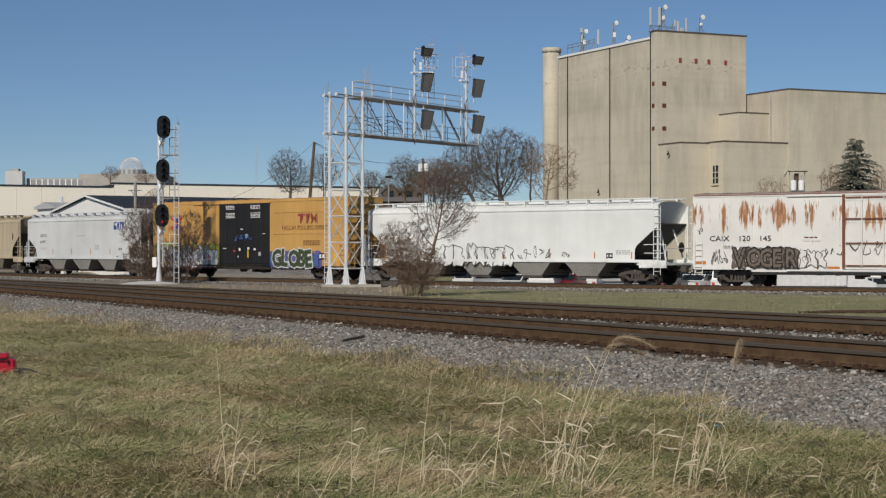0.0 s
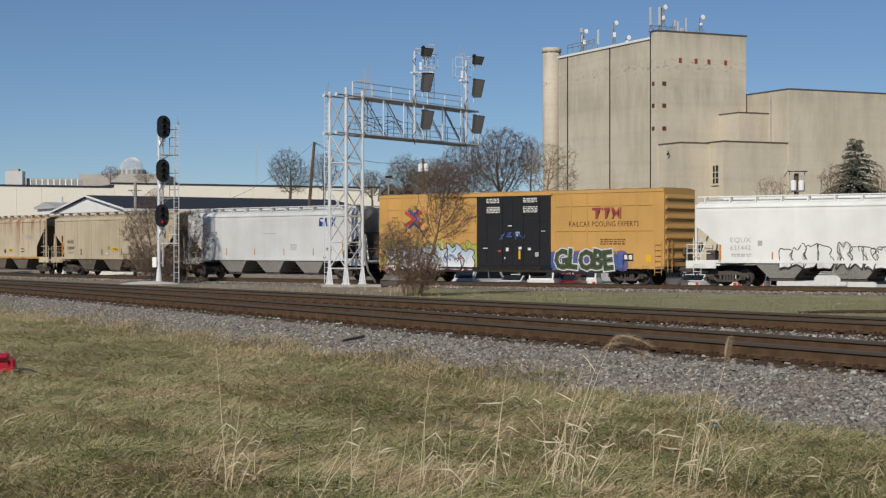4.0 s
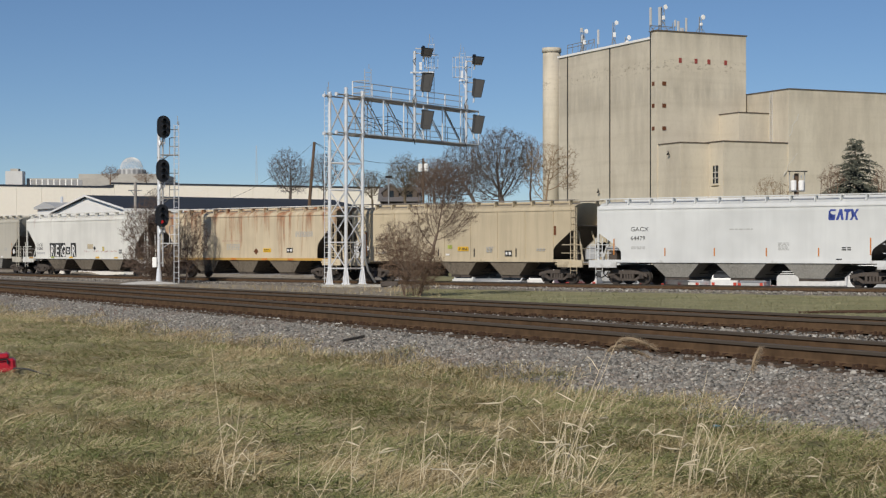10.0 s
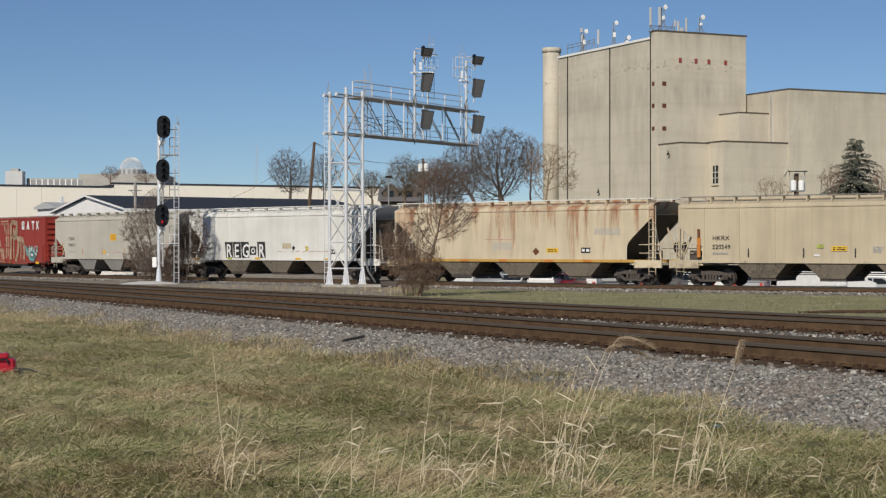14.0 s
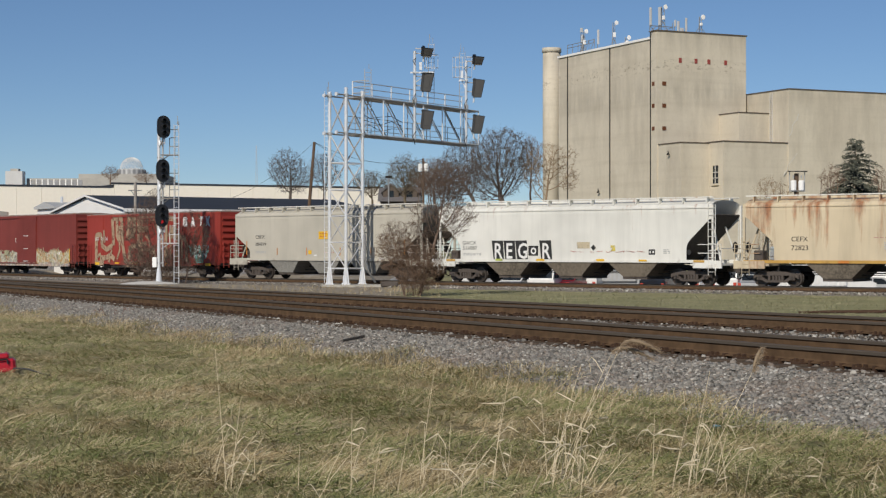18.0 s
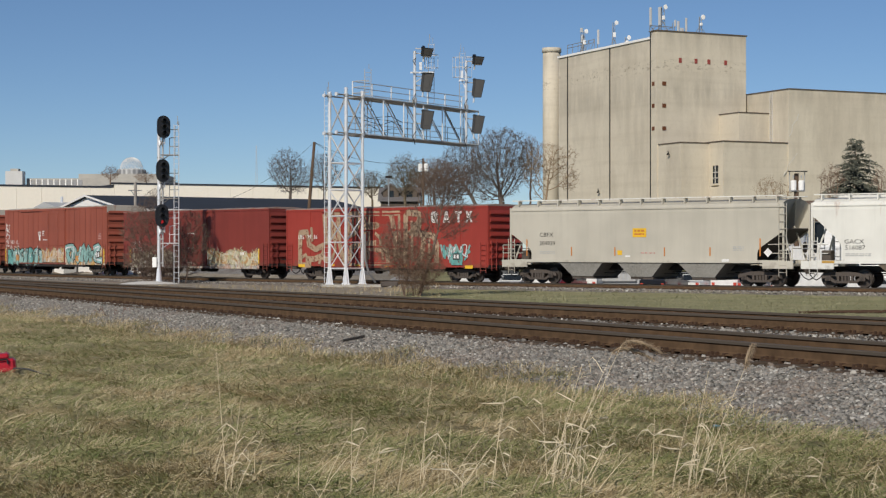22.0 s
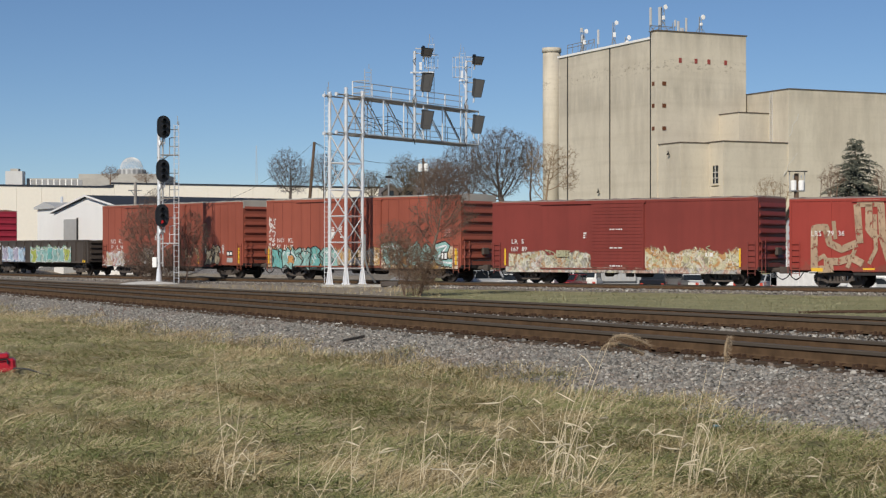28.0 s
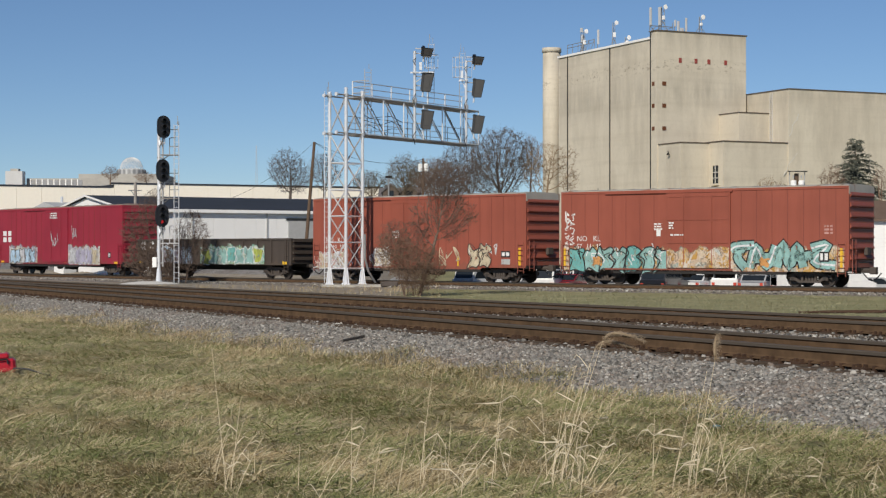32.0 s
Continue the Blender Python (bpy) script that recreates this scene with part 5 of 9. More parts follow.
bare_tree(175, 514, [(508, 304, 36, 40, 0.7), (528, 318, 28, 26, 0.3)], BARK_GREY, 16, "bare deciduous tree behind the sheds", 1360, 0.24, 0.0101, 0.16, (513, 365), 3, 0.5)
bare_tree(185, 574, [(574, 306, 30, 36, 1.0)], BARK_GREY, 17, "bare deciduous tree behind the sheds", 850, 0.26, 0.0101, 0.14, (574, 365), 3, 0.5)
bare_tree(190, 660, [(656, 326, 34, 24, 1.0)], BARK_DULL, 18, "low bare tree behind the warehouse", 1224, 0.24, 0.0101, 0.12, (660, 372), 3, 0.5)
bare_tree(125, 1365, [(1362, 334, 32, 20, 0.6), (1385, 338, 26, 18, 0.4)], BARK_TAN, 19, "low bare scrubby tree", 357, 0.22, 0.0075, 0.04, None, 2, 0.4, 0.8)
bare_tree(122, 1462, [(1472, 318, 24, 28, 1.0)], BARK_BROWN, 20, "low bare scrubby tree", 510, 0.20, 0.0079, 0.05, None, 3, 0.36, 0.35)
bare_tree(122, 1562, [(1560, 322, 18, 26, 1.0)], BARK_BROWN, 22, "low bare scrubby tree", 382, 0.20, 0.0079, 0.05, None, 3, 0.36, 0.35)
bare_tree(340, 196, [(196, 308, 16, 14, 1.0)], BARK_BROWN, 23, "distant bare tree beside the civic block", 357, 0.4, 0.0194, 0.15, (196, 330), 3, 0.7)
bare_tree(345, 262, [(256, 314, 18, 10, 1.0)], BARK_BROWN, 24, "distant bare tree beside the civic block", 323, 0.4, 0.0194, 0.15, (262, 330), 3, 0.7)
# growth between the tracks: a small tree with a thicket at its foot, and brush round the signal mast
bare_tree(80, 742, [(786, 328, 52, 46, 0.66), (800, 385, 48, 44, 0.26), (748, 392, 34, 40, 0.08)], BARK_DARK, 31, "small bare tree beside the track", 2448, 0.105, 0.0046, 0.07, (766, 446), 3, 0.22, up=0.05)
bare_tree(79.5, 736, [(738, 474, 52, 46, 0.7), (700, 450, 38, 44, 0.3)], BARK_BROWN, 32, "tangled bare brown thicket beside the track", 2210, 0.10, 0.0046, 0.016, None, 4, 0.22, 0.6, 0.05, "shrub")
bare_tree(80.5, 726, [(698, 428, 36, 42, 0.6), (735, 420, 32, 36, 0.4)], BARK_DARK, 35, "tall bare brown shrub beside the track", 935, 0.12, 0.0046, 0.022, None, 3, 0.22, 0.3, 0.08, "shrub")
bare_tree(111, 318, [(338, 428, 34, 60, 0.7), (316, 465, 44, 34, 0.3)], BARK_DARK, 33, "bare brown brush by the signal mast", 1212, 0.15, 0.0062, 0.022, None, 4, 0.32, 0.5, 0.1, "shrub")
bare_tree(112, 286, [(246, 412, 34, 52, 0.6), (272, 378, 28, 48, 0.4)], BARK_DARK, 34, "bare brown brush by the signal mast", 1212, 0.15, 0.0062, 0.03, None, 4, 0.32, 0.35, 0.06, "shrub")
bare_tree(111.5, 284, [(264, 462, 48, 36, 1.0)], BARK_DARK, 36, "low tangled brown brush by the signal mast", 1360, 0.14, 0.0062, 0.016, None, 4, 0.3, 0.9, 0.03, "shrub")
RED_WEED = bark("reddish_dead_weed", (0.16, 0.075, 0.05), (0.28, 0.15, 0.10))
for px, top, sd in ((178, 540, 51), (205, 545, 52), (224, 537, 53), (262, 552, 54)):
    bare_tree(36.5, px, [(px, top + 12, 14, 13, 1.0)], RED_WEED, sd, "dead reddish weed at the ballast's edge", 60, 0.04, 0.0022, 0.004, None, 2, 0.05, 0.2, 0.1, "weed")


def spruce(px, Z, top_y, low_y, half, seed):
    """Dark evergreen: a trunk and whorls of drooping sprays of needles."""
    rnd = random.Random(seed)
    x = (px - 784) / 3000 * Z
    base = ground_z(x, Z)
    h = (443 - top_y) / 3000 * Z + 1.86 - base
    g = thing("spruce", None, None, pose(x, Z, base - 0.03), "dark green spruce tree in front of the plant", "tree")
    bm = bmesh.new()
    tube(bm, (0, 0, 0), (0, 0, h * 0.97), 0.2, 8, 0.02)
    part("trunk", bm, BARK_BROWN, g)
    v, f = [], []
    z = 1.2
    while z < h - 0.1:
        frac = 1 - (z - 1.0) / (h - 1.0)
        reach = half * (0.10 + 0.90 * frac) * rnd.uniform(0.6, 1.2)
        for i in range(int(4 + 6 * frac)):
            a = rnd.uniform(0, 6.28)
            zb = z + rnd.uniform(-0.3, 0.3)
            L = reach * rnd.uniform(0.65, 1.1)
            steps = max(4, int(L / 0.16))
            for k in range(1, steps + 1):
                t = k / steps
                c = Vector((math.cos(a) * L * t, math.sin(a) * L * t, zb + 0.25 * L * t * (1 - 1.3 * t)))
                for _ in range(10):
                    e = Vector((rnd.uniform(-1, 1), rnd.uniform(-1, 1), rnd.uniform(-0.9, 0.5))) * rnd.uniform(0.12, 0.34)
                    w = e.orthogonal().normalized() * 0.045
                    n = len(v)
                    v.extend([tuple(c - w), tuple(c + w), tuple(c + e)])
                    f.append((n, n + 1, n + 2))
        z += 0.14
    part("crown", mesh_from("crown", v, f, NEEDLES), None, g)


NEEDLES = bark("spruce_needles", (0.06, 0.07, 0.05), (0.19, 0.19, 0.15))
spruce(1514, 126, 247, 345, 5.0, 41)


# ---- parked vehicles beyond the train ----
RUBBER = plain("tyre_rubber", (0.02, 0.02, 0.02), 0.8, 0, 0.3, 6)
CHROME = plain("wheel_alloy", (0.22, 0.22, 0.22), 0.4, 0.5, 0.1, 6)
ASPHALT = plain("pale_worn_paving", (0.44, 0.43, 0.41), 0.9, 0, 0.25, 1.5, 0.3)


def auto_paint(name, c):
    m = Mat(name, 0.3, 0.0, 0.5)
    m.color(m.mix(m.mask(m.noise(4, 3), 0.3, 0.8), c, mul(c, 0.85)))
    socket(m.b, "Coat Weight", 0.6)
    return m.m


AUTO = {n: auto_paint("auto_" + n, c) for n, c in dict(white=(0.75, 0.75, 0.74), red=(0.22, 0.012, 0.018), black=(0.012, 0.014, 0.02), silver=(0.45, 0.46, 0.47), blue=(0.03, 0.06, 0.18)).items()}


def vehicle(px, Z, kind, colour, label, turn=0.0):
    x = (px - 784) / 3000 * Z
    g = thing({"sedan": "parked_car", "suv": "parked_car", "boxtruck": "box_truck"}[kind], None, None,
              pose(x, Z, ground_z(x, Z) + 0.005, 0, 0, turn), label, {"boxtruck": "truck"}.get(kind, "car"), group="vehicles parked beyond the train")
    paint = AUTO[colour]
    W = 0.9
    if kind == "sedan":
        low = [(-2.3, 0.35), (2.3, 0.35), (2.32, 0.75), (1.3, 0.95), (-1.75, 1.0), (-2.3, 0.92)]
        cab, L, wb = [(-1.6, 0.98), (1.05, 0.94), (0.45, 1.42), (-0.95, 1.45)], 4.6, 1.38
    elif kind == "suv":
        low = [(-2.3, 0.42), (2.3, 0.42), (2.32, 0.95), (1.25, 1.1), (-2.25, 1.12)]
        cab, L, wb = [(-2.2, 1.1), (1.15, 1.08), (0.6, 1.74), (-1.95, 1.78)], 4.6, 1.4
    else:
        low = [(-3.0, 0.45), (3.0, 0.45), (3.02, 1.1), (2.6, 1.25), (-3.0, 1.25)]
        cab, L, wb = [(-3.0, 1.25), (2.55, 1.25), (2.1, 2.2), (-3.0, 2.25)], 6.0, 1.9
    part("body", P(low, "y", -W, W), paint, g)
    part("cabin", P(cab, "y", -W + 0.08, W - 0.08), paint, g)
    mid = sum(a for a, _ in cab) / 4
    zc = sum(b for _, b in cab) / 4
    glass = [(mid + (a - mid) * 0.84, zc + (b - zc) * 0.72) for a, b in cab]
    # windscreen and rear window, set on the cabin's slopes
    for lo, hi in ((cab[1], cab[2]), (cab[0], cab[3])):
        sgn = 1 if lo == cab[1] else -1
        a, b = (lo[0] * 0.85 + hi[0] * 0.15, lo[1] * 0.85 + hi[1] * 0.15), (lo[0] * 0.12 + hi[0] * 0.88, lo[1] * 0.12 + hi[1] * 0.88)
        part("windscreen" if sgn > 0 else "rear_window", P([a, b, (b[0] + sgn * 0.02, b[1] + 0.01), (a[0] + sgn * 0.02, a[1] + 0.01)], "y", -W + 0.17, W - 0.17), GLASS_DARK, g)
    if kind != "boxtruck":
        a, b, c, d = glass
        m0, m1 = ((a[0] + b[0]) / 2, (a[1] + b[1]) / 2), ((c[0] + d[0]) / 2, (c[1] + d[1]) / 2)
        for poly in ([a, (m0[0] - 0.05, m0[1]), (m1[0] - 0.05, m1[1]), d], [(m0[0] + 0.05, m0[1]), b, c, (m1[0] + 0.05, m1[1])]):
            for sy in (-1, 1):
                part("side_window", P(poly, "y", sy * (W - 0.072) - 0.012, sy * (W - 0.072) + 0.012), GLASS_DARK, g)
    else:
        cargo = part("cargo_box", B(-3.0, 1.2, -1.12, 1.12, 0.9, 3.3, bevel=0.04), paint, g)
        for i in range(14):
            for sy in (-1.14, 1.14):
                part("slat", B(-2.92 + 0.3 * i, -2.78 + 0.3 * i, sy - 0.018, sy + 0.018, 0.95, 3.25), DECAL_GREY if colour == "silver" else paint, cargo)
    for sx in (-1, 1):
        for sy in (-1, 1):
            w = part("wheel", revolve([(0.2, -0.1), (0.31, -0.11), (0.34, -0.08), (0.34, 0.08), (0.31, 0.11), (0.2, 0.1)], 16), RUBBER, g)
            w.location = (sx * wb, sy * (W - 0.1), 0.34)
            part("rim", revolve([(0.02, -0.125), (0.2, -0.115), (0.21, -0.09)], 12), CHROME, w)
        part("bumper", B(sx * (L / 2) - 0.08, sx * (L / 2) + 0.08, -W + 0.03, W - 0.03, 0.42, 0.62, bevel=0.03), DECAL_GREY if kind == "boxtruck" else paint, g)
    for sy in (-1, 1):
        part("headlight", B(L / 2 - 0.06, L / 2 + 0.03, sy * 0.68 - 0.14, sy * 0.68 + 0.14, 0.66, 0.80), CHROME, g)
        part("tail_light", B(-L / 2 - 0.03, -L / 2 + 0.06, sy * 0.72 - 0.1, sy * 0.72 + 0.1, 0.70, 0.92), DECAL_RED, g)
    return g


for px, Z, kind, colour, label, turn in (
        (858, 113, "suv", "white", "white sport utility car", 48), (920, 114, "sedan", "white", "white sedan", 62), (972, 113, "suv", "white", "white sport utility car", 72), (1014, 114, "sedan", "red", "dark red sedan", 60), (1048, 116, "suv", "white", "white sport utility car", 70), (1076, 119, "sedan", "red", "dark red sedan", 65),
        (1092, 116, "boxtruck", "silver", "grey box truck", 0), (1178, 111, "suv", "black", "black sport utility car", 60), (1238, 114, "sedan", "white", "white sedan", 60),
        (1290, 115, "suv", "white", "white sport utility car", 72), (1340, 113, "sedan", "silver", "silver sedan", 68), (1385, 116, "sedan", "black", "black sedan", 64), (1456, 103, "boxtruck", "white", "white box truck", 0), (1545, 104, "sedan", "silver", "silver sedan", 0),
        (850, 126, "sedan", "silver", "silver sedan", 80), (905, 127, "suv", "black", "black sport utility car", 80), (985, 128, "suv", "white", "white sport utility car", 85), (1030, 127, "sedan", "silver", "silver sedan", 80),
        (1130, 128, "suv", "white", "white sport utility car", 75), (1215, 127, "sedan", "silver", "silver sedan", 84), (1262, 128, "sedan", "black", "black sedan", 78), (1320, 128, "suv", "white", "white sport utility car", 80), (1410, 127, "sedan", "white", "white sedan", 82)):
    vehicle(px, Z, kind, colour, label + " parked beyond the train", turn)


def lot():
    """The paving on which the cars stand."""
    bm = bmesh.new()
    xs, ys = [-4 + i * 3.0 for i in range(18)], [92 + i * 3.0 for i in range(17)]

    def inside(x, y):
        s = math.hypot(x - P0.x, y - P0.y)
        pt, a = rail_point(s, LANE)
        for _ in range(3):
            s += (Vector((x, y)) - pt).dot(Vector((math.cos(a), -math.sin(a))))
            pt, a = rail_point(s, LANE)
        return (Vector((x, y)) - pt).dot(Vector((math.sin(a), math.cos(a)))) > 5.0
    for i in range(len(xs) - 1):
        for j in range(len(ys) - 1):
            if inside(xs[i], ys[j]) and inside(xs[i + 1], ys[j]):
                bm.faces.new([bm.verts.new((x, y, ground_z(x, y) + 0.012)) for x, y in ((xs[i], ys[j]), (xs[i + 1], ys[j]), (xs[i + 1], ys[j + 1]), (xs[i], ys[j + 1]))])
    bmesh.ops.remove_doubles(bm, verts=bm.verts, dist=0.001)
    thing("pavement", bm, ASPHALT, None, "pale worn paving of a parking lot", "parking lot", kind="structure")


lot()


# ---- railcars: local x forward along the train, y away from the near side, z from the rail top ----
def truck_meshes():
    top = [(-1.22, 0.40), (-1.02, 0.50), (-0.72, 0.57), (0.72, 0.57), (1.02, 0.50), (1.22, 0.40), (1.22, 0.60), (0.95, 0.67), (0.5, 0.77), (-0.5, 0.77), (-0.95, 0.67), (-1.22, 0.60)]
    tub = [(-0.98, 0.50), (-0.56, 0.22), (0.56, 0.22), (0.98, 0.50), (0.98, 0.58), (0.80, 0.55), (0.48, 0.33), (-0.48, 0.33), (-0.80, 0.55), (-0.98, 0.58)]
    bm = P(top, "y", -0.07, 0.07)
    prism(bm, tub, "y", -0.08, 0.06)
    for x in (-0.36, 0.36):
        box(bm, x - 0.06, x + 0.06, -0.09, 0.06, 0.30, 0.60)
    for x in (-0.88, 0.88):
        box(bm, x - 0.14, x + 0.14, -0.11, 0.02, 0.34, 0.58)
    side = bm_mesh("side_frame", bm, RUNNING)
    springs = bm_mesh("spring", T(((0, 0, 0.30), (0, 0, 0.56)), r=0.075, seg=8), RUNNING)
    bolster = bm_mesh("truck", B(-0.24, 0.24, -0.98, 0.98, 0.56, 0.80, bevel=0.03), UNDER)
    bm = revolve([(0.09, -1.13), (0.09, -0.80), (0.15, -0.80), (0.15, -0.79), (0.36, -0.765), (0.385, -0.80), (0.44, -0.80), (0.45, -0.70), (0.47, -0.69), (0.47, -0.66),
                  (0.38, -0.67), (0.12, -0.70), (0.09, -0.6), (0.09, 0.6), (0.12, 0.70), (0.38, 0.67), (0.47, 0.66), (0.47, 0.69), (0.45, 0.70), (0.44, 0.80), (0.385, 0.80), (0.36, 0.765),
                  (0.15, 0.79), (0.15, 0.80), (0.09, 0.80), (0.09, 1.13)], 24)
    for i in range(3):
        a = 2 * math.pi * i / 3
        box(bm, 0.055 * math.cos(a) - 0.012, 0.055 * math.cos(a) + 0.012, -1.15, -1.13, 0.055 * math.sin(a) - 0.012, 0.055 * math.sin(a) + 0.012)
    wheel = bm_mesh("wheelset", bm, WHEEL)
    return side, springs, bolster, wheel


SIDE, SPRINGS, BOLSTER, WHEELSET = truck_meshes()
WHEEL_R = 0.45
WHEELS = []      # every wheelset with its place in its truck
CARS = []        # every car with the places of its ends and its truck spacing


def add_truck(car, x):
    tr = part("truck", BOLSTER, None, car)
    tr.location = (x, 0, 0)
    for y in (-1.0, 1.0):
        ob = part("side_frame", SIDE, None, tr)
        ob.location = (0, y, 0)
        ob.rotation_euler = (0, 0, 0 if y < 0 else math.pi)
        for q in (-0.17, 0, 0.17):
            ob = part("spring", SPRINGS, None, tr)
            ob.location = (q, y, 0)
    for dx in (-0.88, 0.88):
        ob = part("wheelset", WHEELSET, None, tr)
        ob.location = (dx, 0, WHEEL_R)
        WHEELS.append((ob, dx))
    return tr


def ladder(parent, x, y, z0, z1, w, n, mat, along="x", r=0.018):
    """One ladder as a part: two stiles and n rungs."""
    bm = bmesh.new()
    e = (w / 2, 0) if along == "x" else (0, w / 2)
    for s in (-1, 1):
        tube(bm, (x + s * e[0], y + s * e[1], z0), (x + s * e[0], y + s * e[1], z1), r * 1.2, 5)
    for i in range(n):
        z = z0 + (z1 - z0) * (i + 0.5) / n
        tube(bm, (x - e[0], y - e[1], z), (x + e[0], y + e[1], z), r, 5)
    return part("ladder", bm, mat, parent)


def coupler(car, x, sgn):
    ob = part("coupler", T(((x - sgn * 0.3, 0, 0.84), (x + sgn * 0.8, 0, 0.84)), r=0.12, seg=6), RUNNING, car)
    part("knuckle", B(x + sgn * 0.72 - 0.17, x + sgn * 0.72 + 0.17, -0.17, 0.17, 0.66, 1.02, bevel=0.04), RUNNING, ob)
    bm = bmesh.new()
    pts = [(x + sgn * (0.05 + 0.22 * i), 0.25 + 0.05 * i, 0.72 - 0.38 * math.sin(math.pi * i / 4)) for i in range(5)]
    for a, b in zip(pts, pts[1:]):
        tube(bm, a, b, 0.028, 6)
    part("air_hose", bm, BLACK, ob)


def start_car(name, s0, s1, label, trucks):
    car = thing(name, None, None, pose(0, 0, 0), label, "railcar", group="cars of the freight train")
    L = s1 - s0
    tc = L - 2 * trucks
    CARS.append((car, s0, s1, tc))
    for x in (-tc / 2, tc / 2):
        add_truck(car, x)
    part("centre_sill", B(-L / 2, L / 2, -0.22, 0.22, 0.78, 1.08), UNDER, car)
    part("brake_rod", T(((-tc / 2 + 0.9, -0.35, 0.62), (tc / 2 - 0.9, -0.35, 0.62)), r=0.022), UNDER, car)
    part("train_pipe", T(((-L / 2 + 0.2, 0.5, 0.70), (L / 2 - 0.2, 0.5, 0.70)), r=0.03), UNDER, car)
    if name == "boxcar":
        part("air_reservoir", revolve([(0.05, -0.55), (0.19, -0.48), (0.21, 0.0), (0.19, 0.48), (0.05, 0.55)], 12), UNDER, car).matrix_basis = pose(1.2, -0.75, 0.60, 0, 0, 90)
        part("brake_cylinder", revolve([(0.04, -0.5), (0.05, -0.2), (0.16, -0.18), (0.16, 0.25), (0.06, 0.3)], 12), RUNNING, car).matrix_basis = pose(-1.0, -0.7, 0.58, 0, 0, 90)
        part("control_valve", B(0.1, 0.5, -0.95, -0.6, 0.42, 0.78, bevel=0.05), RUNNING, car)
        for q in (-3.4, -2.4, 2.4, 3.4):
            part("cross_bearer", P([(-1.3, 0.98), (1.3, 0.98), (1.2, 0.80), (0.3, 0.58), (-0.3, 0.58), (-1.2, 0.80)], "x", q - 0.05, q + 0.05), UNDER, car)
    coupler(car, L / 2 - 0.05, 1)
    coupler(car, -L / 2 + 0.05, -1)
    return car, L


def decal_text(car, text, x, z, h, mat, y, stretch=1.0, name="lettering", bold=0.0):
    ob = part(name, letters(text, h, mat, stretch, bold), None, car)
    ob.location = (x, y - 0.006, z)
    return ob


def decal_bars(car, x, z, w, rows, h, mat, y, name="small_print"):
    """Writing too small to read: rows of short bars."""
    rnd = random.Random(int((x + 50) * 100 + z * 10))
    bm = bmesh.new()
    for r in range(rows):
        u = x
        while u < x + w:
            b = rnd.uniform(0.08, 0.26)
            e = min(u + b, x + w)
            zz = z - r * h * 1.7
            vs = [bm.verts.new(q) for q in ((u, y - 0.005, zz), (e, y - 0.005, zz), (e, y - 0.005, zz + h), (u, y - 0.005, zz + h))]
            bm.faces.new(vs)
            u = e + rnd.uniform(0.03, 0.08)
    return tagged(part(name, bm, mat, car), kind="stuff")


def decal_box(car, x0, x1, z0, z1, mat, y, name="decal", label="", lift=0.005):
    bm = bmesh.new()
    bm.faces.new([bm.verts.new(q) for q in ((x0, y - lift, z0), (x1, y - lift, z0), (x1, y - lift, z1), (x0, y - lift, z1))])
    return part(name, bm, mat, car, label)


def flat_poly(bm, pts, y):
    f = bm.faces.new([bm.verts.new((px, y, pz)) for px, pz in pts])
    return f


def ribbon(bm, pts, w, y):
    """A flat painted stroke of width w through (x, z) points; y is the depth of the paint, or a function of x."""
    if callable(y):
        fine = []
        for a, b in zip(pts, pts[1:]):
            m = max(1, int(math.hypot(b[0] - a[0], b[1] - a[1]) / 0.12))
            fine += [(a[0] + (b[0] - a[0]) * k / m, a[1] + (b[1] - a[1]) * k / m) for k in range(m)]
        pts = fine + [pts[-1]]
    prev = None
    n = len(pts)
    for i, (x, z) in enumerate(pts):
        a, b = pts[max(i - 1, 0)], pts[min(i + 1, n - 1)]
        d = Vector((b[0] - a[0], b[1] - a[1]))
        d = d.normalized() if d.length > 1e-6 else Vector((1, 0))
        yy = y(x) if callable(y) else y
        p, q = bm.verts.new((x - d.y * w / 2, yy, z + d.x * w / 2)), bm.verts.new((x + d.y * w / 2, yy, z - d.x * w / 2))
        if prev:
            bm.faces.new((prev[0], prev[1], q, p))
        prev = (p, q)


def smooth_loop(pts, n=4, closed=True):
    """Catmull-Rom through the points."""
    out, m = [], len(pts)
    rng = range(m if closed else m - 1)
    for i in rng:
        g = (lambda k: pts[k % m]) if closed else (lambda k: pts[min(max(k, 0), m - 1)])
        p0, p1, p2, p3 = g(i - 1), g(i), g(i + 1), g(i + 2)
        for k in range(n):
            t = k / n
            out.append(tuple(0.5 * (2 * b + (c - a) * t + (2 * a - 5 * b + 4 * c - d) * t * t + (3 * b - a - 3 * c + d) * t ** 3) for a, b, c, d in zip(p0, p1, p2, p3)))
    if closed:
        out.append(out[0])
    else:
        out.append(pts[-1])
    return out


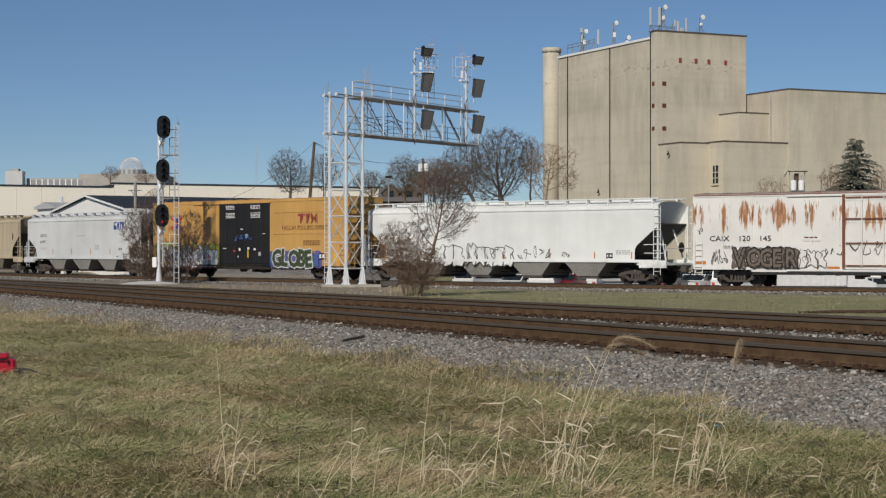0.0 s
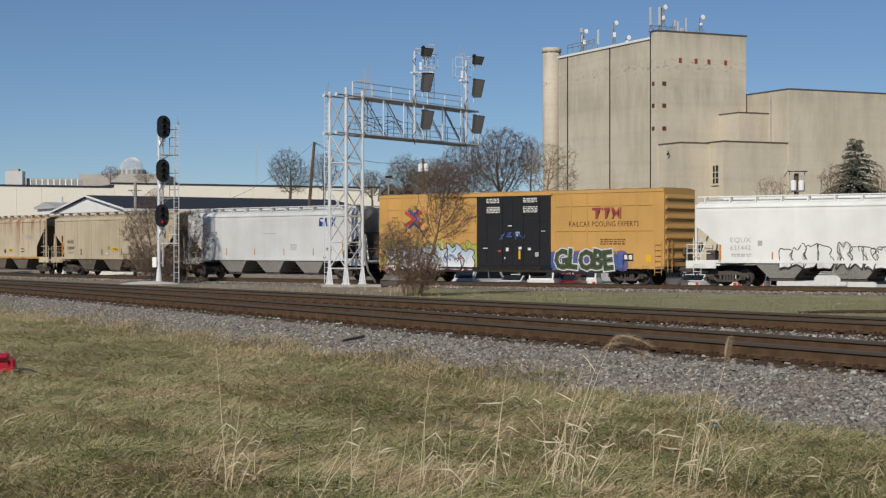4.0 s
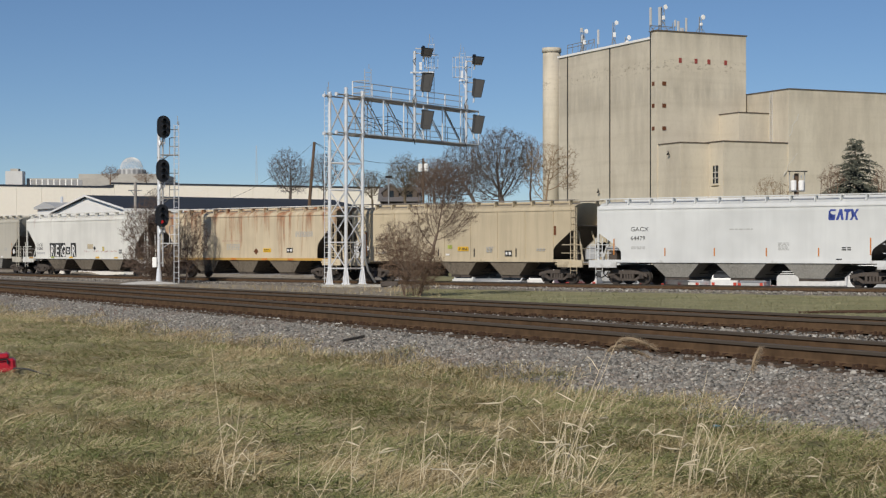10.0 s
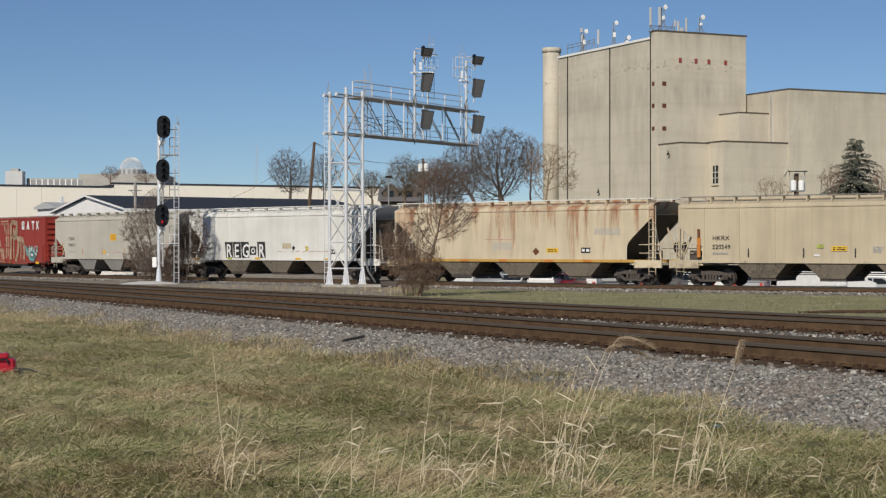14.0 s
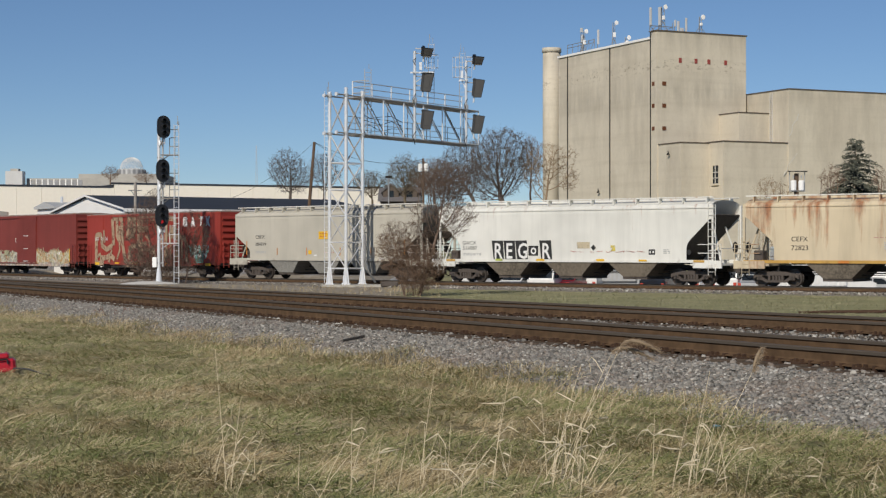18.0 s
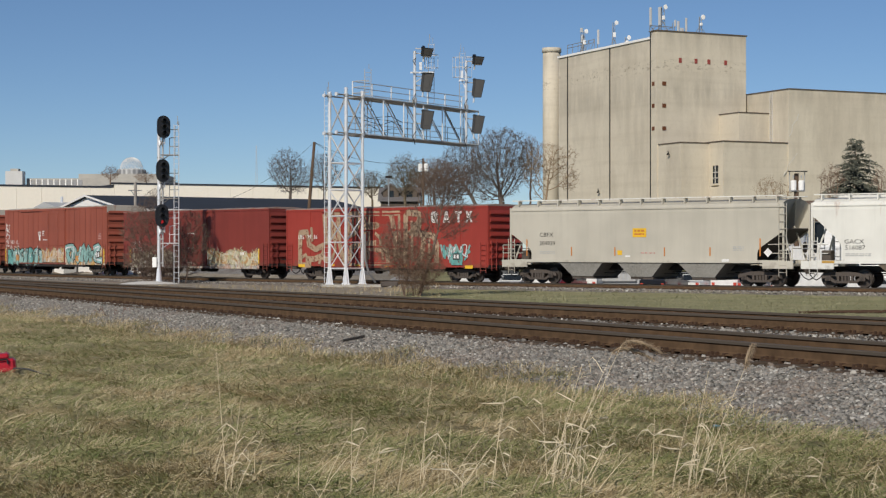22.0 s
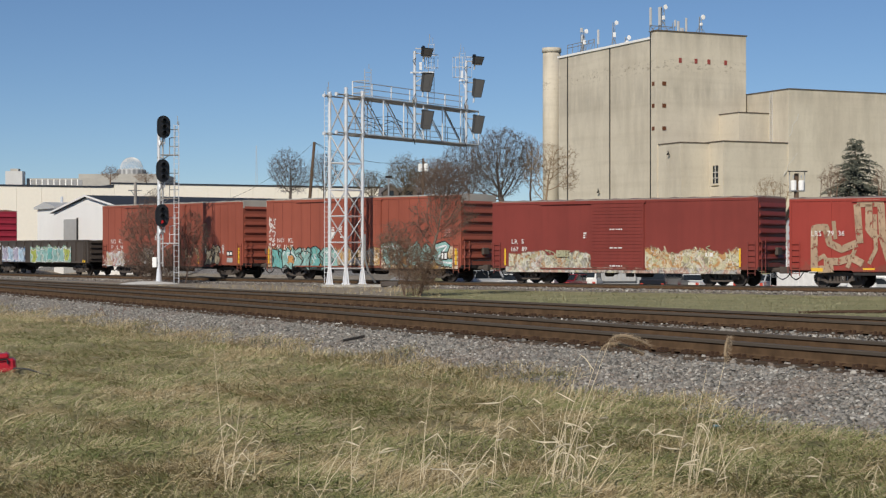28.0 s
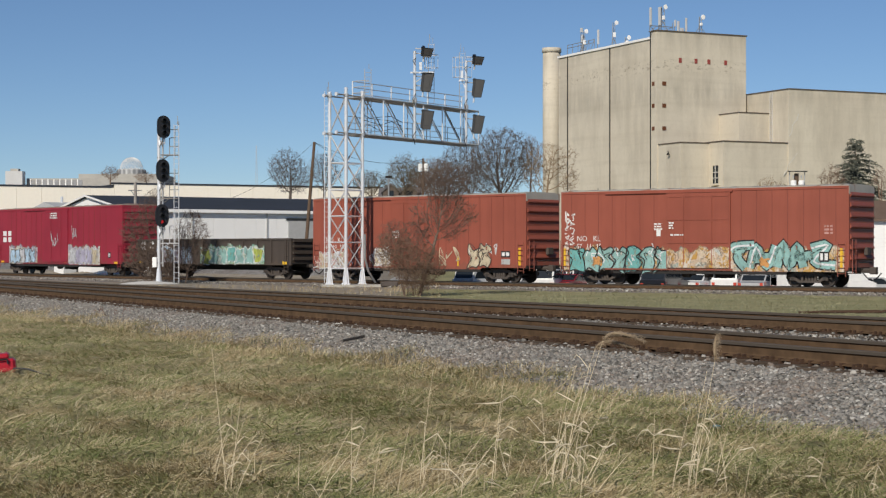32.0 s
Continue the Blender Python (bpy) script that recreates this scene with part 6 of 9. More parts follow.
def graffiti(car, x0, x1, z0, z1, n, fills, outline, halo, y, seed, width=0.07, inner=True, label="spray-painted bubble lettering", inner_mats=None):
    """A painted piece: a ragged halo, n swollen letter bodies, their outlines and inner strokes, in thin layers."""
    rnd = random.Random(seed)
    w = (x1 - x0) / n
    h = z1 - z0
    if halo:
        top = [(x0 - 0.2 + (x1 - x0 + 0.4) * i / (2 * n), z1 + rnd.uniform(-0.12, 0.22) * h) for i in range(2 * n + 1)]
        low = [(x1 + 0.2 - (x1 - x0 + 0.4) * i / n, z0 + rnd.uniform(-0.04, 0.10) * h) for i in range(n + 1)]
        bm = bmesh.new()
        flat_poly(bm, smooth_loop(top + low, 3)[:-1], y - 0.004)
        bmesh.ops.triangulate(bm, faces=bm.faces)
        part("graffiti_halo", bm, halo, car, "sprayed background cloud")
    for i in range(n):
        c = x0 + w * (i + 0.5)
        j = lambda v: rnd.uniform(-v, v)
        a, b = w * 0.55, h * 0.5
        zc = (z0 + z1) / 2 + j(0.05 * h)
        pts = [(c - a + j(.2 * w), zc - b + j(.08 * h)), (c - a * .2, zc - b * .85 + j(.12 * h)), (c + a * .75 + j(.2 * w), zc - b + j(.08 * h)), (c + a + j(.12 * w), zc - b * .3),
               (c + a * .6 + j(.2 * w), zc + b * .15), (c + a + j(.15 * w), zc + b * .6), (c + a * .5 + j(.2 * w), zc + b + j(.12 * h)), (c - a * .1, zc + b * .8 + j(.12 * h)),
               (c - a * .8 + j(.2 * w), zc + b + j(.12 * h)), (c - a + j(.1 * w), zc + b * .3), (c - a * .6 + j(.2 * w), zc - b * .1)]
        loop = smooth_loop(pts, 3)
        bm = bmesh.new()
        flat_poly(bm, loop[:-1], y - 0.008 - 0.0006 * i)
        bmesh.ops.triangulate(bm, faces=bm.faces)
        letter = part("graffiti_letter", bm, rnd.choice(fills), car, label)
        if outline:
            bm = bmesh.new()
            ribbon(bm, loop, width, y - 0.020)
            part("outline", bm, outline, letter)
        if inner:
            for _ in range(3):
                px, pz = c + j(.35 * w), zc + j(.3 * h)
                st = [(px, pz), (px + j(.3 * w), pz + rnd.uniform(.1, .3) * h), (px + j(.4 * w), pz + rnd.uniform(.15, .45) * h)]
                bm = bmesh.new()
                ribbon(bm, smooth_loop(st, 4, False), width * 0.8, y - 0.018)
                part("stroke", bm, rnd.choice(inner_mats) if inner_mats else (SPRAY["white"] if rnd.random() < 0.45 else (outline or SPRAY["black"])), letter)


def scrawl(car, x0, x1, z0, z1, n, mat, y, seed, width=0.035, label="scribbled spray-paint tag"):
    """A thin one-line tag of looping strokes."""
    rnd = random.Random(seed)
    bm = bmesh.new()
    for i in range(n):
        c = x0 + (x1 - x0) * (i + 0.5) / n
        w, h = (x1 - x0) / n, z1 - z0
        pts = [(c + rnd.uniform(-.55, .55) * w, rnd.uniform(z0, z1)) for _ in range(rnd.randint(4, 6))]
        ribbon(bm, smooth_loop(pts, 5, rnd.random() < 0.35), width, y - 0.012 - 0.001 * i)
    return part("graffiti_tag", bm, mat, car, label)


HW = 1.55


def hopper_car(s0, s1, paint, label, bays=3, trucks=1.6, stripe=None, marks=None, ribs=0, cut=1.4, cut_h=2.75, walk_mat=None, bay_mat=None, bracket_mat=None):
    """Covered hopper: curved-side shell with sloped ends, roof walkway, hatches, hopper bays, end frames and ladders."""
    car, L = start_car("covered_hopper", s0, s1, label, trucks)
    x = L / 2
    e, eave, sill = HW - 0.02, 4.12, 1.23
    # shell: the section above the sill, with its ends cut back over the trucks
    sec = [(-e, sill), (-e, 2.4), (-e, eave - 0.25), (-e * 0.985, eave), (-e * 0.93, eave + 0.13), (-e * 0.72, eave + 0.27), (-e * 0.4, eave + 0.34), (0, eave + 0.36)]
    sec += [(-a, b) for a, b in sec[-2::-1]]
    xin = x - 0.10
    back = cut + 1.0
    bm = bmesh.new()
    top_cut = cut_h + 0.45

    def pull(z):
        return 0.0 if z > top_cut else (top_cut - z) / (top_cut - sill) * back
    rows = []
    for sx in (-1, 1):
        rows.append([bm.verts.new((sx * (xin - pull(z)), yy, z)) for yy, z in sec])
    n = len(sec)
    for i in range(n - 1):
        bm.faces.new((rows[0][i], rows[1][i], rows[1][i + 1], rows[0][i + 1]))
    bm.faces.new((rows[0][n - 1], rows[1][n - 1], rows[1][0], rows[0][0]))
    bm.faces.new(rows[0])
    bm.faces.new(rows[1][::-1])
    bmesh.ops.triangulate(bm, faces=[f for f in bm.faces if len(f.verts) > 4])
    body = part("body", bm, paint, car)
    # side sheets reach past the sloped ends as rounded gussets, which leave the dark opening
    for sy in (-1, 1):
        for sx in (-1, 1):
            arc = [(sx * (xin - cut * u), sill + (cut_h + 0.15 - sill) * v) for u, v in ((1.0, 0.0), (1.0, 0.30), (0.985, 0.37), (0.94, 0.44), (0.86, 0.51), (0.10, 0.97), (0.0, 1.0))]
            arc += [(sx * xin, eave - 0.3), (sx * (xin - back - 0.2), eave - 0.3), (sx * (xin - back - 0.2), sill)]
            part("side_sheet", P(arc, "y", sy * (e - 0.009) - 0.011, sy * (e - 0.009) + 0.011), paint, car)
    # roof eave bead, side sill and end floors
    for sy in (-1, 1):
        part("eave_rail", B(-xin, xin, sy * e - 0.03, sy * e + 0.03, eave - 0.09, eave - 0.03), paint, car)
        part("side_sill", B(-x + 0.05, x - 0.05, sy * (e - 0.02) - 0.05, sy * (e - 0.02) + 0.05, sill - 0.03, sill + 0.12), stripe or paint, car, "yellow-orange side sill" if stripe else "")
    for sx in (-1, 1):
        part("end_platform", B(min(sx * (x - 1.4), sx * (x + 0.5)), max(sx * (x - 1.4), sx * (x + 0.5)), -e + 0.05, e - 0.05, 1.06, 1.16), paint, car)
        for sy in (-1, 1):
            part("corner_post", B(sx * (x - 0.06) - 0.05, sx * (x - 0.06) + 0.05, sy * (e - 0.05) - 0.04, sy * (e - 0.05) + 0.04, 1.16, eave + 0.1), paint, car)
            part("end_sill", B(sx * (x - 0.35) - 0.85, sx * (x - 0.35) + 0.85, sy * e - 0.045, sy * e + 0.045, 0.92, 1.32), paint, car)
            ladder(car, sx * (x - 0.16) + (0.1 if sx > 0 else 0), sy * (e + 0.05), 0.55, eave + 0.1 if sx == 1 else 2.5, 0.42, 10 if sx == 1 else 5, paint)
        part("slope_brace", T(((sx * (x + 0.1), -0.9, 1.2), (sx * (x - 0.5), -0.6, 3.1)), ((sx * (x + 0.1), 0.9, 1.2), (sx * (x - 0.5), 0.6, 3.1)), r=0.05), paint, car)
        part("brake_gear", B(sx * (x - 0.5) - 0.25, sx * (x - 0.5) + 0.25, -0.75, -0.2, 1.25, 1.85, bevel=0.05), RUNNING, car)
        part("brake_wheel", revolve([(0.28, -0.02), (0.30, 0.0), (0.28, 0.02), (0.22, 0.02), (0.22, -0.02)], 14), RUNNING, car).matrix_basis = pose(sx * (x + 0.15), 0.5 * sx, 2.0, 0, 0, 90)
        part("grab_rail", T(((sx * (x + 0.45), -e, 1.2), (sx * (x + 0.45), -e, 2.15)), ((sx * (x + 0.45), -e, 2.15), (sx * (x - 0.9), -e, 2.15)), ((sx * (x + 0.45), -e, 1.7), (sx * (x - 0.9), -e, 1.7)), r=0.022), paint, car)
        part("end_rail", T(((sx * (x + 0.45), -e, 1.95), (sx * (x + 0.45), e, 1.95)), ((sx * (x + 0.45), e, 1.2), (sx * (x + 0.45), e, 2.15)), r=0.022), paint, car)
    # roof walk with its outer rails, and the loading hatches
    wm = walk_mat or WALK
    for sy in (-1, 1):
        w = part("roof_walk", B(-x + 0.1, x - 0.1, sy * 1.22 - 0.15, sy * 1.22 + 0.15, 4.60, 4.625), wm, car)
        cnt = int(L / 1.4)
        for i in range(cnt + 1):
            xx = -x + 0.5 + (L - 1.0) * i / cnt
            part("walk_bracket", P([(sy * 1.05, 4.44), (sy * 1.37, 4.28), (sy * 1.40, 4.28), (sy * 1.37, 4.598), (sy * 1.05, 4.598)], "x", xx - 0.03, xx + 0.03), bracket_mat or paint, w)
        part("walk_edge", B(-x + 0.1, x - 0.1, sy * 1.38 - 0.01, sy * 1.38 + 0.01, 4.59, 4.645), wm, w)
    part("hatch", B(-xin + 0.9, xin - 0.9, -0.32, 0.32, 4.46, 4.60, bevel=0.04), paint, car)
    for i in range(ribs):
        xx = -xin + cut + (2 * xin - 2 * cut) * i / max(ribs - 1, 1)
        part("side_rib", B(xx - 0.03, xx + 0.03, -e - 0.035, -e, sill + 0.12, eave - 0.1), paint, car)
    # hopper bays: wedges that hang between the trucks
    span = L - 2 * trucks - 2.5
    bw = span / bays
    for i in range(bays):
        c = -span / 2 + bw * (i + 0.5)
        a, b = bw * 0.385, bw * 0.175
        bay = bmesh.new()
        vs = []
        for zz, hw, yy in ((sill, a, e - 0.04), (0.44, b, 1.30)):
            vs.append([bay.verts.new(q) for q in ((c - hw, -yy, zz), (c + hw, -yy, zz), (c + hw, yy, zz), (c - hw, yy, zz))])
        for k in range(4):
            j = (k + 1) % 4
            bay.faces.new((vs[0][k], vs[0][j], vs[1][j], vs[1][k]))
        bay.faces.new(vs[0][::-1]), bay.faces.new(vs[1])
        hop = part("hopper_bay", bay, bay_mat or BAY, car, "discharge hopper in a darker tone than its car")
        part("outlet_gate", B(c - b * 1.05, c + b * 1.05, -1.24, 1.24, 0.30, 0.438), RUNNING, hop)
        part("gate_crank", T(((c, -1.36, 0.37), (c, -1.20, 0.37)), ((c - 0.1, -1.36, 0.37), (c + 0.1, -1.36, 0.37)), r=0.03), RUNNING, hop)
    # an added plate under each end slope: the opening's shade as dark colour
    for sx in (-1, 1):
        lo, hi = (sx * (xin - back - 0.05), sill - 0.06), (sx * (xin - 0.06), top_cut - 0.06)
        part("shaded_slope_sheet", P([lo, hi, (hi[0] + sx * 0.04, hi[1] - 0.05), (lo[0] + sx * 0.06, lo[1] - 0.05)], "y", -e + 0.03, e - 0.03), SLOPE_SHADE, car, "grimy sloped end sheet with its shade in the dark colour")
    return car, L


# bay tones, darker than the car bodies above them
BAY = plain("dark_bay", (0.27, 0.26, 0.235), 0.7, 0, 0.45, 2)
# shade of the end openings and grime in one dark tone
SLOPE_SHADE = plain("shaded_grimy_slope", (0.07, 0.06, 0.05), 0.75, 0, 0.6, 1.5)
WALK = plain("dull_grating_walk", (0.22, 0.20, 0.18), 0.7, 0.2, 0.4, 3)
BAY_TAN = plain("dark_tan_bay", (0.165, 0.138, 0.105), 0.75, 0, 0.6, 1.2)


def box_car(s0, s1, paint, label, height, door=(0.5, 3.2), door_mat=None, door_kind="plug", posts=0, end_paint=None, trucks=2.3, cap=None, side_low=0.76, ladder_mat=None, roof_mat=None):
    """Boxcar: ribbed steel ends, sides with posts or beads, doors, low roof, sills, ladders."""
    car, L = start_car("boxcar", s0, s1, label, trucks)
    x, e = L / 2, HW - 0.02
    top = height - 0.12
    part("body", B(-x, x, -e + 0.02, e - 0.02, 1.05, top), paint, car)
    for sy in (-1, 1):
        part("side_wall", P([(-x, 0.86), (-x + 3.2, 0.86), (-x + 3.3, side_low), (x - 3.3, side_low), (x - 3.2, 0.86), (x, 0.86), (x, top), (-x, top)], "y", sy * e - (0 if sy < 0 else 0.02), sy * e + (0.02 if sy < 0 else 0)), paint, car)
    part("roof", P([(-e - 0.03, top - 0.01), (e + 0.03, top - 0.01), (e + 0.03, top + 0.03), (0.9, top + 0.1), (-0.9, top + 0.1), (-e - 0.03, top + 0.03)], "x", -x - 0.03, x + 0.03), cap or roof_mat or paint, car)
    for i in range(int(L / 1.15)):
        xx = -x + 0.4 + (L - 0.8) * i / (int(L / 1.15) - 1)
        part("roof_rib", P([(-e - 0.02, top + 0.01), (e + 0.02, top + 0.01), (e + 0.02, top + 0.05), (0.9, top + 0.125), (-0.9, top + 0.125), (-e - 0.02, top + 0.05)], "x", xx - 0.06, xx + 0.06), cap or roof_mat or paint, car)
    part("eave_rail", B(-x, x, -e - 0.035, -e, top - 0.12, top), paint, car)
    part("side_sill", B(-x + 3.3, x - 3.3, -e - 0.02, -e + 0.02, side_low - 0.14, side_low - 0.002), UNDER, car)
    part("underframe", B(-x + 3.2, x - 3.2, -0.9, 0.9, 0.62, 0.98), UNDER, car)
    ep = end_paint or paint
    for sx in (-1, 1):
        end = part("end_wall", B(min(sx * x, sx * (x + 0.03)), max(sx * x, sx * (x + 0.03)), -e, e, 0.95, top), ep, car)
        nr = 7
        for i in range(nr):
            z = 1.45 + (top - 1.9) * i / (nr - 1)
            prof = [(0.03, z - 0.10), (0.12, z - 0.03), (0.12, z + 0.02), (0.03, z + 0.20)]
            part("end_rib", P([(sx * (x + a), b) for a, b in prof], "y", -e + 0.12, e - 0.12), ep, end)
        if cap:
            part("end_cap", B(min(sx * (x + 0.03), sx * (x + 0.06)), max(sx * (x + 0.03), sx * (x + 0.06)), -e, e, top - 0.42, top), cap, end, "pale upper end panel")
        lm = ladder_mat or paint
        ladder(car, sx * (x - 0.32), -e - 0.06, 0.55, 2.3, 0.42, 6, lm)
        ladder(car, sx * (x + 0.16), -e + 0.35, 0.7, 2.4, 0.42, 6, ep, "y")
        part("end_platform", T(((sx * (x + 0.25), -0.7, 1.25), (sx * (x + 0.25), 0.7, 1.25)), r=0.03), UNDER, car)
        part("brake_gear", B(sx * (x + 0.16) - 0.1, sx * (x + 0.16) + 0.1, 0.2, 0.7, 1.6, 2.0, bevel=0.03), RUNNING, car) if sx == 1 else None
        part("crossbar", B(sx * (x + 0.02) - 0.04, sx * (x + 0.02) + 0.04, -e, e, 0.82, 1.0), UNDER, car)
    # the side's posts
    if posts:
        dx0, dx1 = door[0] - door[1] / 2, door[0] + door[1] / 2
        k = 0
        for i in range(posts):
            xx = -x + 0.05 + (L - 0.1) * i / (posts - 1)
            if dx0 - 0.1 < xx < dx1 + 0.1:
                continue
            part("side_post", B(xx - 0.045, xx + 0.045, -e - 0.03, -e, side_low + 0.12, top - 0.1), paint, car)
    c, w = door
    dm = door_mat or paint
    leaves = 2 if door_kind == "double" else 1
    for i in range(leaves):
        a = c - w / 2 + w / leaves * i
        b = a + w / leaves - 0.015
        dr = part("door", B(a, b, -e - 0.075, -e, side_low + 0.16, top - 0.16), dm, car)
        if door_kind == "ribbed":
            for q in range(18):
                z = side_low + 0.35 + (top - side_low - 0.7) * q / 17
                part("door_rib", B(a + 0.08, b - 0.08, -e - 0.10, -e - 0.075, z - 0.035, z + 0.035), dm, dr)
        else:
            for q in range(4):
                z = side_low + 0.3 + (top - side_low - 0.65) * q / 3
                part("door_beam", B(a + 0.06, b - 0.06, -e - 0.10, -e - 0.075, z - 0.05, z + 0.05), dm, dr)
            for q in (0.28, 0.72):
                part("lock_bar", T((((a + (b - a) * q), -e - 0.11, side_low + 0.3), ((a + (b - a) * q), -e - 0.11, top - 0.3)), r=0.02), dm, dr)
    for z in (side_low + 0.10, top - 0.12):
        part("door_track", B(c - w / 2 - (w if door_kind != "double" else w * 0.55), c + w / 2 + 0.1, -e - 0.11, -e - 0.035, z - 0.05, z + 0.03), paint if z > 3 else dm, car)
    return car, L


def gondola(s0, s1, paint, label, height):
    car, L = start_car("gondola", s0, s1, label, 2.2)
    x, e = L / 2, HW - 0.03
    for sy in (-1, 1):
        side = part("side_wall", B(-x, x, sy * e - 0.03, sy * e + 0.03, 1.0, height - 0.1), paint, car)
        part("top_chord", B(-x - 0.02, x + 0.02, sy * e - 0.09, sy * e + 0.09, height - 0.12, height), paint, side)
        part("side_sill", B(-x, x, sy * e - 0.07, sy * e + 0.07, 0.90, 1.06), paint, side)
        for i in range(12):
            xx = -x + 0.5 + (L - 1.0) * i / 11
            part("side_post", B(xx - 0.06, xx + 0.06, sy * (e + 0.06) - 0.045, sy * (e + 0.06) + 0.045, 1.06, height - 0.12), paint, side)
    for sx in (-1, 1):
        end = part("end_wall", B(sx * (x - 0.04) - 0.03, sx * (x - 0.04) + 0.03, -e, e, 1.0, height - 0.05), paint, car)
        for z in (1.3, 1.7, 2.1, 2.45):
            part("end_rib", B(sx * (x + 0.05) - 0.06, sx * (x + 0.05) + 0.06, -e + 0.1, e - 0.1, z - 0.07, z + 0.07), paint, end)
        ladder(car, sx * (x - 0.4), -e - 0.12, 0.6, 2.4, 0.4, 5, paint)
    part("floor", B(-x, x, -e, e, 0.98, 1.06), UNDER, car)
    part("fishbelly_sill", P([(-x + 3.4, 1.0), (x - 3.4, 1.0), (x - 4.4, 0.55), (-x + 4.4, 0.55)], "y", -0.3, 0.3), UNDER, car)
    return car, L

# ---- the cars of the train, front to rear ----


def reefer_paint():
    """White paint that has failed in one rusty patch under the roof of every panel."""
    m = Mat("rusty_white_paint", 0.55, 0, 0.35)
    sep = m.t.nodes.new("ShaderNodeSeparateXYZ")
    m.link(m.co.outputs["Object"], sep.inputs[0])
    c = m.mix(m.mask(m.noise(0.5, 4), 0.3, 0.7), (0.70, 0.68, 0.65), (0.82, 0.80, 0.77))
    st = m.noise(1.0, 5, 0.62, m.place((5.0, 1, 0.6)))
    fx = m.math("ABSOLUTE", m.math("SUBTRACT", m.math("FRACT", m.math("MULTIPLY_ADD", sep.outputs[0], 1 / 1.62, 0.5)), 0.5))
    zz = m.math("ABSOLUTE", m.math("SUBTRACT", sep.outputs[2], 3.65))
    f = m.math("SUBTRACT", m.math("SUBTRACT", m.math("MULTIPLY_ADD", st, 1.5, 0.0), m.math("MULTIPLY", fx, 0.55)), m.math("MULTIPLY", m.math("POWER", zz, 2.0), 0.42))
    col = m.ramp(m.noise(4.0, 4, 0.6, m.place((2, 1, 0.5))), [(0.3, (0.20, 0.075, 0.035)), (0.55, (0.44, 0.22, 0.11)), (0.8, (0.60, 0.44, 0.31))])
    f = m.math("SUBTRACT", f, m.math("MULTIPLY", m.mask(m.noise(0.55, 2), 0.35, 0.65), 0.16))
    c = m.mix(m.mask(f, 0.47, 0.60), c, col)
    speck = m.noise(6.0, 4, 0.7)
    c = m.mix(m.mask(speck, 0.66, 0.72), c, (0.20, 0.08, 0.04))
    m.color(c)
    m.bump(m.noise(1.1, 2), 0.12, 0.02)
    return m.m


PAINT_REEFER = reefer_paint()
PAINT_WHITE_A = car_paint("white_hopper_paint", (0.80, 0.81, 0.785), grime=0.2, streak=0.12)
PAINT_TTX = car_paint("golden_yellow_paint", (0.58, 0.335, 0.105), grime=0.3, streak=0.18)
PAINT_WHITE_B = car_paint("pale_grey_hopper_paint", (0.64, 0.65, 0.645), grime=0.25, streak=0.15)
PAINT_TAN = car_paint("tan_hopper_paint", (0.52, 0.44, 0.31), grime=0.4, streak=0.45)
PAINT_RUST = car_paint("rust_streaked_tan_paint", (0.61, 0.515, 0.365), grime=0.4, rust=0.6, streak=0.45)
PAINT_WHITE_C = car_paint("soiled_white_paint", (0.72, 0.71, 0.66), grime=0.3, rust=0.05, streak=0.25)
PAINT_GREY = car_paint("warm_grey_hopper_paint", (0.50, 0.47, 0.40), grime=0.3, streak=0.2)
PAINT_RED_A = car_paint("red_boxcar_paint", (0.31, 0.044, 0.032), grime=0.35, streak=0.35)
PAINT_RED_B = car_paint("oxide_red_paint", (0.215, 0.042, 0.033), grime=0.3, streak=0.3)
PAINT_RED_C = car_paint("faded_brick_red_paint", (0.30, 0.083, 0.053), grime=0.25, streak=0.3)
PAINT_CRIMSON = car_paint("crimson_paint", (0.30, 0.024, 0.043), grime=0.3, streak=0.25)
PAINT_GON = car_paint("dark_gondola_paint", (0.075, 0.06, 0.05), grime=0.3, streak=0.4)
PAINT_ROOF = car_paint("pale_galvanised_roof", (0.46, 0.42, 0.36), grime=0.0, rust=0.1)
ROOF_DULL = car_paint("dull_spotted_roof", (0.34, 0.25, 0.21), grime=0.0, rust=0.2)
SEAM = plain("dull_red_seam", (0.22, 0.060, 0.043), 0.6, 0, 0.3, 3)

DULL_YELLOW = car_paint("worn_yellow_sill", (0.52, 0.31, 0.08), grime=0.3, rust=0.2)
reefer, _ = box_car(12.85, 32.3, PAINT_REEFER, "rust-stained white insulated boxcar with dark sprayed lettering", 4.83, (0.0, 3.0), posts=13, roof_mat=ROOF_DULL)
equx, _ = hopper_car(-10.0, 10.75, PAINT_WHITE_A, "long white covered hopper with outlined graffiti", 4, cut_h=2.9, walk_mat=PAINT_WHITE_A)
ttx, _ = box_car(-31.86, -11.83, PAINT_TTX, "high golden-yellow boxcar with black doors and graffiti", 5.2, (0.1, 5.2), BLACK, "double", trucks=2.6)
gacx, _ = hopper_car(-50.67, -33.6, PAINT_WHITE_B, "clean pale grey covered hopper", 3, cut_h=2.6, walk_mat=PAINT_WHITE_B)
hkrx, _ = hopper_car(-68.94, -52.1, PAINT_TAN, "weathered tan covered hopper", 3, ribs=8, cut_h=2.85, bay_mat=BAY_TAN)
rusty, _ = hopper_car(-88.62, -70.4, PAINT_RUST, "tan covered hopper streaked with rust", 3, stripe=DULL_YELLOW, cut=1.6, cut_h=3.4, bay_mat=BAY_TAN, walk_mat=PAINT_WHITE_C)
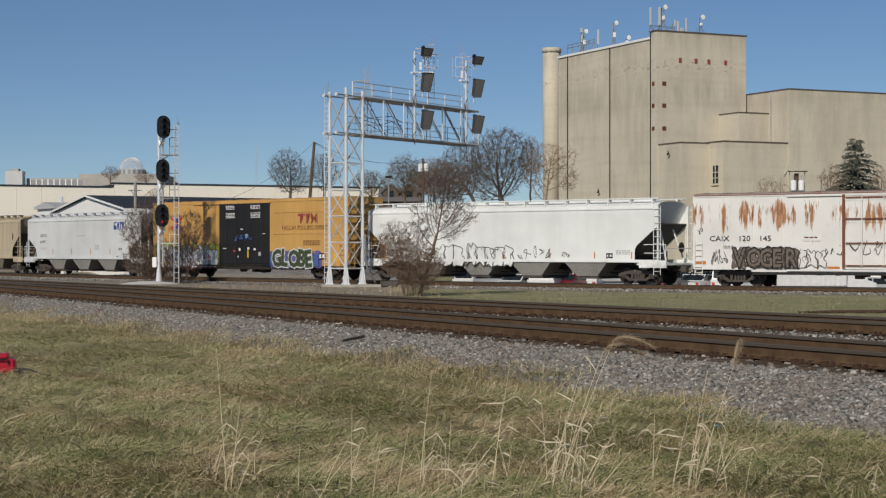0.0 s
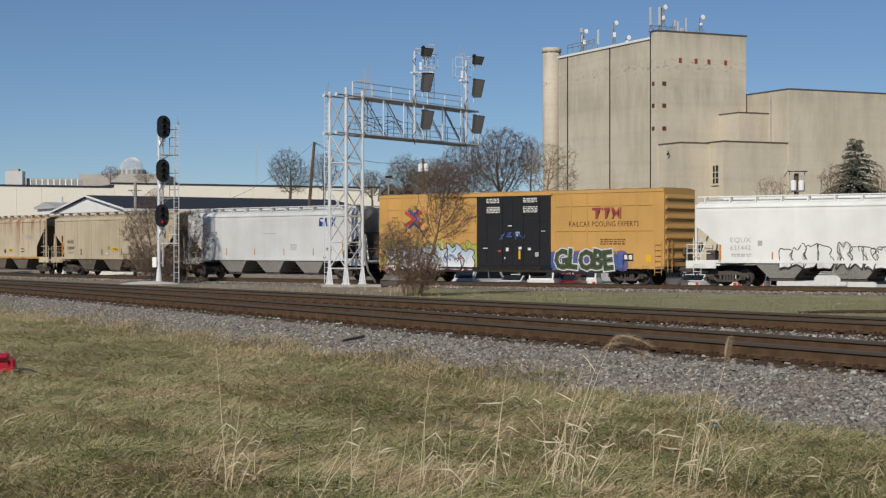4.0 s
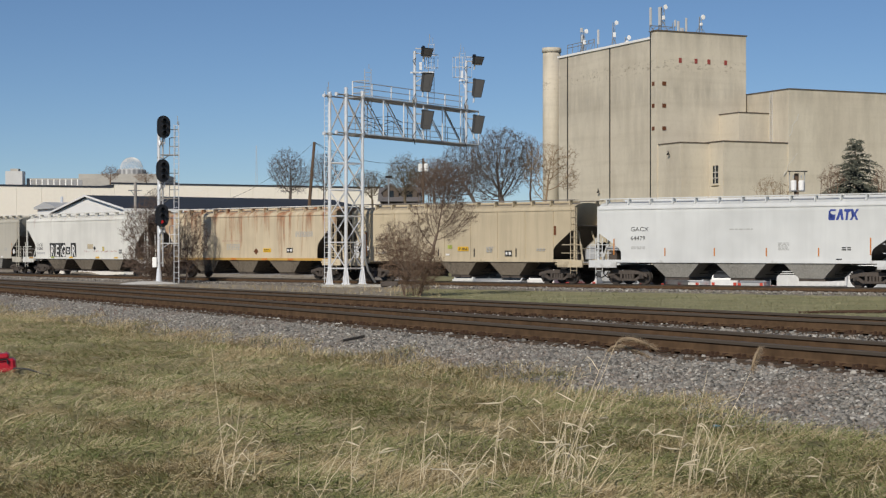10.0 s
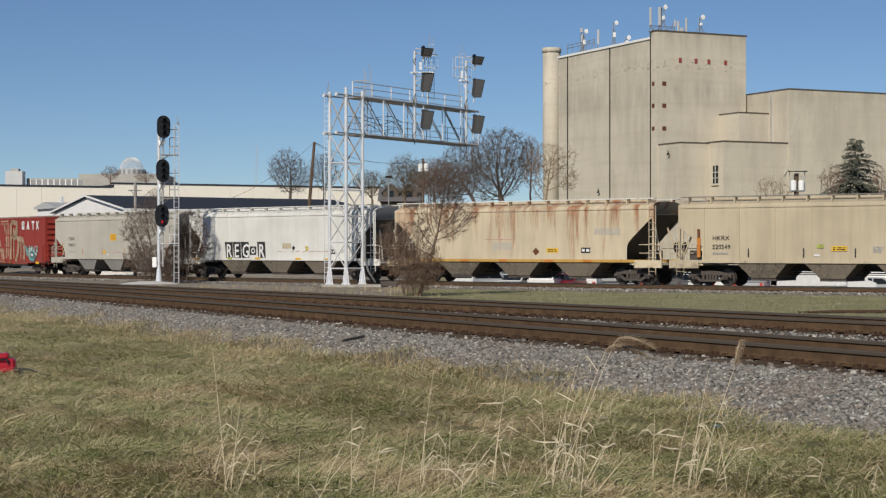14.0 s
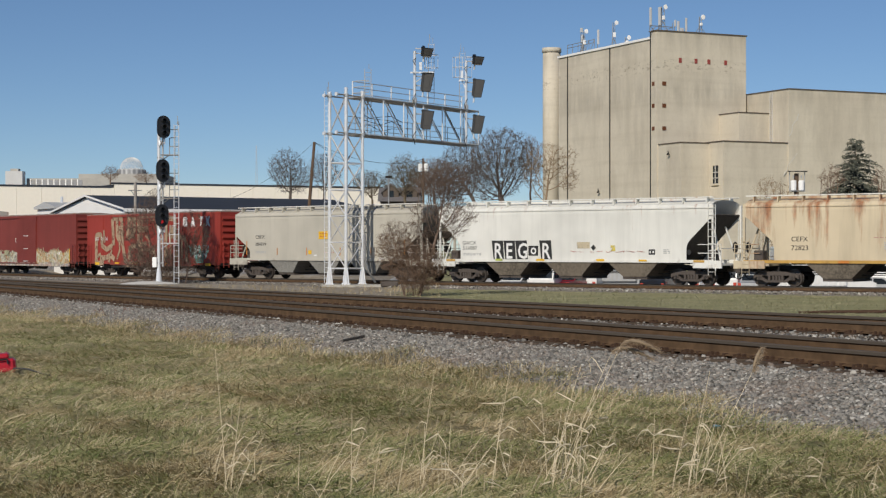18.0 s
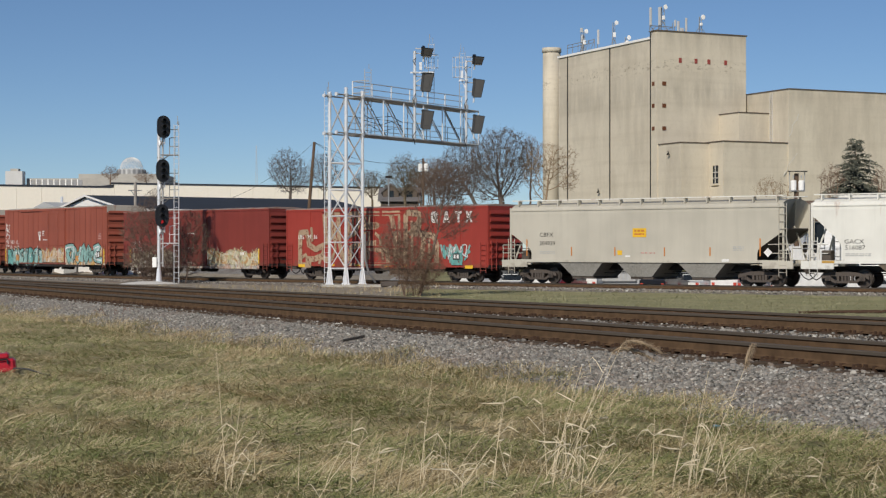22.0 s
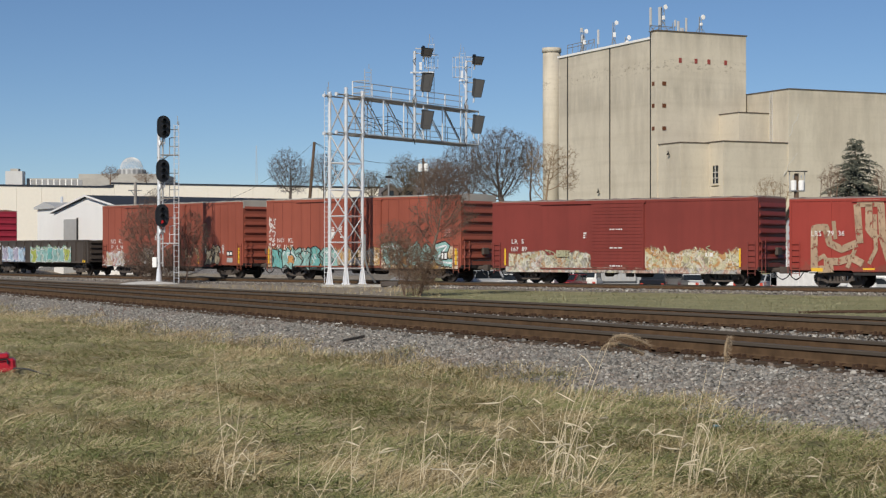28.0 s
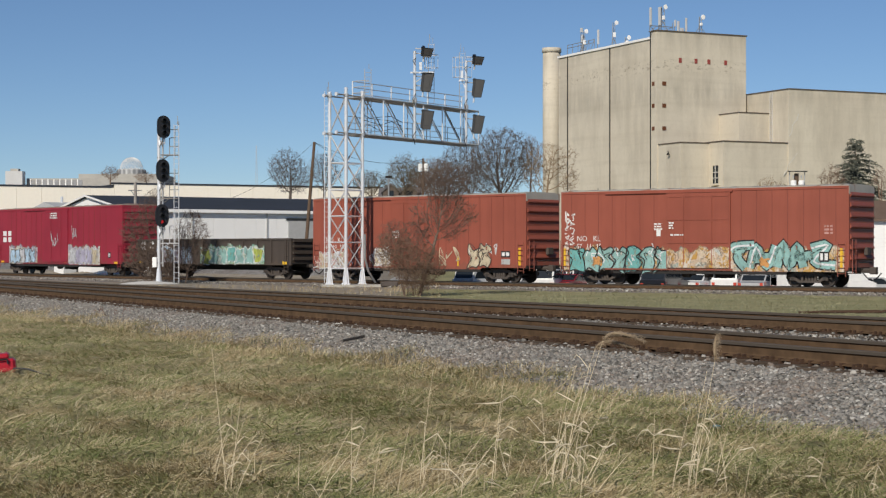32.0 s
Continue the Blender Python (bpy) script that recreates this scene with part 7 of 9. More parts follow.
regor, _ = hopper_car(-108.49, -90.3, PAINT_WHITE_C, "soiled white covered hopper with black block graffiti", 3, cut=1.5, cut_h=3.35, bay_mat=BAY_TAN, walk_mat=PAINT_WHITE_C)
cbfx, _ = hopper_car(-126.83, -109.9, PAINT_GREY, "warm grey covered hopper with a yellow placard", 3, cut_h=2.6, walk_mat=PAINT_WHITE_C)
red1, _ = box_car(-145.16, -128.37, PAINT_RED_A, "red boxcar with tall tan graffiti", 4.52, (0.25, 3.6), posts=9, roof_mat=ROOF_DULL)
red2, _ = box_car(-163.59, -146.92, PAINT_RED_B, "dark oxide-red boxcar with a ribbed door", 4.66, (0.0, 3.35), None, "ribbed", roof_mat=ROOF_DULL)
red3, _ = box_car(-182.68, -165.96, PAINT_RED_C, "high faded brick-red boxcar with turquoise graffiti", 5.15, (0.1, 3.75), cap=PAINT_ROOF)
red4, _ = box_car(-202.07, -185.14, PAINT_RED_C, "high faded brick-red boxcar with white graffiti", 5.15, (0.1, 3.75), cap=PAINT_ROOF)
gon, _ = gondola(-221.2, -204.15, PAINT_GON, "dark low-sided gondola with bright graffiti", 2.62)
crim, _ = box_car(-243.4, -223.24, PAINT_CRIMSON, "crimson boxcar with silver graffiti", 5.2, (0.05, 3.7), roof_mat=ROOF_DULL)

# ---- lettering, placards and paint on the cars ----
Y0, YP, YD = -1.535, -1.566, -1.64      # bare side, side with posts, door faces


def reflectors(car, xs, y, mat, z0=1.42, h=0.42):
    for x in xs:
        decal_box(car, x - 0.035, x + 0.035, z0, z0 + h, mat, y, "reflector", "upright reflective strip")


def panel_box(car, x, z, w, h, y, mat=None):
    """A small dark frame with pale fields: the car's data panel."""
    pl = decal_box(car, x, x + w, z, z + h, mat or DECAL_BLACK, y, "data_panel", "black-framed data panel")
    for i in (0, 1):
        part("panel_field", P([(x + 0.06 + i * (w / 2 - 0.03), z + 0.08), (x + (i + 1) * (w / 2) - 0.06 + i * 0.0, z + 0.08), (x + (i + 1) * (w / 2) - 0.06, z + h - 0.08), (x + 0.06 + i * (w / 2 - 0.03), z + h - 0.08)], "y", y - 0.012, y - 0.008), DECAL_WHITE, pl)


def strokes(car, lines, w, mat, y, name="graffiti_letter", label="broad sprayed letter stroke"):
    """Each painted letter is one part; lines are lists of (x, z) points."""
    for pts in lines:
        bm = bmesh.new()
        ribbon(bm, pts, w, y)
        part(name, bm, mat, car, label)


def patchwork(car, x0, x1, z0, z1, mats, y, seed, n=70, w=(0.02, 0.07)):
    """Old layers of paint: many short strokes and blots, joined colour by colour."""
    rnd = random.Random(seed)
    for k, mat in enumerate(mats):
        bm = bmesh.new()
        for i in range(n // len(mats)):
            px = x0 + (x1 - x0) * rnd.random()
            edge = min(1.0, 3.0 * min(px - x0, x1 - px) / (x1 - x0) + 0.35)
            pz = z0 + (z1 - z0) * edge * rnd.random()
            pts = [(px, pz)]
            for _ in range(3):
                pts.append((pts[-1][0] + rnd.uniform(-0.28, 0.28), min(max(pts[-1][1] + rnd.uniform(-0.30, 0.30), z0), z1 + 0.1)))
            ribbon(bm, smooth_loop(pts, 3, False), rnd.uniform(*w), y - 0.0004 * i - 0.003 * k)
        tagged(part("graffiti_layer", bm, mat, car, "layered old spray paint"), kind="stuff")


# insulated boxcar
decal_text(reefer, "CAIX", -8.8, 2.33, 0.27, DECAL_BLACK, YP, 1.25)
decal_text(reefer, "120", -7.2, 2.33, 0.27, DECAL_BLACK, YP, 1.2)
decal_text(reefer, "145", -6.05, 2.33, 0.27, DECAL_BLACK, YP, 1.2)
decal_bars(reefer, -8.0, 2.05, 0.55, 2, 0.05, DECAL_GREY, YP)
decal_bars(reefer, -6.9, 2.0, 0.6, 2, 0.05, DECAL_GREY, YP)
decal_box(reefer, -3.7, -2.7, 2.32, 2.66, DECAL_WHITE, YP, "placard", "white placard")
decal_bars(reefer, -3.6, 2.46, 0.75, 1, 0.07, DECAL_BROWN, YP - 0.004)
graffiti(reefer, -7.5, -3.9, 0.98, 1.95, 5, [SPRAY["umber"]], SPRAY["charcoal"], None, YP, 3, 0.05, False, "dark bulging sprayed letter")
for i, ch in enumerate("VOGER"):
    decal_text(reefer, ch, -7.45 + 0.7 * i, 1.0, 0.95, SPRAY["black"], YP - 0.024, 0.82, "graffiti_letter", 0.10)
    decal_text(reefer, ch, -7.43 + 0.7 * i, 1.02, 0.92, SPRAY["umber"], YP - 0.030, 0.80, "graffiti_letter", 0.02)
RUST_EDGE = car_paint("rusted_frame", (0.20, 0.075, 0.04), grime=0.3, streak=0.5)
for x in (-1.52, 1.48):
    part("door_post", B(x - 0.07, x + 0.07, YD - 0.012, YD + 0.05, 0.95, 4.6), RUST_EDGE, reefer, "rusted door post")
for z in (1.1, 2.2, 3.4, 4.45):
    part("door_bar", B(-1.4, 1.4, YD - 0.05, YD - 0.02, z - 0.035, z + 0.035), RUST_EDGE, reefer, "rusted door bar")
for x in (-0.55, 0.55):
    part("lock_rod", T(((x, YD - 0.07, 1.05), (x, YD - 0.07, 4.5)), r=0.025), PAINT_REEFER, reefer)
part("roof_edge", B(-9.7, 9.7, YP - 0.03, YP, 4.66, 4.70), RUST_EDGE, reefer, "rusted roof edge")
scrawl(reefer, -8.7, -7.8, 1.1, 1.9, 4, SPRAY["charcoal"], YP, 5)
graffiti(reefer, -3.9, -2.5, 0.95, 1.85, 3, [PAINT_REEFER], SPRAY["charcoal"], None, YP, 6, 0.035)
scrawl(reefer, -2.5, -1.6, 1.6, 2.0, 3, SPRAY["charcoal"], YP, 8, 0.025)
scrawl(reefer, -1.3, 1.3, 1.6, 2.4, 4, SPRAY["charcoal"], YD, 9, 0.03)
scrawl(reefer, -9.45, -9.15, 2.7, 3.1, 2, SPRAY["black"], YP, 10, 0.03)
decal_box(reefer, -9.6, -9.0, 1.15, 1.3, DECAL_ORANGE, YP, "reflector")
decal_box(reefer, -2.4, -1.75, 0.95, 1.05, DECAL_ORANGE, YP, "reflector")

# long white hopper
decal_text(equx, "EQUX", -8.39, 2.26, 0.25, DECAL_GREY, Y0, 1.2)
decal_text(equx, "631442", -8.39, 1.86, 0.25, DECAL_GREY, Y0, 1.1)
decal_bars(equx, -8.3, 1.62, 1.1, 2, 0.05, DECAL_GREY, Y0)
reflectors(equx, (-6.05, 0.0, 3.3, 6.3, 8.7), Y0 - 0.01, DECAL_ORANGE, 1.4, 0.36)
decal_box(equx, -8.98, -8.88, 1.25, 2.15, DECAL_ORANGE, Y0 - 0.02, "reflector")
graffiti(equx, -5.7, -2.9, 0.98, 2.08, 4, [PAINT_WHITE_A], SPRAY["charcoal"], None, Y0, 21, 0.045, False, "outlined bubble letter")
graffiti(equx, -2.6, 0.7, 0.98, 2.1, 5, [PAINT_WHITE_A], SPRAY["charcoal"], None, Y0, 22, 0.045, True, "outlined bubble letter")
scrawl(equx, 1.0, 3.5, 1.15, 2.1, 5, SPRAY["charcoal"], Y0, 23)
scrawl(equx, 4.1, 4.7, 1.45, 1.75, 3, SPRAY["charcoal"], Y0, 24, 0.03)
panel_box(equx, 7.05, 1.42, 0.42, 0.28, Y0)
decal_bars(equx, 7.7, 1.8, 0.9, 3, 0.05, DECAL_GREY, Y0)
decal_box(equx, -6.85, -6.6, 2.08, 2.34, DECAL_GREY, Y0, "notice")

# golden-yellow boxcar
decal_text(ttx, "next", -9.05, 3.73, 0.15, DECAL_BROWN, Y0, 1.3)
decal_text(ttx, "load", -9.05, 3.5, 0.15, DECAL_BROWN, Y0, 1.3)
decal_text(ttx, "any", -6.2, 3.73, 0.15, DECAL_BROWN, Y0, 1.3)
decal_text(ttx, "road", -6.2, 3.5, 0.15, DECAL_BROWN, Y0, 1.3)
strokes(ttx, [[(-8.0, 4.1), (-7.5, 3.85), (-7.35, 3.7), (-7.5, 3.55), (-8.0, 3.3)]], 0.22, DECAL_RED, Y0 - 0.008, "emblem_stroke", "red emblem chevron")
strokes(ttx, [[(-6.7, 4.1), (-7.2, 3.85), (-7.32, 3.7), (-7.2, 3.55), (-6.7, 3.3)]], 0.22, DECAL_RED, Y0 - 0.008, "emblem_stroke", "red emblem chevron")
strokes(ttx, [[(-7.75, 4.25), (-7.2, 3.85), (-7.08, 3.7), (-7.2, 3.5), (-7.75, 3.15)], [(-6.9, 4.25), (-7.3, 3.95), (-6.9, 4.25)], [(-7.3, 3.45), (-6.85, 3.15)]], 0.17, DECAL_BLUE, Y0 - 0.014, "emblem_stroke", "blue emblem stroke")
decal_text(ttx, "TB  OX", -9.05, 2.42, 0.28, DECAL_BROWN, Y0, 1.3)
decal_text(ttx, "54  22  62", -9.0, 1.98, 0.25, DECAL_BROWN, Y0 - 0.02, 1.15)
graffiti(ttx, -9.9, -2.3, 0.95, 2.35, 8, [SPRAY["lime"]], SPRAY["maroon"], None, Y0 + 0.002, 30, 0.03, False, "lime sprayed bubble")
graffiti(ttx, -2.9, -1.7, 0.70, 1.6, 2, [SPRAY["lime"], SPRAY["violet"]], None, None, Y0 - 0.002, 37, 0.05, False, "lime and violet sprayed bubble")
decal_box(ttx, -9.3, -3.0, 0.76, 1.85, SPRAY["icy"], Y0 - 0.012, "graffiti_field", "icy white sprayed field")
graffiti(ttx, -9.5, -2.8, 0.72, 2.12, 7, [SPRAY["icy"]], SPRAY["maroon"], None, Y0 - 0.014, 31, 0.065, True, "icy white and pale blue bubble letter", (SPRAY["maroon"], SPRAY["white"], SPRAY["paleblue"], SPRAY["white"]))
for x0, z0, sd in ((-8.2, 1.25, 32), (-5.0, 1.15, 38)):
    scrawl(ttx, x0, x0 + 1.1, z0, z0 + 0.5, 3, SPRAY["blue"], Y0 - 0.04, sd, 0.045)
decal_box(ttx, -8.75, -8.4, 0.86, 1.06, DECAL_YELLOW, Y0 - 0.05, "marker", "yellow marker patch")
graffiti(ttx, 2.2, 7.5, 0.75, 1.65, 6, [SPRAY["blue"], SPRAY["violet"]], None, SPRAY["violet"], Y0 + 0.002, 33, 0.05, False, "blue sprayed cloud")
for i, ch in enumerate("GLOBE"):
    x, z = 3.0 + 0.80 * i, 0.80 + 0.12 * (i % 2)
    for grow, mat, dy in ((0.15, SPRAY["white"], 0.014), (0.08, SPRAY["moss"], 0.022), (-0.02, SPRAY["charcoal"], 0.030)):
        ob = decal_text(ttx, ch, x, z, 1.0, mat, Y0 - dy - 0.001 * i, 0.92, "graffiti_letter", grow)
        ob.rotation_euler = (0, radians((-7, 5, -4, 8, -6)[i]), 0)
for k in range(3):
    bm = bmesh.new()
    x = 5.45 + 0.62 * k
    flat_poly(bm, ([(x + 0.22, 3.54), (x + 0.36, 3.54), (x + 0.36, 4.0), (x + 0.56, 4.02), (x + 0.58, 4.16), (x, 4.16), (x, 4.02), (x + 0.22, 4.0)] if k < 2 else
                   [(x, 3.54), (x + 0.15, 3.54), (x + 0.33, 3.78), (x + 0.52, 3.54), (x + 0.66, 3.54), (x + 0.41, 3.85), (x + 0.66, 4.16), (x + 0.52, 4.16), (x + 0.33, 3.93), (x + 0.15, 4.16), (x, 4.16), (x + 0.25, 3.85)]), Y0 - 0.006)
    bmesh.ops.triangulate(bm, faces=bm.faces)
    part("emblem_block", bm, VENT_RED, ttx, "red block emblem shape")
decal_text(ttx, "RAILCAR POOLING EXPERTS", 3.9, 3.14, 0.29, DECAL_BROWN, Y0, 0.86)
for x in (-1.9, 0.75):
    decal_bars(ttx, x + 0.1, 4.72, 0.95, 3, 0.055, DECAL_WHITE, YD)
    decal_bars(ttx, x + 0.1, 4.25, 1.0, 4, 0.055, DECAL_WHITE, YD)
for i, (x, z, w, h, m) in enumerate(((-2.0, 1.95, 0.5, 0.06, DECAL_WHITE), (-0.9, 1.75, 0.3, 0.16, DECAL_RED), (-0.35, 1.8, 0.28, 0.28, DECAL_WHITE), (0.35, 2.65, 0.4, 0.35, SPRAY["paleblue"]), (1.2, 1.85, 0.3, 0.2, DECAL_WHITE),
                                     (1.7, 1.5, 0.35, 0.35, DECAL_GREY), (-0.45, 1.35, 0.1, 0.2, DECAL_WHITE), (2.1, 2.9, 0.45, 0.05, DECAL_WHITE), (-0.2, 3.2, 0.4, 0.08, DECAL_WHITE), (0.55, 1.9, 0.3, 0.2, DECAL_WHITE))):
    decal_box(ttx, x, x + w * 0.7, z, z + h * 0.7, m, YD - 0.03, "sticker")
decal_box(ttx, 0.55, 0.68, 1.35, 1.85, DECAL_YELLOW, YD - 0.03, "handle_mark", "yellow handle mark")
scrawl(ttx, -0.8, 1.0, 2.45, 2.85, 4, SPRAY["blue"], YD - 0.03, 36, 0.05)
panel_box(ttx, 7.5, 1.28, 0.62, 0.4, Y0 - 0.02)
decal_box(ttx, 8.9, 9.25, 1.2, 1.62, DECAL_YELLOW, Y0, "marker", "yellow marker patch")
decal_bars(ttx, 6.0, 2.4, 1.6, 3, 0.07, DECAL_BROWN, Y0)
for x0, x1 in ((-9.4, -2.7), (3.0, 9.4)):
    for z in (4.28, 2.92):
        n = 6
        for i in range(n):
            a = x0 + (x1 - x0) * i / n
            part("side_bead", B(a + 0.03, a + (x1 - x0) / n - 0.08, Y0 - 0.03, Y0 - 0.001, z - 0.035, z + 0.035), PAINT_TTX, ttx)
    for i in range(7):
        a = x0 + (x1 - x0) * i / 6
        part("side_seam", B(a - 0.02, a + 0.02, Y0 - 0.012, Y0 - 0.001, 2.2, 4.9), PAINT_TTX, ttx)

# pale grey hopper
decal_text(gacx, "GACX", -6.45, 2.86, 0.23, DECAL_BLACK, Y0, 1.2)
decal_text(gacx, "64479", -6.45, 2.38, 0.23, DECAL_BLACK, Y0, 1.1)
decal_bars(gacx, -6.4, 2.0, 0.9, 2, 0.05, DECAL_GREY, Y0)
for k, pts in enumerate(([(0.06, 0), (0.44, 0), (0.46, 0.28), (0.24, 0.28), (0.24, 0.20), (0.34, 0.20), (0.33, 0.09), (0.14, 0.09), (0.11, 0.14), (0.11, 0.40), (0.15, 0.45), (0.46, 0.45), (0.46, 0.54), (0.10, 0.54), (0.0, 0.46), (0, 0.07)], [(0.40, 0.0), (0.56, 0.0), (0.68, 0.30), (0.76, 0.0), (0.92, 0.0), (0.76, 0.54), (0.58, 0.54)],
                         [(0.94, 0.0), (1.08, 0.0), (1.10, 0.40), (1.26, 0.42), (1.24, 0.54), (0.80, 0.54), (0.80, 0.42), (0.94, 0.40)], [(1.12, 0.0), (1.28, 0.0), (1.40, 0.20), (1.52, 0.0), (1.68, 0.0), (1.48, 0.28), (1.66, 0.54), (1.50, 0.54), (1.39, 0.36), (1.28, 0.54), (1.14, 0.54), (1.32, 0.28)])):
    bm = bmesh.new()
    mid = (min(p for p, _ in pts) + max(p for p, _ in pts)) / 2
    flat_poly(bm, [(4.74 + mid + (p - mid) * 0.8 + 0.1 * q, 3.34 + q) for p, q in pts], Y0 - 0.006 - 0.001 * k)
    bmesh.ops.triangulate(bm, faces=bm.faces)
    part("emblem_block", bm, DECAL_BLUE, gacx, "blue block emblem shape")
reflectors(gacx, (-4.36, -1.47, 1.46, 4.29), Y0 - 0.01, DECAL_ORANGE, 1.55, 0.42)
reflectors(gacx, (-7.46, 7.0), Y0 - 0.02, DECAL_ORANGE, 1.62, 0.85)
decal_bars(gacx, -0.6, 2.9, 1.3, 1, 0.06, DECAL_GREY, Y0)
decal_bars(gacx, 2.1, 2.2, 0.6, 6, 0.04, DECAL_GREY, Y0)
decal_bars(gacx, 5.5, 1.95, 0.5, 2, 0.06, DECAL_BLACK, Y0)
decal_box(gacx, 5.2, 5.5, 1.38, 1.44, DECAL_BLACK, Y0, "sticker")

# tan hopper
YR = Y0 - 0.036
decal_text(hkrx, "HKRX", -6.43, 2.38, 0.23, DECAL_BLACK, YR, 1.1)
decal_text(hkrx, "520549", -6.43, 1.92, 0.23, DECAL_BLACK, YR, 1.05)
decal_box(hkrx, 0.06, 0.87, 1.82, 2.06, DECAL_YELLOW, YR, "placard", "yellow warning placard")
decal_bars(hkrx, 0.14, 1.95, 0.65, 2, 0.05, DECAL_BLACK, YR - 0.004)
panel_box(hkrx, 3.55, 1.52, 0.5, 0.32, YR)
decal_box(hkrx, -0.7, -0.35, 1.95, 2.15, SPRAY["lime"], YR, "chalk_mark", "yellow chalk mark")
decal_box(hkrx, -0.85, -0.55, 1.55, 1.65, DECAL_WHITE, YR, "sticker")
reflectors(hkrx, (-4.4, -1.4, 1.3, 4.35), YR, DECAL_BLACK, 1.5, 0.45)
decal_box(hkrx, -7.3, -7.1, 1.5, 2.5, DECAL_ORANGE, YR, "rust_stain", "orange rust run")
decal_box(hkrx, -7.28, -7.12, 2.5, 2.95, DECAL_BROWN, YR, "rust_stain", "dark stain")
decal_box(hkrx, 7.0, 7.15, 2.7, 3.2, DECAL_BROWN, YR, "rust_stain", "dark stain")
decal_bars(hkrx, 2.2, 2.0, 0.5, 4, 0.05, DECAL_GREY, YR)
decal_bars(hkrx, -6.4, 1.72, 0.9, 2, 0.04, DECAL_GREY, YR)
decal_bars(hkrx, 5.8, 1.9, 0.6, 2, 0.05, DECAL_GREY, YR)

# rust-streaked hopper
decal_text(rusty, "CEFX", -6.5, 2.3, 0.24, DECAL_BLACK, Y0, 1.1)
decal_text(rusty, "72823", -6.5, 1.86, 0.24, DECAL_BLACK, Y0, 1.1)
decal_box(rusty, 2.11, 2.9, 1.72, 1.97, DECAL_YELLOW, Y0, "placard", "yellow warning placard")
decal_bars(rusty, 2.2, 1.86, 0.6, 2, 0.05, DECAL_BLACK, Y0 - 0.004)
panel_box(rusty, 4.45, 1.7, 0.6, 0.3, Y0)
bm = bmesh.new()
flat_poly(bm, [(1.38, 1.56), (1.62, 1.78), (1.38, 2.0), (1.14, 1.78)], Y0 - 0.006)
part("hazard_diamond", bm, DECAL_BROWN, rusty, "brown hazard diamond")
decal_bars(rusty, 5.32, 3.0, 1.7, 6, 0.035, DECAL_GREY, Y0)
decal_bars(rusty, -1.7, 2.2, 1.4, 4, 0.06, DECAL_GREY, Y0)
decal_bars(rusty, -2.2, 2.45, 2.0, 1, 0.04, SPRAY["pink"], Y0)
for x in (-4.0, -1.2, 2.0, 4.6):
    decal_box(rusty, x, x + 0.55, 1.21, 1.34, DECAL_ORANGE, Y0 - 0.04, "reflector")

# soiled white hopper with block graffiti
decal_text(regor, "GACX", -7.37, 2.18, 0.21, DECAL_BLACK, Y0, 1.2)
decal_text(regor, "516087", -7.33, 1.88, 0.22, DECAL_BLACK, Y0, 1.1)
decal_bars(regor, -7.3, 1.65, 1.3, 2, 0.05, DECAL_GREY, Y0)
for i in range(5):
    x = -5.2 + 0.83 * i
    bm = bmesh.new()
    flat_poly(bm, [(x + 0.10, 1.28), (x + 0.84, 1.28), (x + 0.76, 2.4), (x - 0.04, 2.4)] if i != 3 else [(x + 0.05, 1.55), (x + 0.7, 1.55), (x + 0.72, 2.1), (x + 0.05, 2.1)], Y0 - 0.008)
    letter = part("graffiti_block", bm, DECAL_BLACK, regor, "black block graffiti letter")
    size = 0.34 if i == 3 else 0.86
    ob = part("graffiti_line", letters("REGOR"[i], size, DECAL_WHITE, 1.0 if i == 3 else 0.80, 0.02), None, letter)
    ob.location = (x + (0.2 if i == 3 else 0.12), Y0 - 0.016, 1.65 if i == 3 else 1.40)
for x, z, w, h, m in ((0.6, 1.95, 0.85, 0.35, SPRAY["cream"]), (2.8, 1.8, 0.3, 0.32, SPRAY["yellow"]), (-4.95, 1.26, 0.5, 0.12, SPRAY["lime"]), (-2.1, 1.26, 0.55, 0.12, DECAL_YELLOW), (1.9, 1.26, 0.52, 0.12, DECAL_YELLOW), (4.6, 1.26, 0.5, 0.1, DECAL_YELLOW)):
    decal_box(regor, x, x + w, z, z + h, m, Y0 - 0.04 if z < 1.3 else Y0, "chalk_mark")
for sx in (-8.6, 7.85):
    decal_box(regor, sx + 0.1, sx + 0.75, 1.22, 1.34, DULL_YELLOW, Y0 - 0.05, "reflector", "worn yellow reflective strip")
for x, z in ((1.7, 2.0), (7.67, 1.75)):
    bm = bmesh.new()
    flat_poly(bm, [(x, z - 0.16), (x + 0.16, z), (x, z + 0.16), (x - 0.16, z)], Y0 - 0.03)
    part("hazard_diamond", bm, DECAL_BLACK, regor, "dark hazard diamond")
panel_box(regor, 5.2, 1.62, 0.4, 0.28, Y0)
decal_bars(regor, 6.1, 1.85, 0.4, 3, 0.05, DECAL_GREY, Y0)
scrawl(regor, 0.0, 5.0, 1.74, 1.82, 8, SPRAY["pink"], Y0, 41, 0.014)

# warm grey hopper
decal_text(cbfx, "CBFX", -6.43, 2.6, 0.23, DECAL_BLACK, Y0, 1.15)
decal_text(cbfx, "304939", -6.43, 2.13, 0.23, DECAL_BLACK, Y0, 1.08)
decal_bars(cbfx, -6.4, 1.75, 1.0, 2, 0.05, DECAL_GREY, Y0)
decal_box(cbfx, -0.4, 0.45, 2.55, 3.03, DECAL_YELLOW, Y0, "placard", "square yellow placard")
decal_bars(cbfx, -0.28, 2.84, 0.6, 1, 0.1, DECAL_ORANGE, Y0 - 0.004)
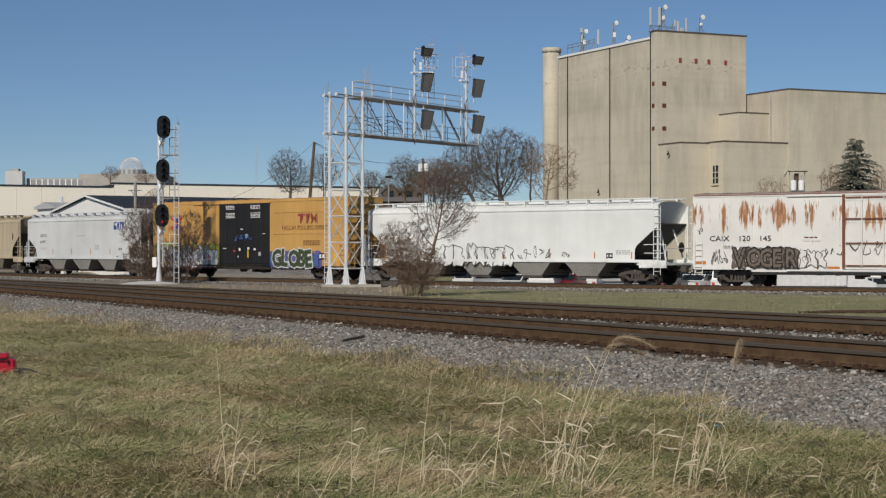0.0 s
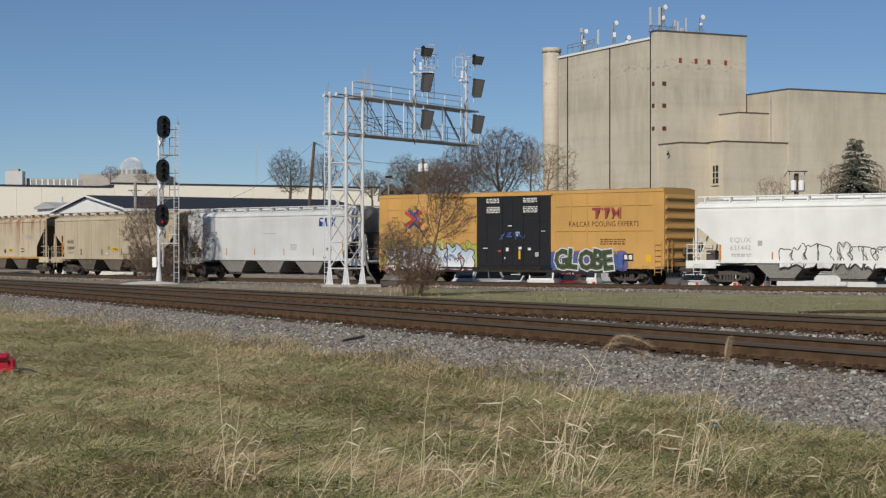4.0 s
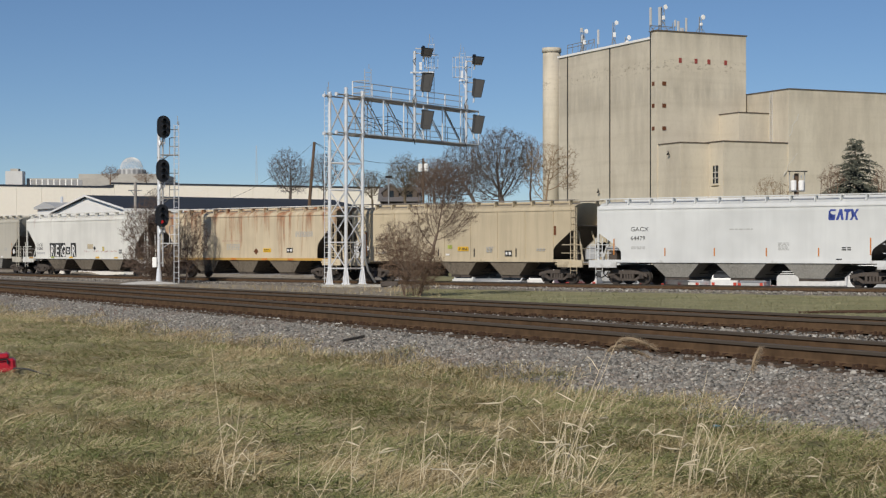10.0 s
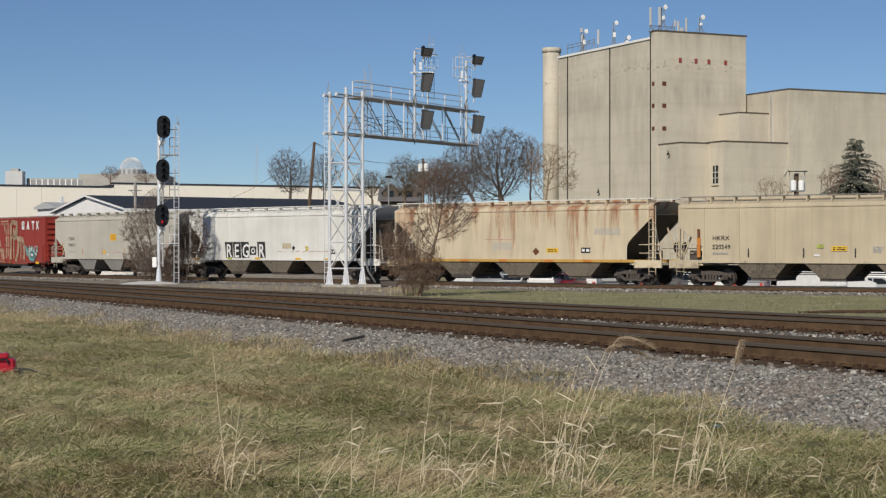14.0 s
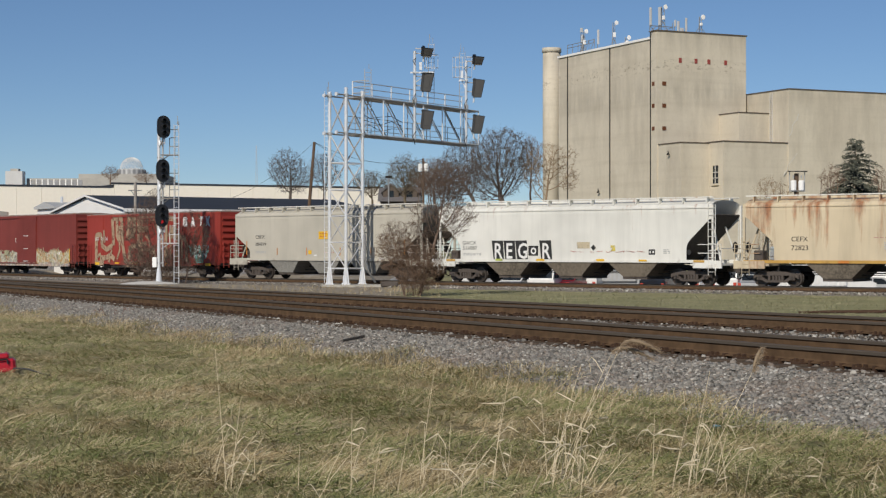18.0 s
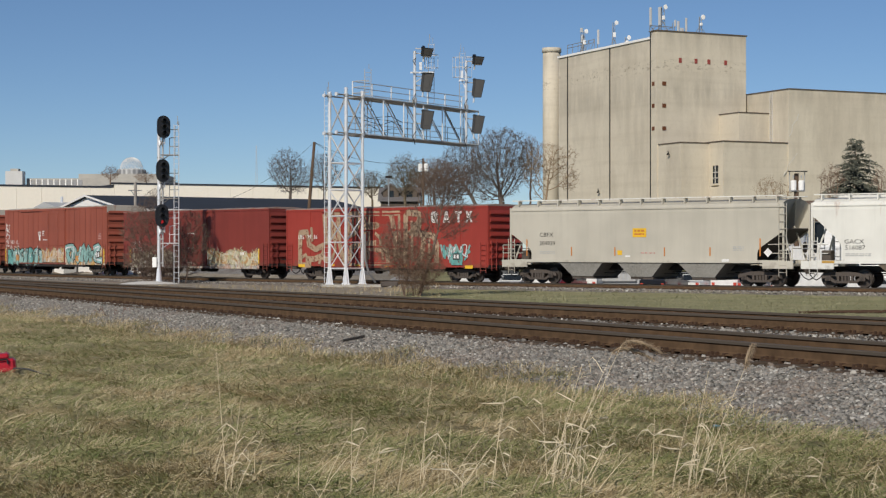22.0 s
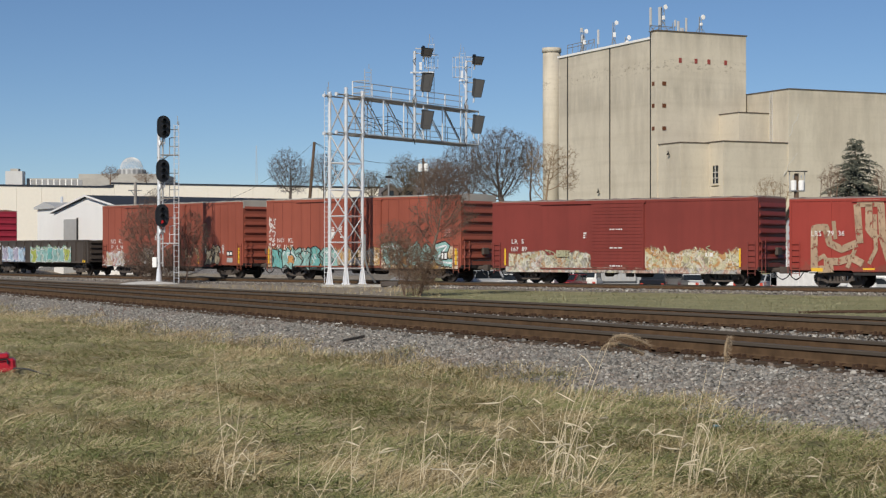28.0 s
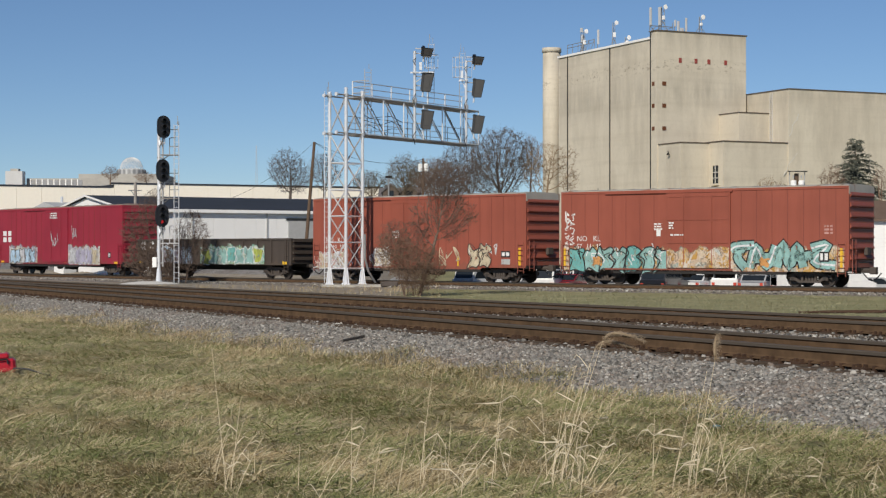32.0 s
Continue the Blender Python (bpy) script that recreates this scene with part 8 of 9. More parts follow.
decal_bars(cbfx, -0.28, 2.66, 0.6, 1, 0.1, DECAL_ORANGE, Y0 - 0.004)
reflectors(cbfx, (-4.29, -1.5, 1.56, 4.27), Y0 - 0.01, DECAL_ORANGE, 1.55, 0.46)
reflectors(cbfx, (-7.26, 7.14), Y0 - 0.02, DECAL_ORANGE, 1.55, 0.9)
decal_box(cbfx, -1.35, -1.05, 1.6, 1.85, DECAL_YELLOW, Y0, "sticker")
decal_box(cbfx, -0.85, -0.55, 1.5, 1.58, DECAL_WHITE, Y0, "sticker")
decal_box(cbfx, 4.97, 5.38, 1.26, 1.4, DECAL_WHITE, Y0 - 0.04, "sticker")
decal_bars(cbfx, 0.1, 1.68, 0.9, 1, 0.06, SPRAY["pink"], Y0)
decal_bars(cbfx, 5.6, 2.0, 0.6, 3, 0.05, DECAL_GREY, Y0)
bm = bmesh.new()
flat_poly(bm, [(7.58, 1.5), (7.82, 1.74), (7.58, 1.98), (7.34, 1.74)], Y0 - 0.03)
part("hazard_diamond", bm, DECAL_WHITE, cbfx, "pale hazard diamond")

# red boxcar with tall tan graffiti
for k, (x, pts) in enumerate(zip((4.05, 4.98, 5.93, 6.72), ([(0.12, 0), (0.52, 0), (0.52, 0.36), (0.28, 0.36), (0.28, 0.25), (0.38, 0.25), (0.38, 0.13), (0.17, 0.13), (0.14, 0.2), (0.14, 0.46), (0.17, 0.53), (0.36, 0.53), (0.36, 0.44), (0.52, 0.44), (0.52, 0.56), (0.42, 0.66), (0.12, 0.66), (0, 0.56), (0, 0.1)], [(0, 0), (0.16, 0), (0.26, 0.2), (0.36, 0), (0.52, 0), (0.34, 0.66), (0.18, 0.66)],
                                                   [(0.17, 0), (0.33, 0), (0.34, 0.5), (0.5, 0.52), (0.5, 0.66), (0, 0.66), (0, 0.52), (0.16, 0.5)], [(0, 0), (0.15, 0), (0.26, 0.22), (0.38, 0), (0.54, 0), (0.36, 0.34), (0.52, 0.66), (0.37, 0.66), (0.27, 0.46), (0.17, 0.66), (0.02, 0.66), (0.18, 0.34)]))):
    bm = bmesh.new()
    flat_poly(bm, [(x + p, 3.46 + q) for p, q in pts], YP - 0.006)
    bmesh.ops.triangulate(bm, faces=bm.faces)
    part("emblem_block", bm, DECAL_WHITE, red1, "white block emblem shape")
decal_text(red1, "LRS   79  36", -7.26, 2.56, 0.26, DECAL_WHITE, YP - 0.03, 0.95)


def tall_depth(x):
    """Paint lies on the side, and on the door where it crosses it."""
    return -1.612 if -1.6 < x < 2.1 else YP - 0.010


def tall_depth_under(x):
    return tall_depth(x) + 0.003


strokes(red1, [[(-7.1, 0.95), (-7.1, 2.95), (-6.5, 3.0), (-6.3, 2.2), (-5.7, 1.9), (-4.9, 2.2)], [(-4.9, 4.1), (-4.75, 2.2)], [(-4.9, 4.15), (-3.7, 4.15), (-3.6, 2.4), (-3.2, 1.1), (-2.9, 0.85)], [(-4.3, 4.1), (-4.3, 2.9), (-3.9, 2.4)],
               [(-2.9, 2.8), (-2.75, 4.1), (-2.0, 4.1), (-2.0, 3.4), (-2.3, 2.9), (-2.9, 2.75)], [(-2.7, 1.2), (-2.6, 2.0), (-1.9, 2.2), (-1.6, 2.1)], [(-0.1, 4.1), (-1.4, 4.1), (-1.45, 3.4), (-0.2, 3.35), (-1.4, 3.1), (-1.45, 2.2), (-0.4, 2.3)],
               [(0.1, 4.1), (1.6, 4.1)], [(0.8, 4.1), (1.15, 2.9), (1.15, 1.2)], [(-1.3, 1.1), (-1.2, 2.0), (0.5, 1.9), (0.6, 1.1)], [(2.05, 4.1), (2.0, 1.1)], [(2.05, 4.1), (3.1, 4.0), (3.1, 3.2), (2.3, 2.9), (4.2, 2.7), (4.5, 2.2), (4.5, 1.1)],
               [(3.5, 2.6), (3.3, 1.6), (2.9, 0.95)], [(-6.6, 1.3), (-5.8, 1.3), (-5.2, 1.5), (-4.6, 1.2)], [(-3.0, 0.85), (-2.2, 0.9)], [(-6.9, 0.9), (-6.1, 0.95)]], 0.36, SPRAY["tan"], tall_depth, label="broad tan sprayed letter stroke")
scrawl(red1, 4.7, 7.1, 1.15, 2.2, 6, SPRAY["aqua"], YP, 51, 0.10)
scrawl(red1, 5.0, 7.0, 1.2, 2.1, 5, SPRAY["teal"], YP - 0.006, 52, 0.12)
scrawl(red1, 5.2, 6.9, 1.3, 2.2, 4, SPRAY["white"], YP - 0.01, 53, 0.06)
decal_box(red1, 5.65, 6.5, 1.0, 1.72, SPRAY["teal"], YP - 0.03, "data_panel_patch", "turquoise repaint patch")
panel_box(red1, 5.8, 1.3, 0.5, 0.38, YP - 0.036)
for x in (-7.25, -4.6, -2.2, 0.3, 1.5, 6.7):
    decal_box(red1, x, x + 0.6, 0.80, 0.98, DECAL_YELLOW, YP - 0.02, "reflector", "yellow reflective strip")

strokes(red1, [[(-6.1, 3.3), (-6.0, 2.4)], [(-4.0, 3.6), (-3.95, 1.9), (-4.3, 1.2)], [(-2.4, 3.9), (-2.5, 3.1)], [(-1.0, 3.9), (-1.05, 1.3)], [(-0.5, 2.9), (-0.1, 2.6), (0.2, 1.3)], [(1.5, 3.9), (1.55, 1.4)], [(2.5, 3.6), (2.55, 1.2)],
               [(3.9, 2.5), (3.9, 1.2)], [(-7.2, 1.2), (-6.6, 1.6), (-6.3, 1.0)], [(-5.4, 1.0), (-5.0, 1.9)], [(-2.0, 1.0), (0.8, 1.05)], [(2.6, 3.2), (3.0, 3.6)]], 0.20, SPRAY["tan"], tall_depth_under, label="broad tan sprayed letter stroke")

# dark oxide-red boxcar
patchwork(red4, -8.0, -5.4, 0.78, 1.8, [SPRAY["white"], SPRAY["cream"], SPRAY["pink"]], Y0 - 0.034, 67, 90)
patchwork(red4, -3.4, -1.8, 0.78, 1.9, [SPRAY["white"], SPRAY["silver"], SPRAY["cream"]], Y0 - 0.034, 68, 60)
for car, top in ((red3, 4.9), (red4, 4.9), (crim, 4.95)):
    for i in range(7):
        for sgn in (-1, 1):
            x = sgn * (2.55 + 0.86 * i)
            if abs(x) < 8.1:
                part("side_seam", B(x - 0.012, x + 0.012, Y0 - 0.010, Y0 - 0.001, 0.9, top), SEAM, car)
for x0, x1, z0, z1, mat, lift in ((-7.2, -1.72, 0.78, 2.3, WASH_PALE, 0.034), (1.72, 7.3, 0.78, 2.4, WASH_OCHRE, 0.034), (-7.4, 7.4, 0.64, 0.94, WASH_SILL, 0.05)):
    decal_box(red2, x0, x1, z0, z1, mat, Y0 - lift, "graffiti_field", "faded layers of pale spray paint")
for i in range(9):
    x, z = (-5.9 + 0.55 * i) if i < 5 else (2.4 + 0.9 * (i - 5)), 1.0 + 0.2 * (i % 3)
    scrawl(red2, x, x + 0.7, z, z + 0.7, 1, SPRAY["cream"] if i % 2 else SPRAY["sage"], Y0 - 0.042, 200 + i, 0.05)
decal_text(red2, "LR  S", -6.98, 2.22, 0.25, DECAL_WHITE, Y0 - 0.08, 1.15)
decal_text(red2, "167  89", -7.05, 1.8, 0.25, DECAL_WHITE, Y0 - 0.08, 1.05)
decal_box(red2, -3.9, -3.1, 1.5, 1.85, SPRAY["sage"], Y0 - 0.14, "patch", "dull painted-out patch")
panel_box(red2, 5.3, 1.45, 0.55, 0.36, Y0 - 0.03)
for x in (-7.5, 7.3):
    decal_box(red2, x, x + 0.1, 1.0, 1.95, DECAL_YELLOW, Y0 - 0.03, "reflector", "yellow reflective strip")
for z in (2.95, 1.95, 0.98):
    decal_bars(red2, -0.45, z, 0.8, 1, 0.06, DECAL_WHITE, YD)
decal_bars(red2, -2.2, 2.75, 0.2, 3, 0.07, DECAL_WHITE, Y0)

# high faded red boxcar with turquoise graffiti
decal_text(red3, "NO   KL", -7.38, 2.34, 0.3, DECAL_WHITE, Y0, 1.0)
decal_text(red3, "57   11   15", -7.38, 1.95, 0.25, DECAL_WHITE, Y0 - 0.004, 0.95)
scrawl(red3, -8.15, -7.5, 2.2, 4.0, 1, DECAL_WHITE, Y0, 70, 0.05)
for k in range(7):
    scrawl(red3, -8.15, -7.5, 2.1 + k * 0.27, 2.4 + k * 0.27, 2, DECAL_WHITE, Y0, 71 + k, 0.045)
decal_box(red3, -8.2, 8.15, 0.78, 2.6, WASH_WARM, Y0 - 0.004, "graffiti_field", "warm sprayed background cloud")
decal_box(red3, -1.72, 1.92, 0.94, 2.2, WASH_WARM, YD, "graffiti_field", "warm sprayed background cloud")
graffiti(red3, -7.8, -1.6, 0.74, 2.05, 7, [SPRAY["aqua"], SPRAY["teal"], SPRAY["aqua"]], SPRAY["black"], None, Y0 - 0.012, 81, 0.07, True, "turquoise bubble letter")
LETTERS = [[(1.95, 1.85), (2.3, 2.05), (3.3, 2.1)], [(2.7, 2.05), (2.35, 1.5), (2.8, 0.95)], [(3.05, 0.95), (3.4, 2.0), (3.98, 1.05), (4.5, 2.08)], [(4.55, 1.0), (4.9, 2.16), (5.25, 1.05), (5.65, 2.05), (6.0, 1.0)],
           [(6.4, 1.95), (7.3, 2.1), (6.55, 1.3), (7.7, 1.1)], [(5.5, 1.5), (6.5, 1.6)], [(3.2, 1.4), (4.2, 1.5)]]
for w, mat, dy in ((0.60, SPRAY["black"], 0.012), (0.44, SPRAY["aqua"], 0.018), (0.10, SPRAY["white"], 0.023)):
    strokes(red3, [smooth_loop(p, 4, False) for p in (LETTERS if w > 0.2 else LETTERS[:5:2])], w, mat, Y0 - dy, "graffiti_letter", "broad turquoise letter with a black outline")
for x in (-6.3, 3.6):
    graffiti(red3, x, x + 0.5, 1.0, 1.5, 1, [SPRAY["orange"]], None, None, Y0 - 0.03, int(100 + x * 10), 0.05, False, "orange sprayed fleck")
decal_bars(red3, -2.55, 3.2, 0.5, 3, 0.08, DECAL_WHITE, Y0)
decal_bars(red3, -1.6, 3.25, 0.3, 3, 0.08, DECAL_WHITE, YD)
decal_bars(red3, -1.5, 2.62, 0.8, 1, 0.08, DECAL_WHITE, YD)
decal_box(red3, -2.4, -2.15, 2.6, 2.95, DECAL_WHITE, Y0, "sticker")
panel_box(red3, 6.85, 1.28, 0.52, 0.5, Y0 - 0.04)
decal_bars(red3, 7.1, 3.0, 0.45, 3, 0.1, SPRAY["pink"], Y0)
for x in (-8.2, 7.95):
    decal_box(red3, x, x + 0.14, 1.0, 1.95, DECAL_YELLOW, Y0 - 0.045, "reflector", "yellow reflective strip")

# its neighbour with white graffiti
decal_text(red4, "NO   KL", -7.38, 2.34, 0.3, DECAL_WHITE, Y0, 1.0)
decal_text(red4, "57   10   98", -7.38, 1.95, 0.25, DECAL_WHITE, Y0, 0.95)
graffiti(red4, -7.9, -5.6, 0.78, 1.7, 3, [SPRAY["cream"], SPRAY["silver"]], SPRAY["white"], None, Y0, 91, 0.05, True, "pale sprayed letter")
graffiti(red4, -3.2, -1.9, 0.8, 1.9, 2, [SPRAY["silver"], SPRAY["cream"]], SPRAY["white"], None, Y0, 92, 0.05, True, "pale sprayed letter")
scrawl(red4, 1.0, 3.6, 0.9, 2.1, 5, SPRAY["cream"], Y0, 93, 0.06)
graffiti(red4, 4.3, 5.9, 0.85, 2.1, 2, [SPRAY["cream"], SPRAY["charcoal"]], SPRAY["charcoal"], None, Y0 - 0.01, 94, 0.06, True, "cream and dark sprayed letter")
scrawl(red4, 5.4, 6.5, 1.6, 2.25, 3, SPRAY["white"], Y0, 95, 0.06)
panel_box(red4, 6.7, 1.45, 0.65, 0.36, Y0)
decal_box(red4, 6.72, 7.35, 1.05, 1.35, DECAL_GREY, Y0, "notice")
decal_box(red4, 7.95, 8.12, 0.95, 2.0, DECAL_YELLOW, Y0, "reflector", "yellow reflective strip")
decal_box(red4, 3.4, 3.52, 0.95, 1.5, DECAL_YELLOW, Y0, "reflector", "yellow reflective strip")
decal_bars(red4, -1.6, 2.9, 0.5, 3, 0.1, DECAL_WHITE, YD)

# gondola
YG = Y0 - 0.09
decal_box(gon, -6.1, -1.9, 0.95, 2.5, WASH_BLUE, YG, "graffiti_field", "blue and white sprayed lettering run together")
decal_box(gon, -1.0, 5.9, 0.95, 2.5, WASH_LIME, YG, "graffiti_field", "lime and turquoise sprayed lettering run together")
graffiti(gon, -5.9, -2.2, 1.0, 2.05, 4, [SPRAY["paleblue"], SPRAY["lavender"]], SPRAY["white"], None, YG - 0.01, 111, 0.05, False, "pale blue bubble letter")
graffiti(gon, -0.8, 5.7, 1.0, 2.0, 7, [SPRAY["lime"], SPRAY["aqua"], SPRAY["teal"], SPRAY["aqua"]], SPRAY["white"], None, YG - 0.01, 113, 0.045, False, "lime and turquoise bubble letter")
for x in (-8.3, 7.75):
    decal_box(gon, x, x + 0.45, 0.95, 1.15, DECAL_YELLOW, YG, "reflector", "yellow reflective strip")
for x in (-6.9, -7.9):
    decal_bars(gon, x, 2.25, 0.5, 2, 0.2, DECAL_WHITE, YG)

# crimson boxcar
for x0, x1 in ((-8.1, -3.2), (1.6, 6.8)):
    decal_box(crim, x0, x1, 0.80, 2.6, WASH_SILVER, Y0, "graffiti_field", "silver sprayed lettering run together")
graffiti(crim, -7.8, -3.6, 0.85, 1.9, 5, [SPRAY["silver"], SPRAY["paleblue"]], SPRAY["charcoal"], None, Y0 - 0.012, 121, 0.05, False, "silver bubble letter")
graffiti(crim, 2.2, 6.4, 0.85, 2.0, 5, [SPRAY["silver"], SPRAY["lavender"], SPRAY["cream"]], SPRAY["silver"], None, Y0 - 0.012, 122, 0.04, False, "silver and lavender sprayed letter")
scrawl(crim, -0.8, 0.5, 2.2, 3.4, 4, SPRAY["silver"], YD, 123, 0.07)
scrawl(crim, 2.4, 3.2, 2.7, 3.7, 3, SPRAY["silver"], Y0, 124, 0.06)
decal_bars(crim, -0.9, 4.6, 1.2, 3, 0.1, DECAL_WHITE, YD)
for x in (-9.2, -8.3):
    for z in (3.0, 2.5):
        decal_box(crim, x, x + 0.6, z, z + 0.38, DECAL_WHITE, Y0, "notice", "white painted notice")
for x in (-9.6, 8.9, 1.2):
    decal_box(crim, x, x + 0.6, 0.88, 1.02, DECAL_YELLOW, Y0, "reflector", "yellow reflective strip")
panel_box(crim, 8.0, 1.3, 0.4, 0.4, Y0)


# ---- ballast stones and grass ----
def scatter_mesh(name, verts, faces_per, count, loop_verts, mat):
    """A mesh of many alike pieces from arrays: verts (n, 3), faces given as an index array (m, k)."""
    me = bpy.data.meshes.new(name)
    k = loop_verts.shape[1]
    me.vertices.add(len(verts))
    me.vertices.foreach_set("co", verts.astype(np.float32).ravel())
    me.loops.add(loop_verts.size)
    me.loops.foreach_set("vertex_index", loop_verts.astype(np.int32).ravel())
    me.polygons.add(len(loop_verts))
    me.polygons.foreach_set("loop_start", np.arange(0, loop_verts.size, k, dtype=np.int32))
    me.polygons.foreach_set("loop_total", np.full(len(loop_verts), k, dtype=np.int32))
    me.materials.append(mat)
    me.update(calc_edges=True)
    return me


def ground_many(xy):
    return np.array([ground_z(x, y) for x, y in xy.tolist()])


def stones(name, xy, size, mat, label, rng, sink=0.25, z=None):
    """Angular stones: jittered octahedra with a cut top, set into the bed."""
    n = len(xy)
    base = np.array([[1, 0, 0], [0.2, 0.9, 0.1], [-0.9, 0.3, 0], [-0.3, -0.95, -0.05], [0.5, 0.35, 0.75], [-0.45, 0.4, 0.7], [-0.35, -0.45, 0.75], [0.45, -0.4, 0.7], [0, 0, -0.7]])
    tri = np.array([[0, 1, 4], [1, 5, 4], [1, 2, 5], [2, 6, 5], [2, 3, 6], [3, 7, 6], [3, 0, 7], [0, 4, 7], [4, 5, 6], [4, 6, 7]])
    v = base[None] + rng.uniform(-0.22, 0.22, (n, 9, 3))
    s = size * rng.uniform(0.6, 1.35, (n, 1, 1)) * rng.uniform(0.75, 1.2, (n, 1, 3))
    v = v * s
    a = rng.uniform(0, 6.283, (n, 1))
    c, d = np.cos(a), np.sin(a)
    t = rng.uniform(-0.6, 0.6, (n, 1))
    ct, st = np.cos(t), np.sin(t)
    y2, z2 = v[:, :, 1] * ct - v[:, :, 2] * st, v[:, :, 1] * st + v[:, :, 2] * ct
    x = v[:, :, 0] * c - y2 * d
    y = v[:, :, 0] * d + y2 * c
    zz = z2 + (ground_many(xy) if z is None else z)[:, None] + size * (0.45 - sink) + rng.uniform(-0.3, 0.5, (n, 1)) * size
    out = np.stack([x + xy[:, :1], y + xy[:, 1:2], zz], axis=2).reshape(-1, 3)
    f = (tri[None] + (np.arange(n) * 9)[:, None, None]).reshape(-1, 3)
    ob = new(name, scatter_mesh(name, out, 10, n, f, mat))
    return tagged(ob, label, "ballast", kind="stuff")


def stone_material():
    m = Mat("ballast_stone", 0.85, 0, 0.3)
    r = m.island()
    c = m.ramp(r, [(0.0, (0.085, 0.08, 0.07)), (0.3, (0.20, 0.19, 0.17)), (0.6, (0.31, 0.295, 0.265)), (0.82, (0.22, 0.18, 0.145)), (1.0, (0.55, 0.53, 0.48))])
    c = m.mix(m.math("MULTIPLY", m.mask(m.noise(0.7, 4), 0.5, 0.75), 0.45), c, (0.16, 0.10, 0.07))
    m.color(c)
    m.bump(m.noise(60, 3), 0.3, 0.005)
    return m.m


STONE = stone_material()
rng = np.random.default_rng(7)


def in_view(xy, z, pad=40):
    px = 784 + 3000 * xy[:, 0] / xy[:, 1]
    return (px > -pad) & (px < 1568 + pad)


def along_b(n, s_lo, s_hi, p_lo, p_hi, dense=1.0):
    """Places beside the near track, denser where the camera is near."""
    s = s_hi - (s_hi - s_lo) * rng.random(n) ** dense
    p = p_lo + (p_hi - p_lo) * rng.random(n)
    return np.stack([MU.x * s + MN.x * p, MU.y * s + MN.y * p], axis=1)


def shoulder():
    xy = along_b(300000, -56, 2, 9.0, 12.98, 1.9)
    p = xy @ np.array([MN.x, MN.y])
    s = xy @ np.array([MU.x, MU.y])
    edge = 10.65 - 1.15 * np.clip((s + 17) / 7, 0, 1) + 0.25 * np.sin(s * 1.7) + 0.15 * np.sin(s * 4.1 + 1)
    edge = edge + rng.normal(0, 0.12, len(p))
    keep = (p > edge) & in_view(xy, 0.4) & (xy[:, 1] > 9) & ((p < 12.55) | (rng.random(len(p)) < 0.5))
    xy = xy[keep][:96000]
    p = xy @ np.array([MN.x, MN.y])
    z = ground_many(xy) - 0.07 * np.clip((p - 12.5) / 0.2, 0, 1)
    stones("ballast_stones", xy, 0.027, STONE, "grey crushed-stone ballast beside the near track", rng, z=z)


def beds():
    top = MAIN_TOP - RAIL_H - 0.035
    a = along_b(42000, -60, 4, 12.6, 20.5, 1.6)
    keep = in_view(a, 0.5)
    a = a[keep]
    stones("ballast_stones", a, 0.034, STONE, "grey ballast between the main tracks", rng, z=np.full(len(a), top - 0.022))
    s = rng.uniform(-66, 30, 14000)
    off = np.abs(rng.normal(0, 1, len(s))) * 1.0
    pts = []
    for si, oi in zip(s.tolist(), off.tolist()):
        q, ang = rail_point(si, LANE - 1.35 - oi * 0.9)
        pts.append((q.x, q.y))
    b = np.array(pts)
    stones("ballast_stones", b, 0.062, STONE, "brownish ballast along the curving track", rng)


shoulder()
beds()


def blade_material(name, stops, dry):
    """Blades vary one by one, and over patches: green, straw and brown."""
    m = Mat(name, 0.75, 0, 0.25)
    c = m.ramp(m.island(), stops)
    straw = m.ramp(m.island(), [(0.0, (0.24, 0.18, 0.09)), (0.6, (0.46, 0.36, 0.20)), (1.0, (0.66, 0.56, 0.38))])
    c = m.mix(m.mask(m.noise(0.55, 6, 0.7), 0.50 - dry, 0.57 - dry), c, straw)
    c = m.mix(m.math("MULTIPLY", m.mask(m.noise(1.9, 4, 0.6, m.place((1, 1, 1), shift=(7, 3, 0))), 0.52, 0.62), 0.85 - 5.0 * dry), c, m.ramp(m.island(), [(0.0, (0.105, 0.14, 0.042)), (1.0, (0.26, 0.275, 0.11))]))
    c = m.mix(m.math("MULTIPLY", m.mask(m.noise(0.55, 4, 0.6, m.place((1, 1, 1), shift=(1, 9, 0))), 0.56, 0.70), 0.55), c, (0.30, 0.20, 0.115))
    m.color(c)
    return m.m


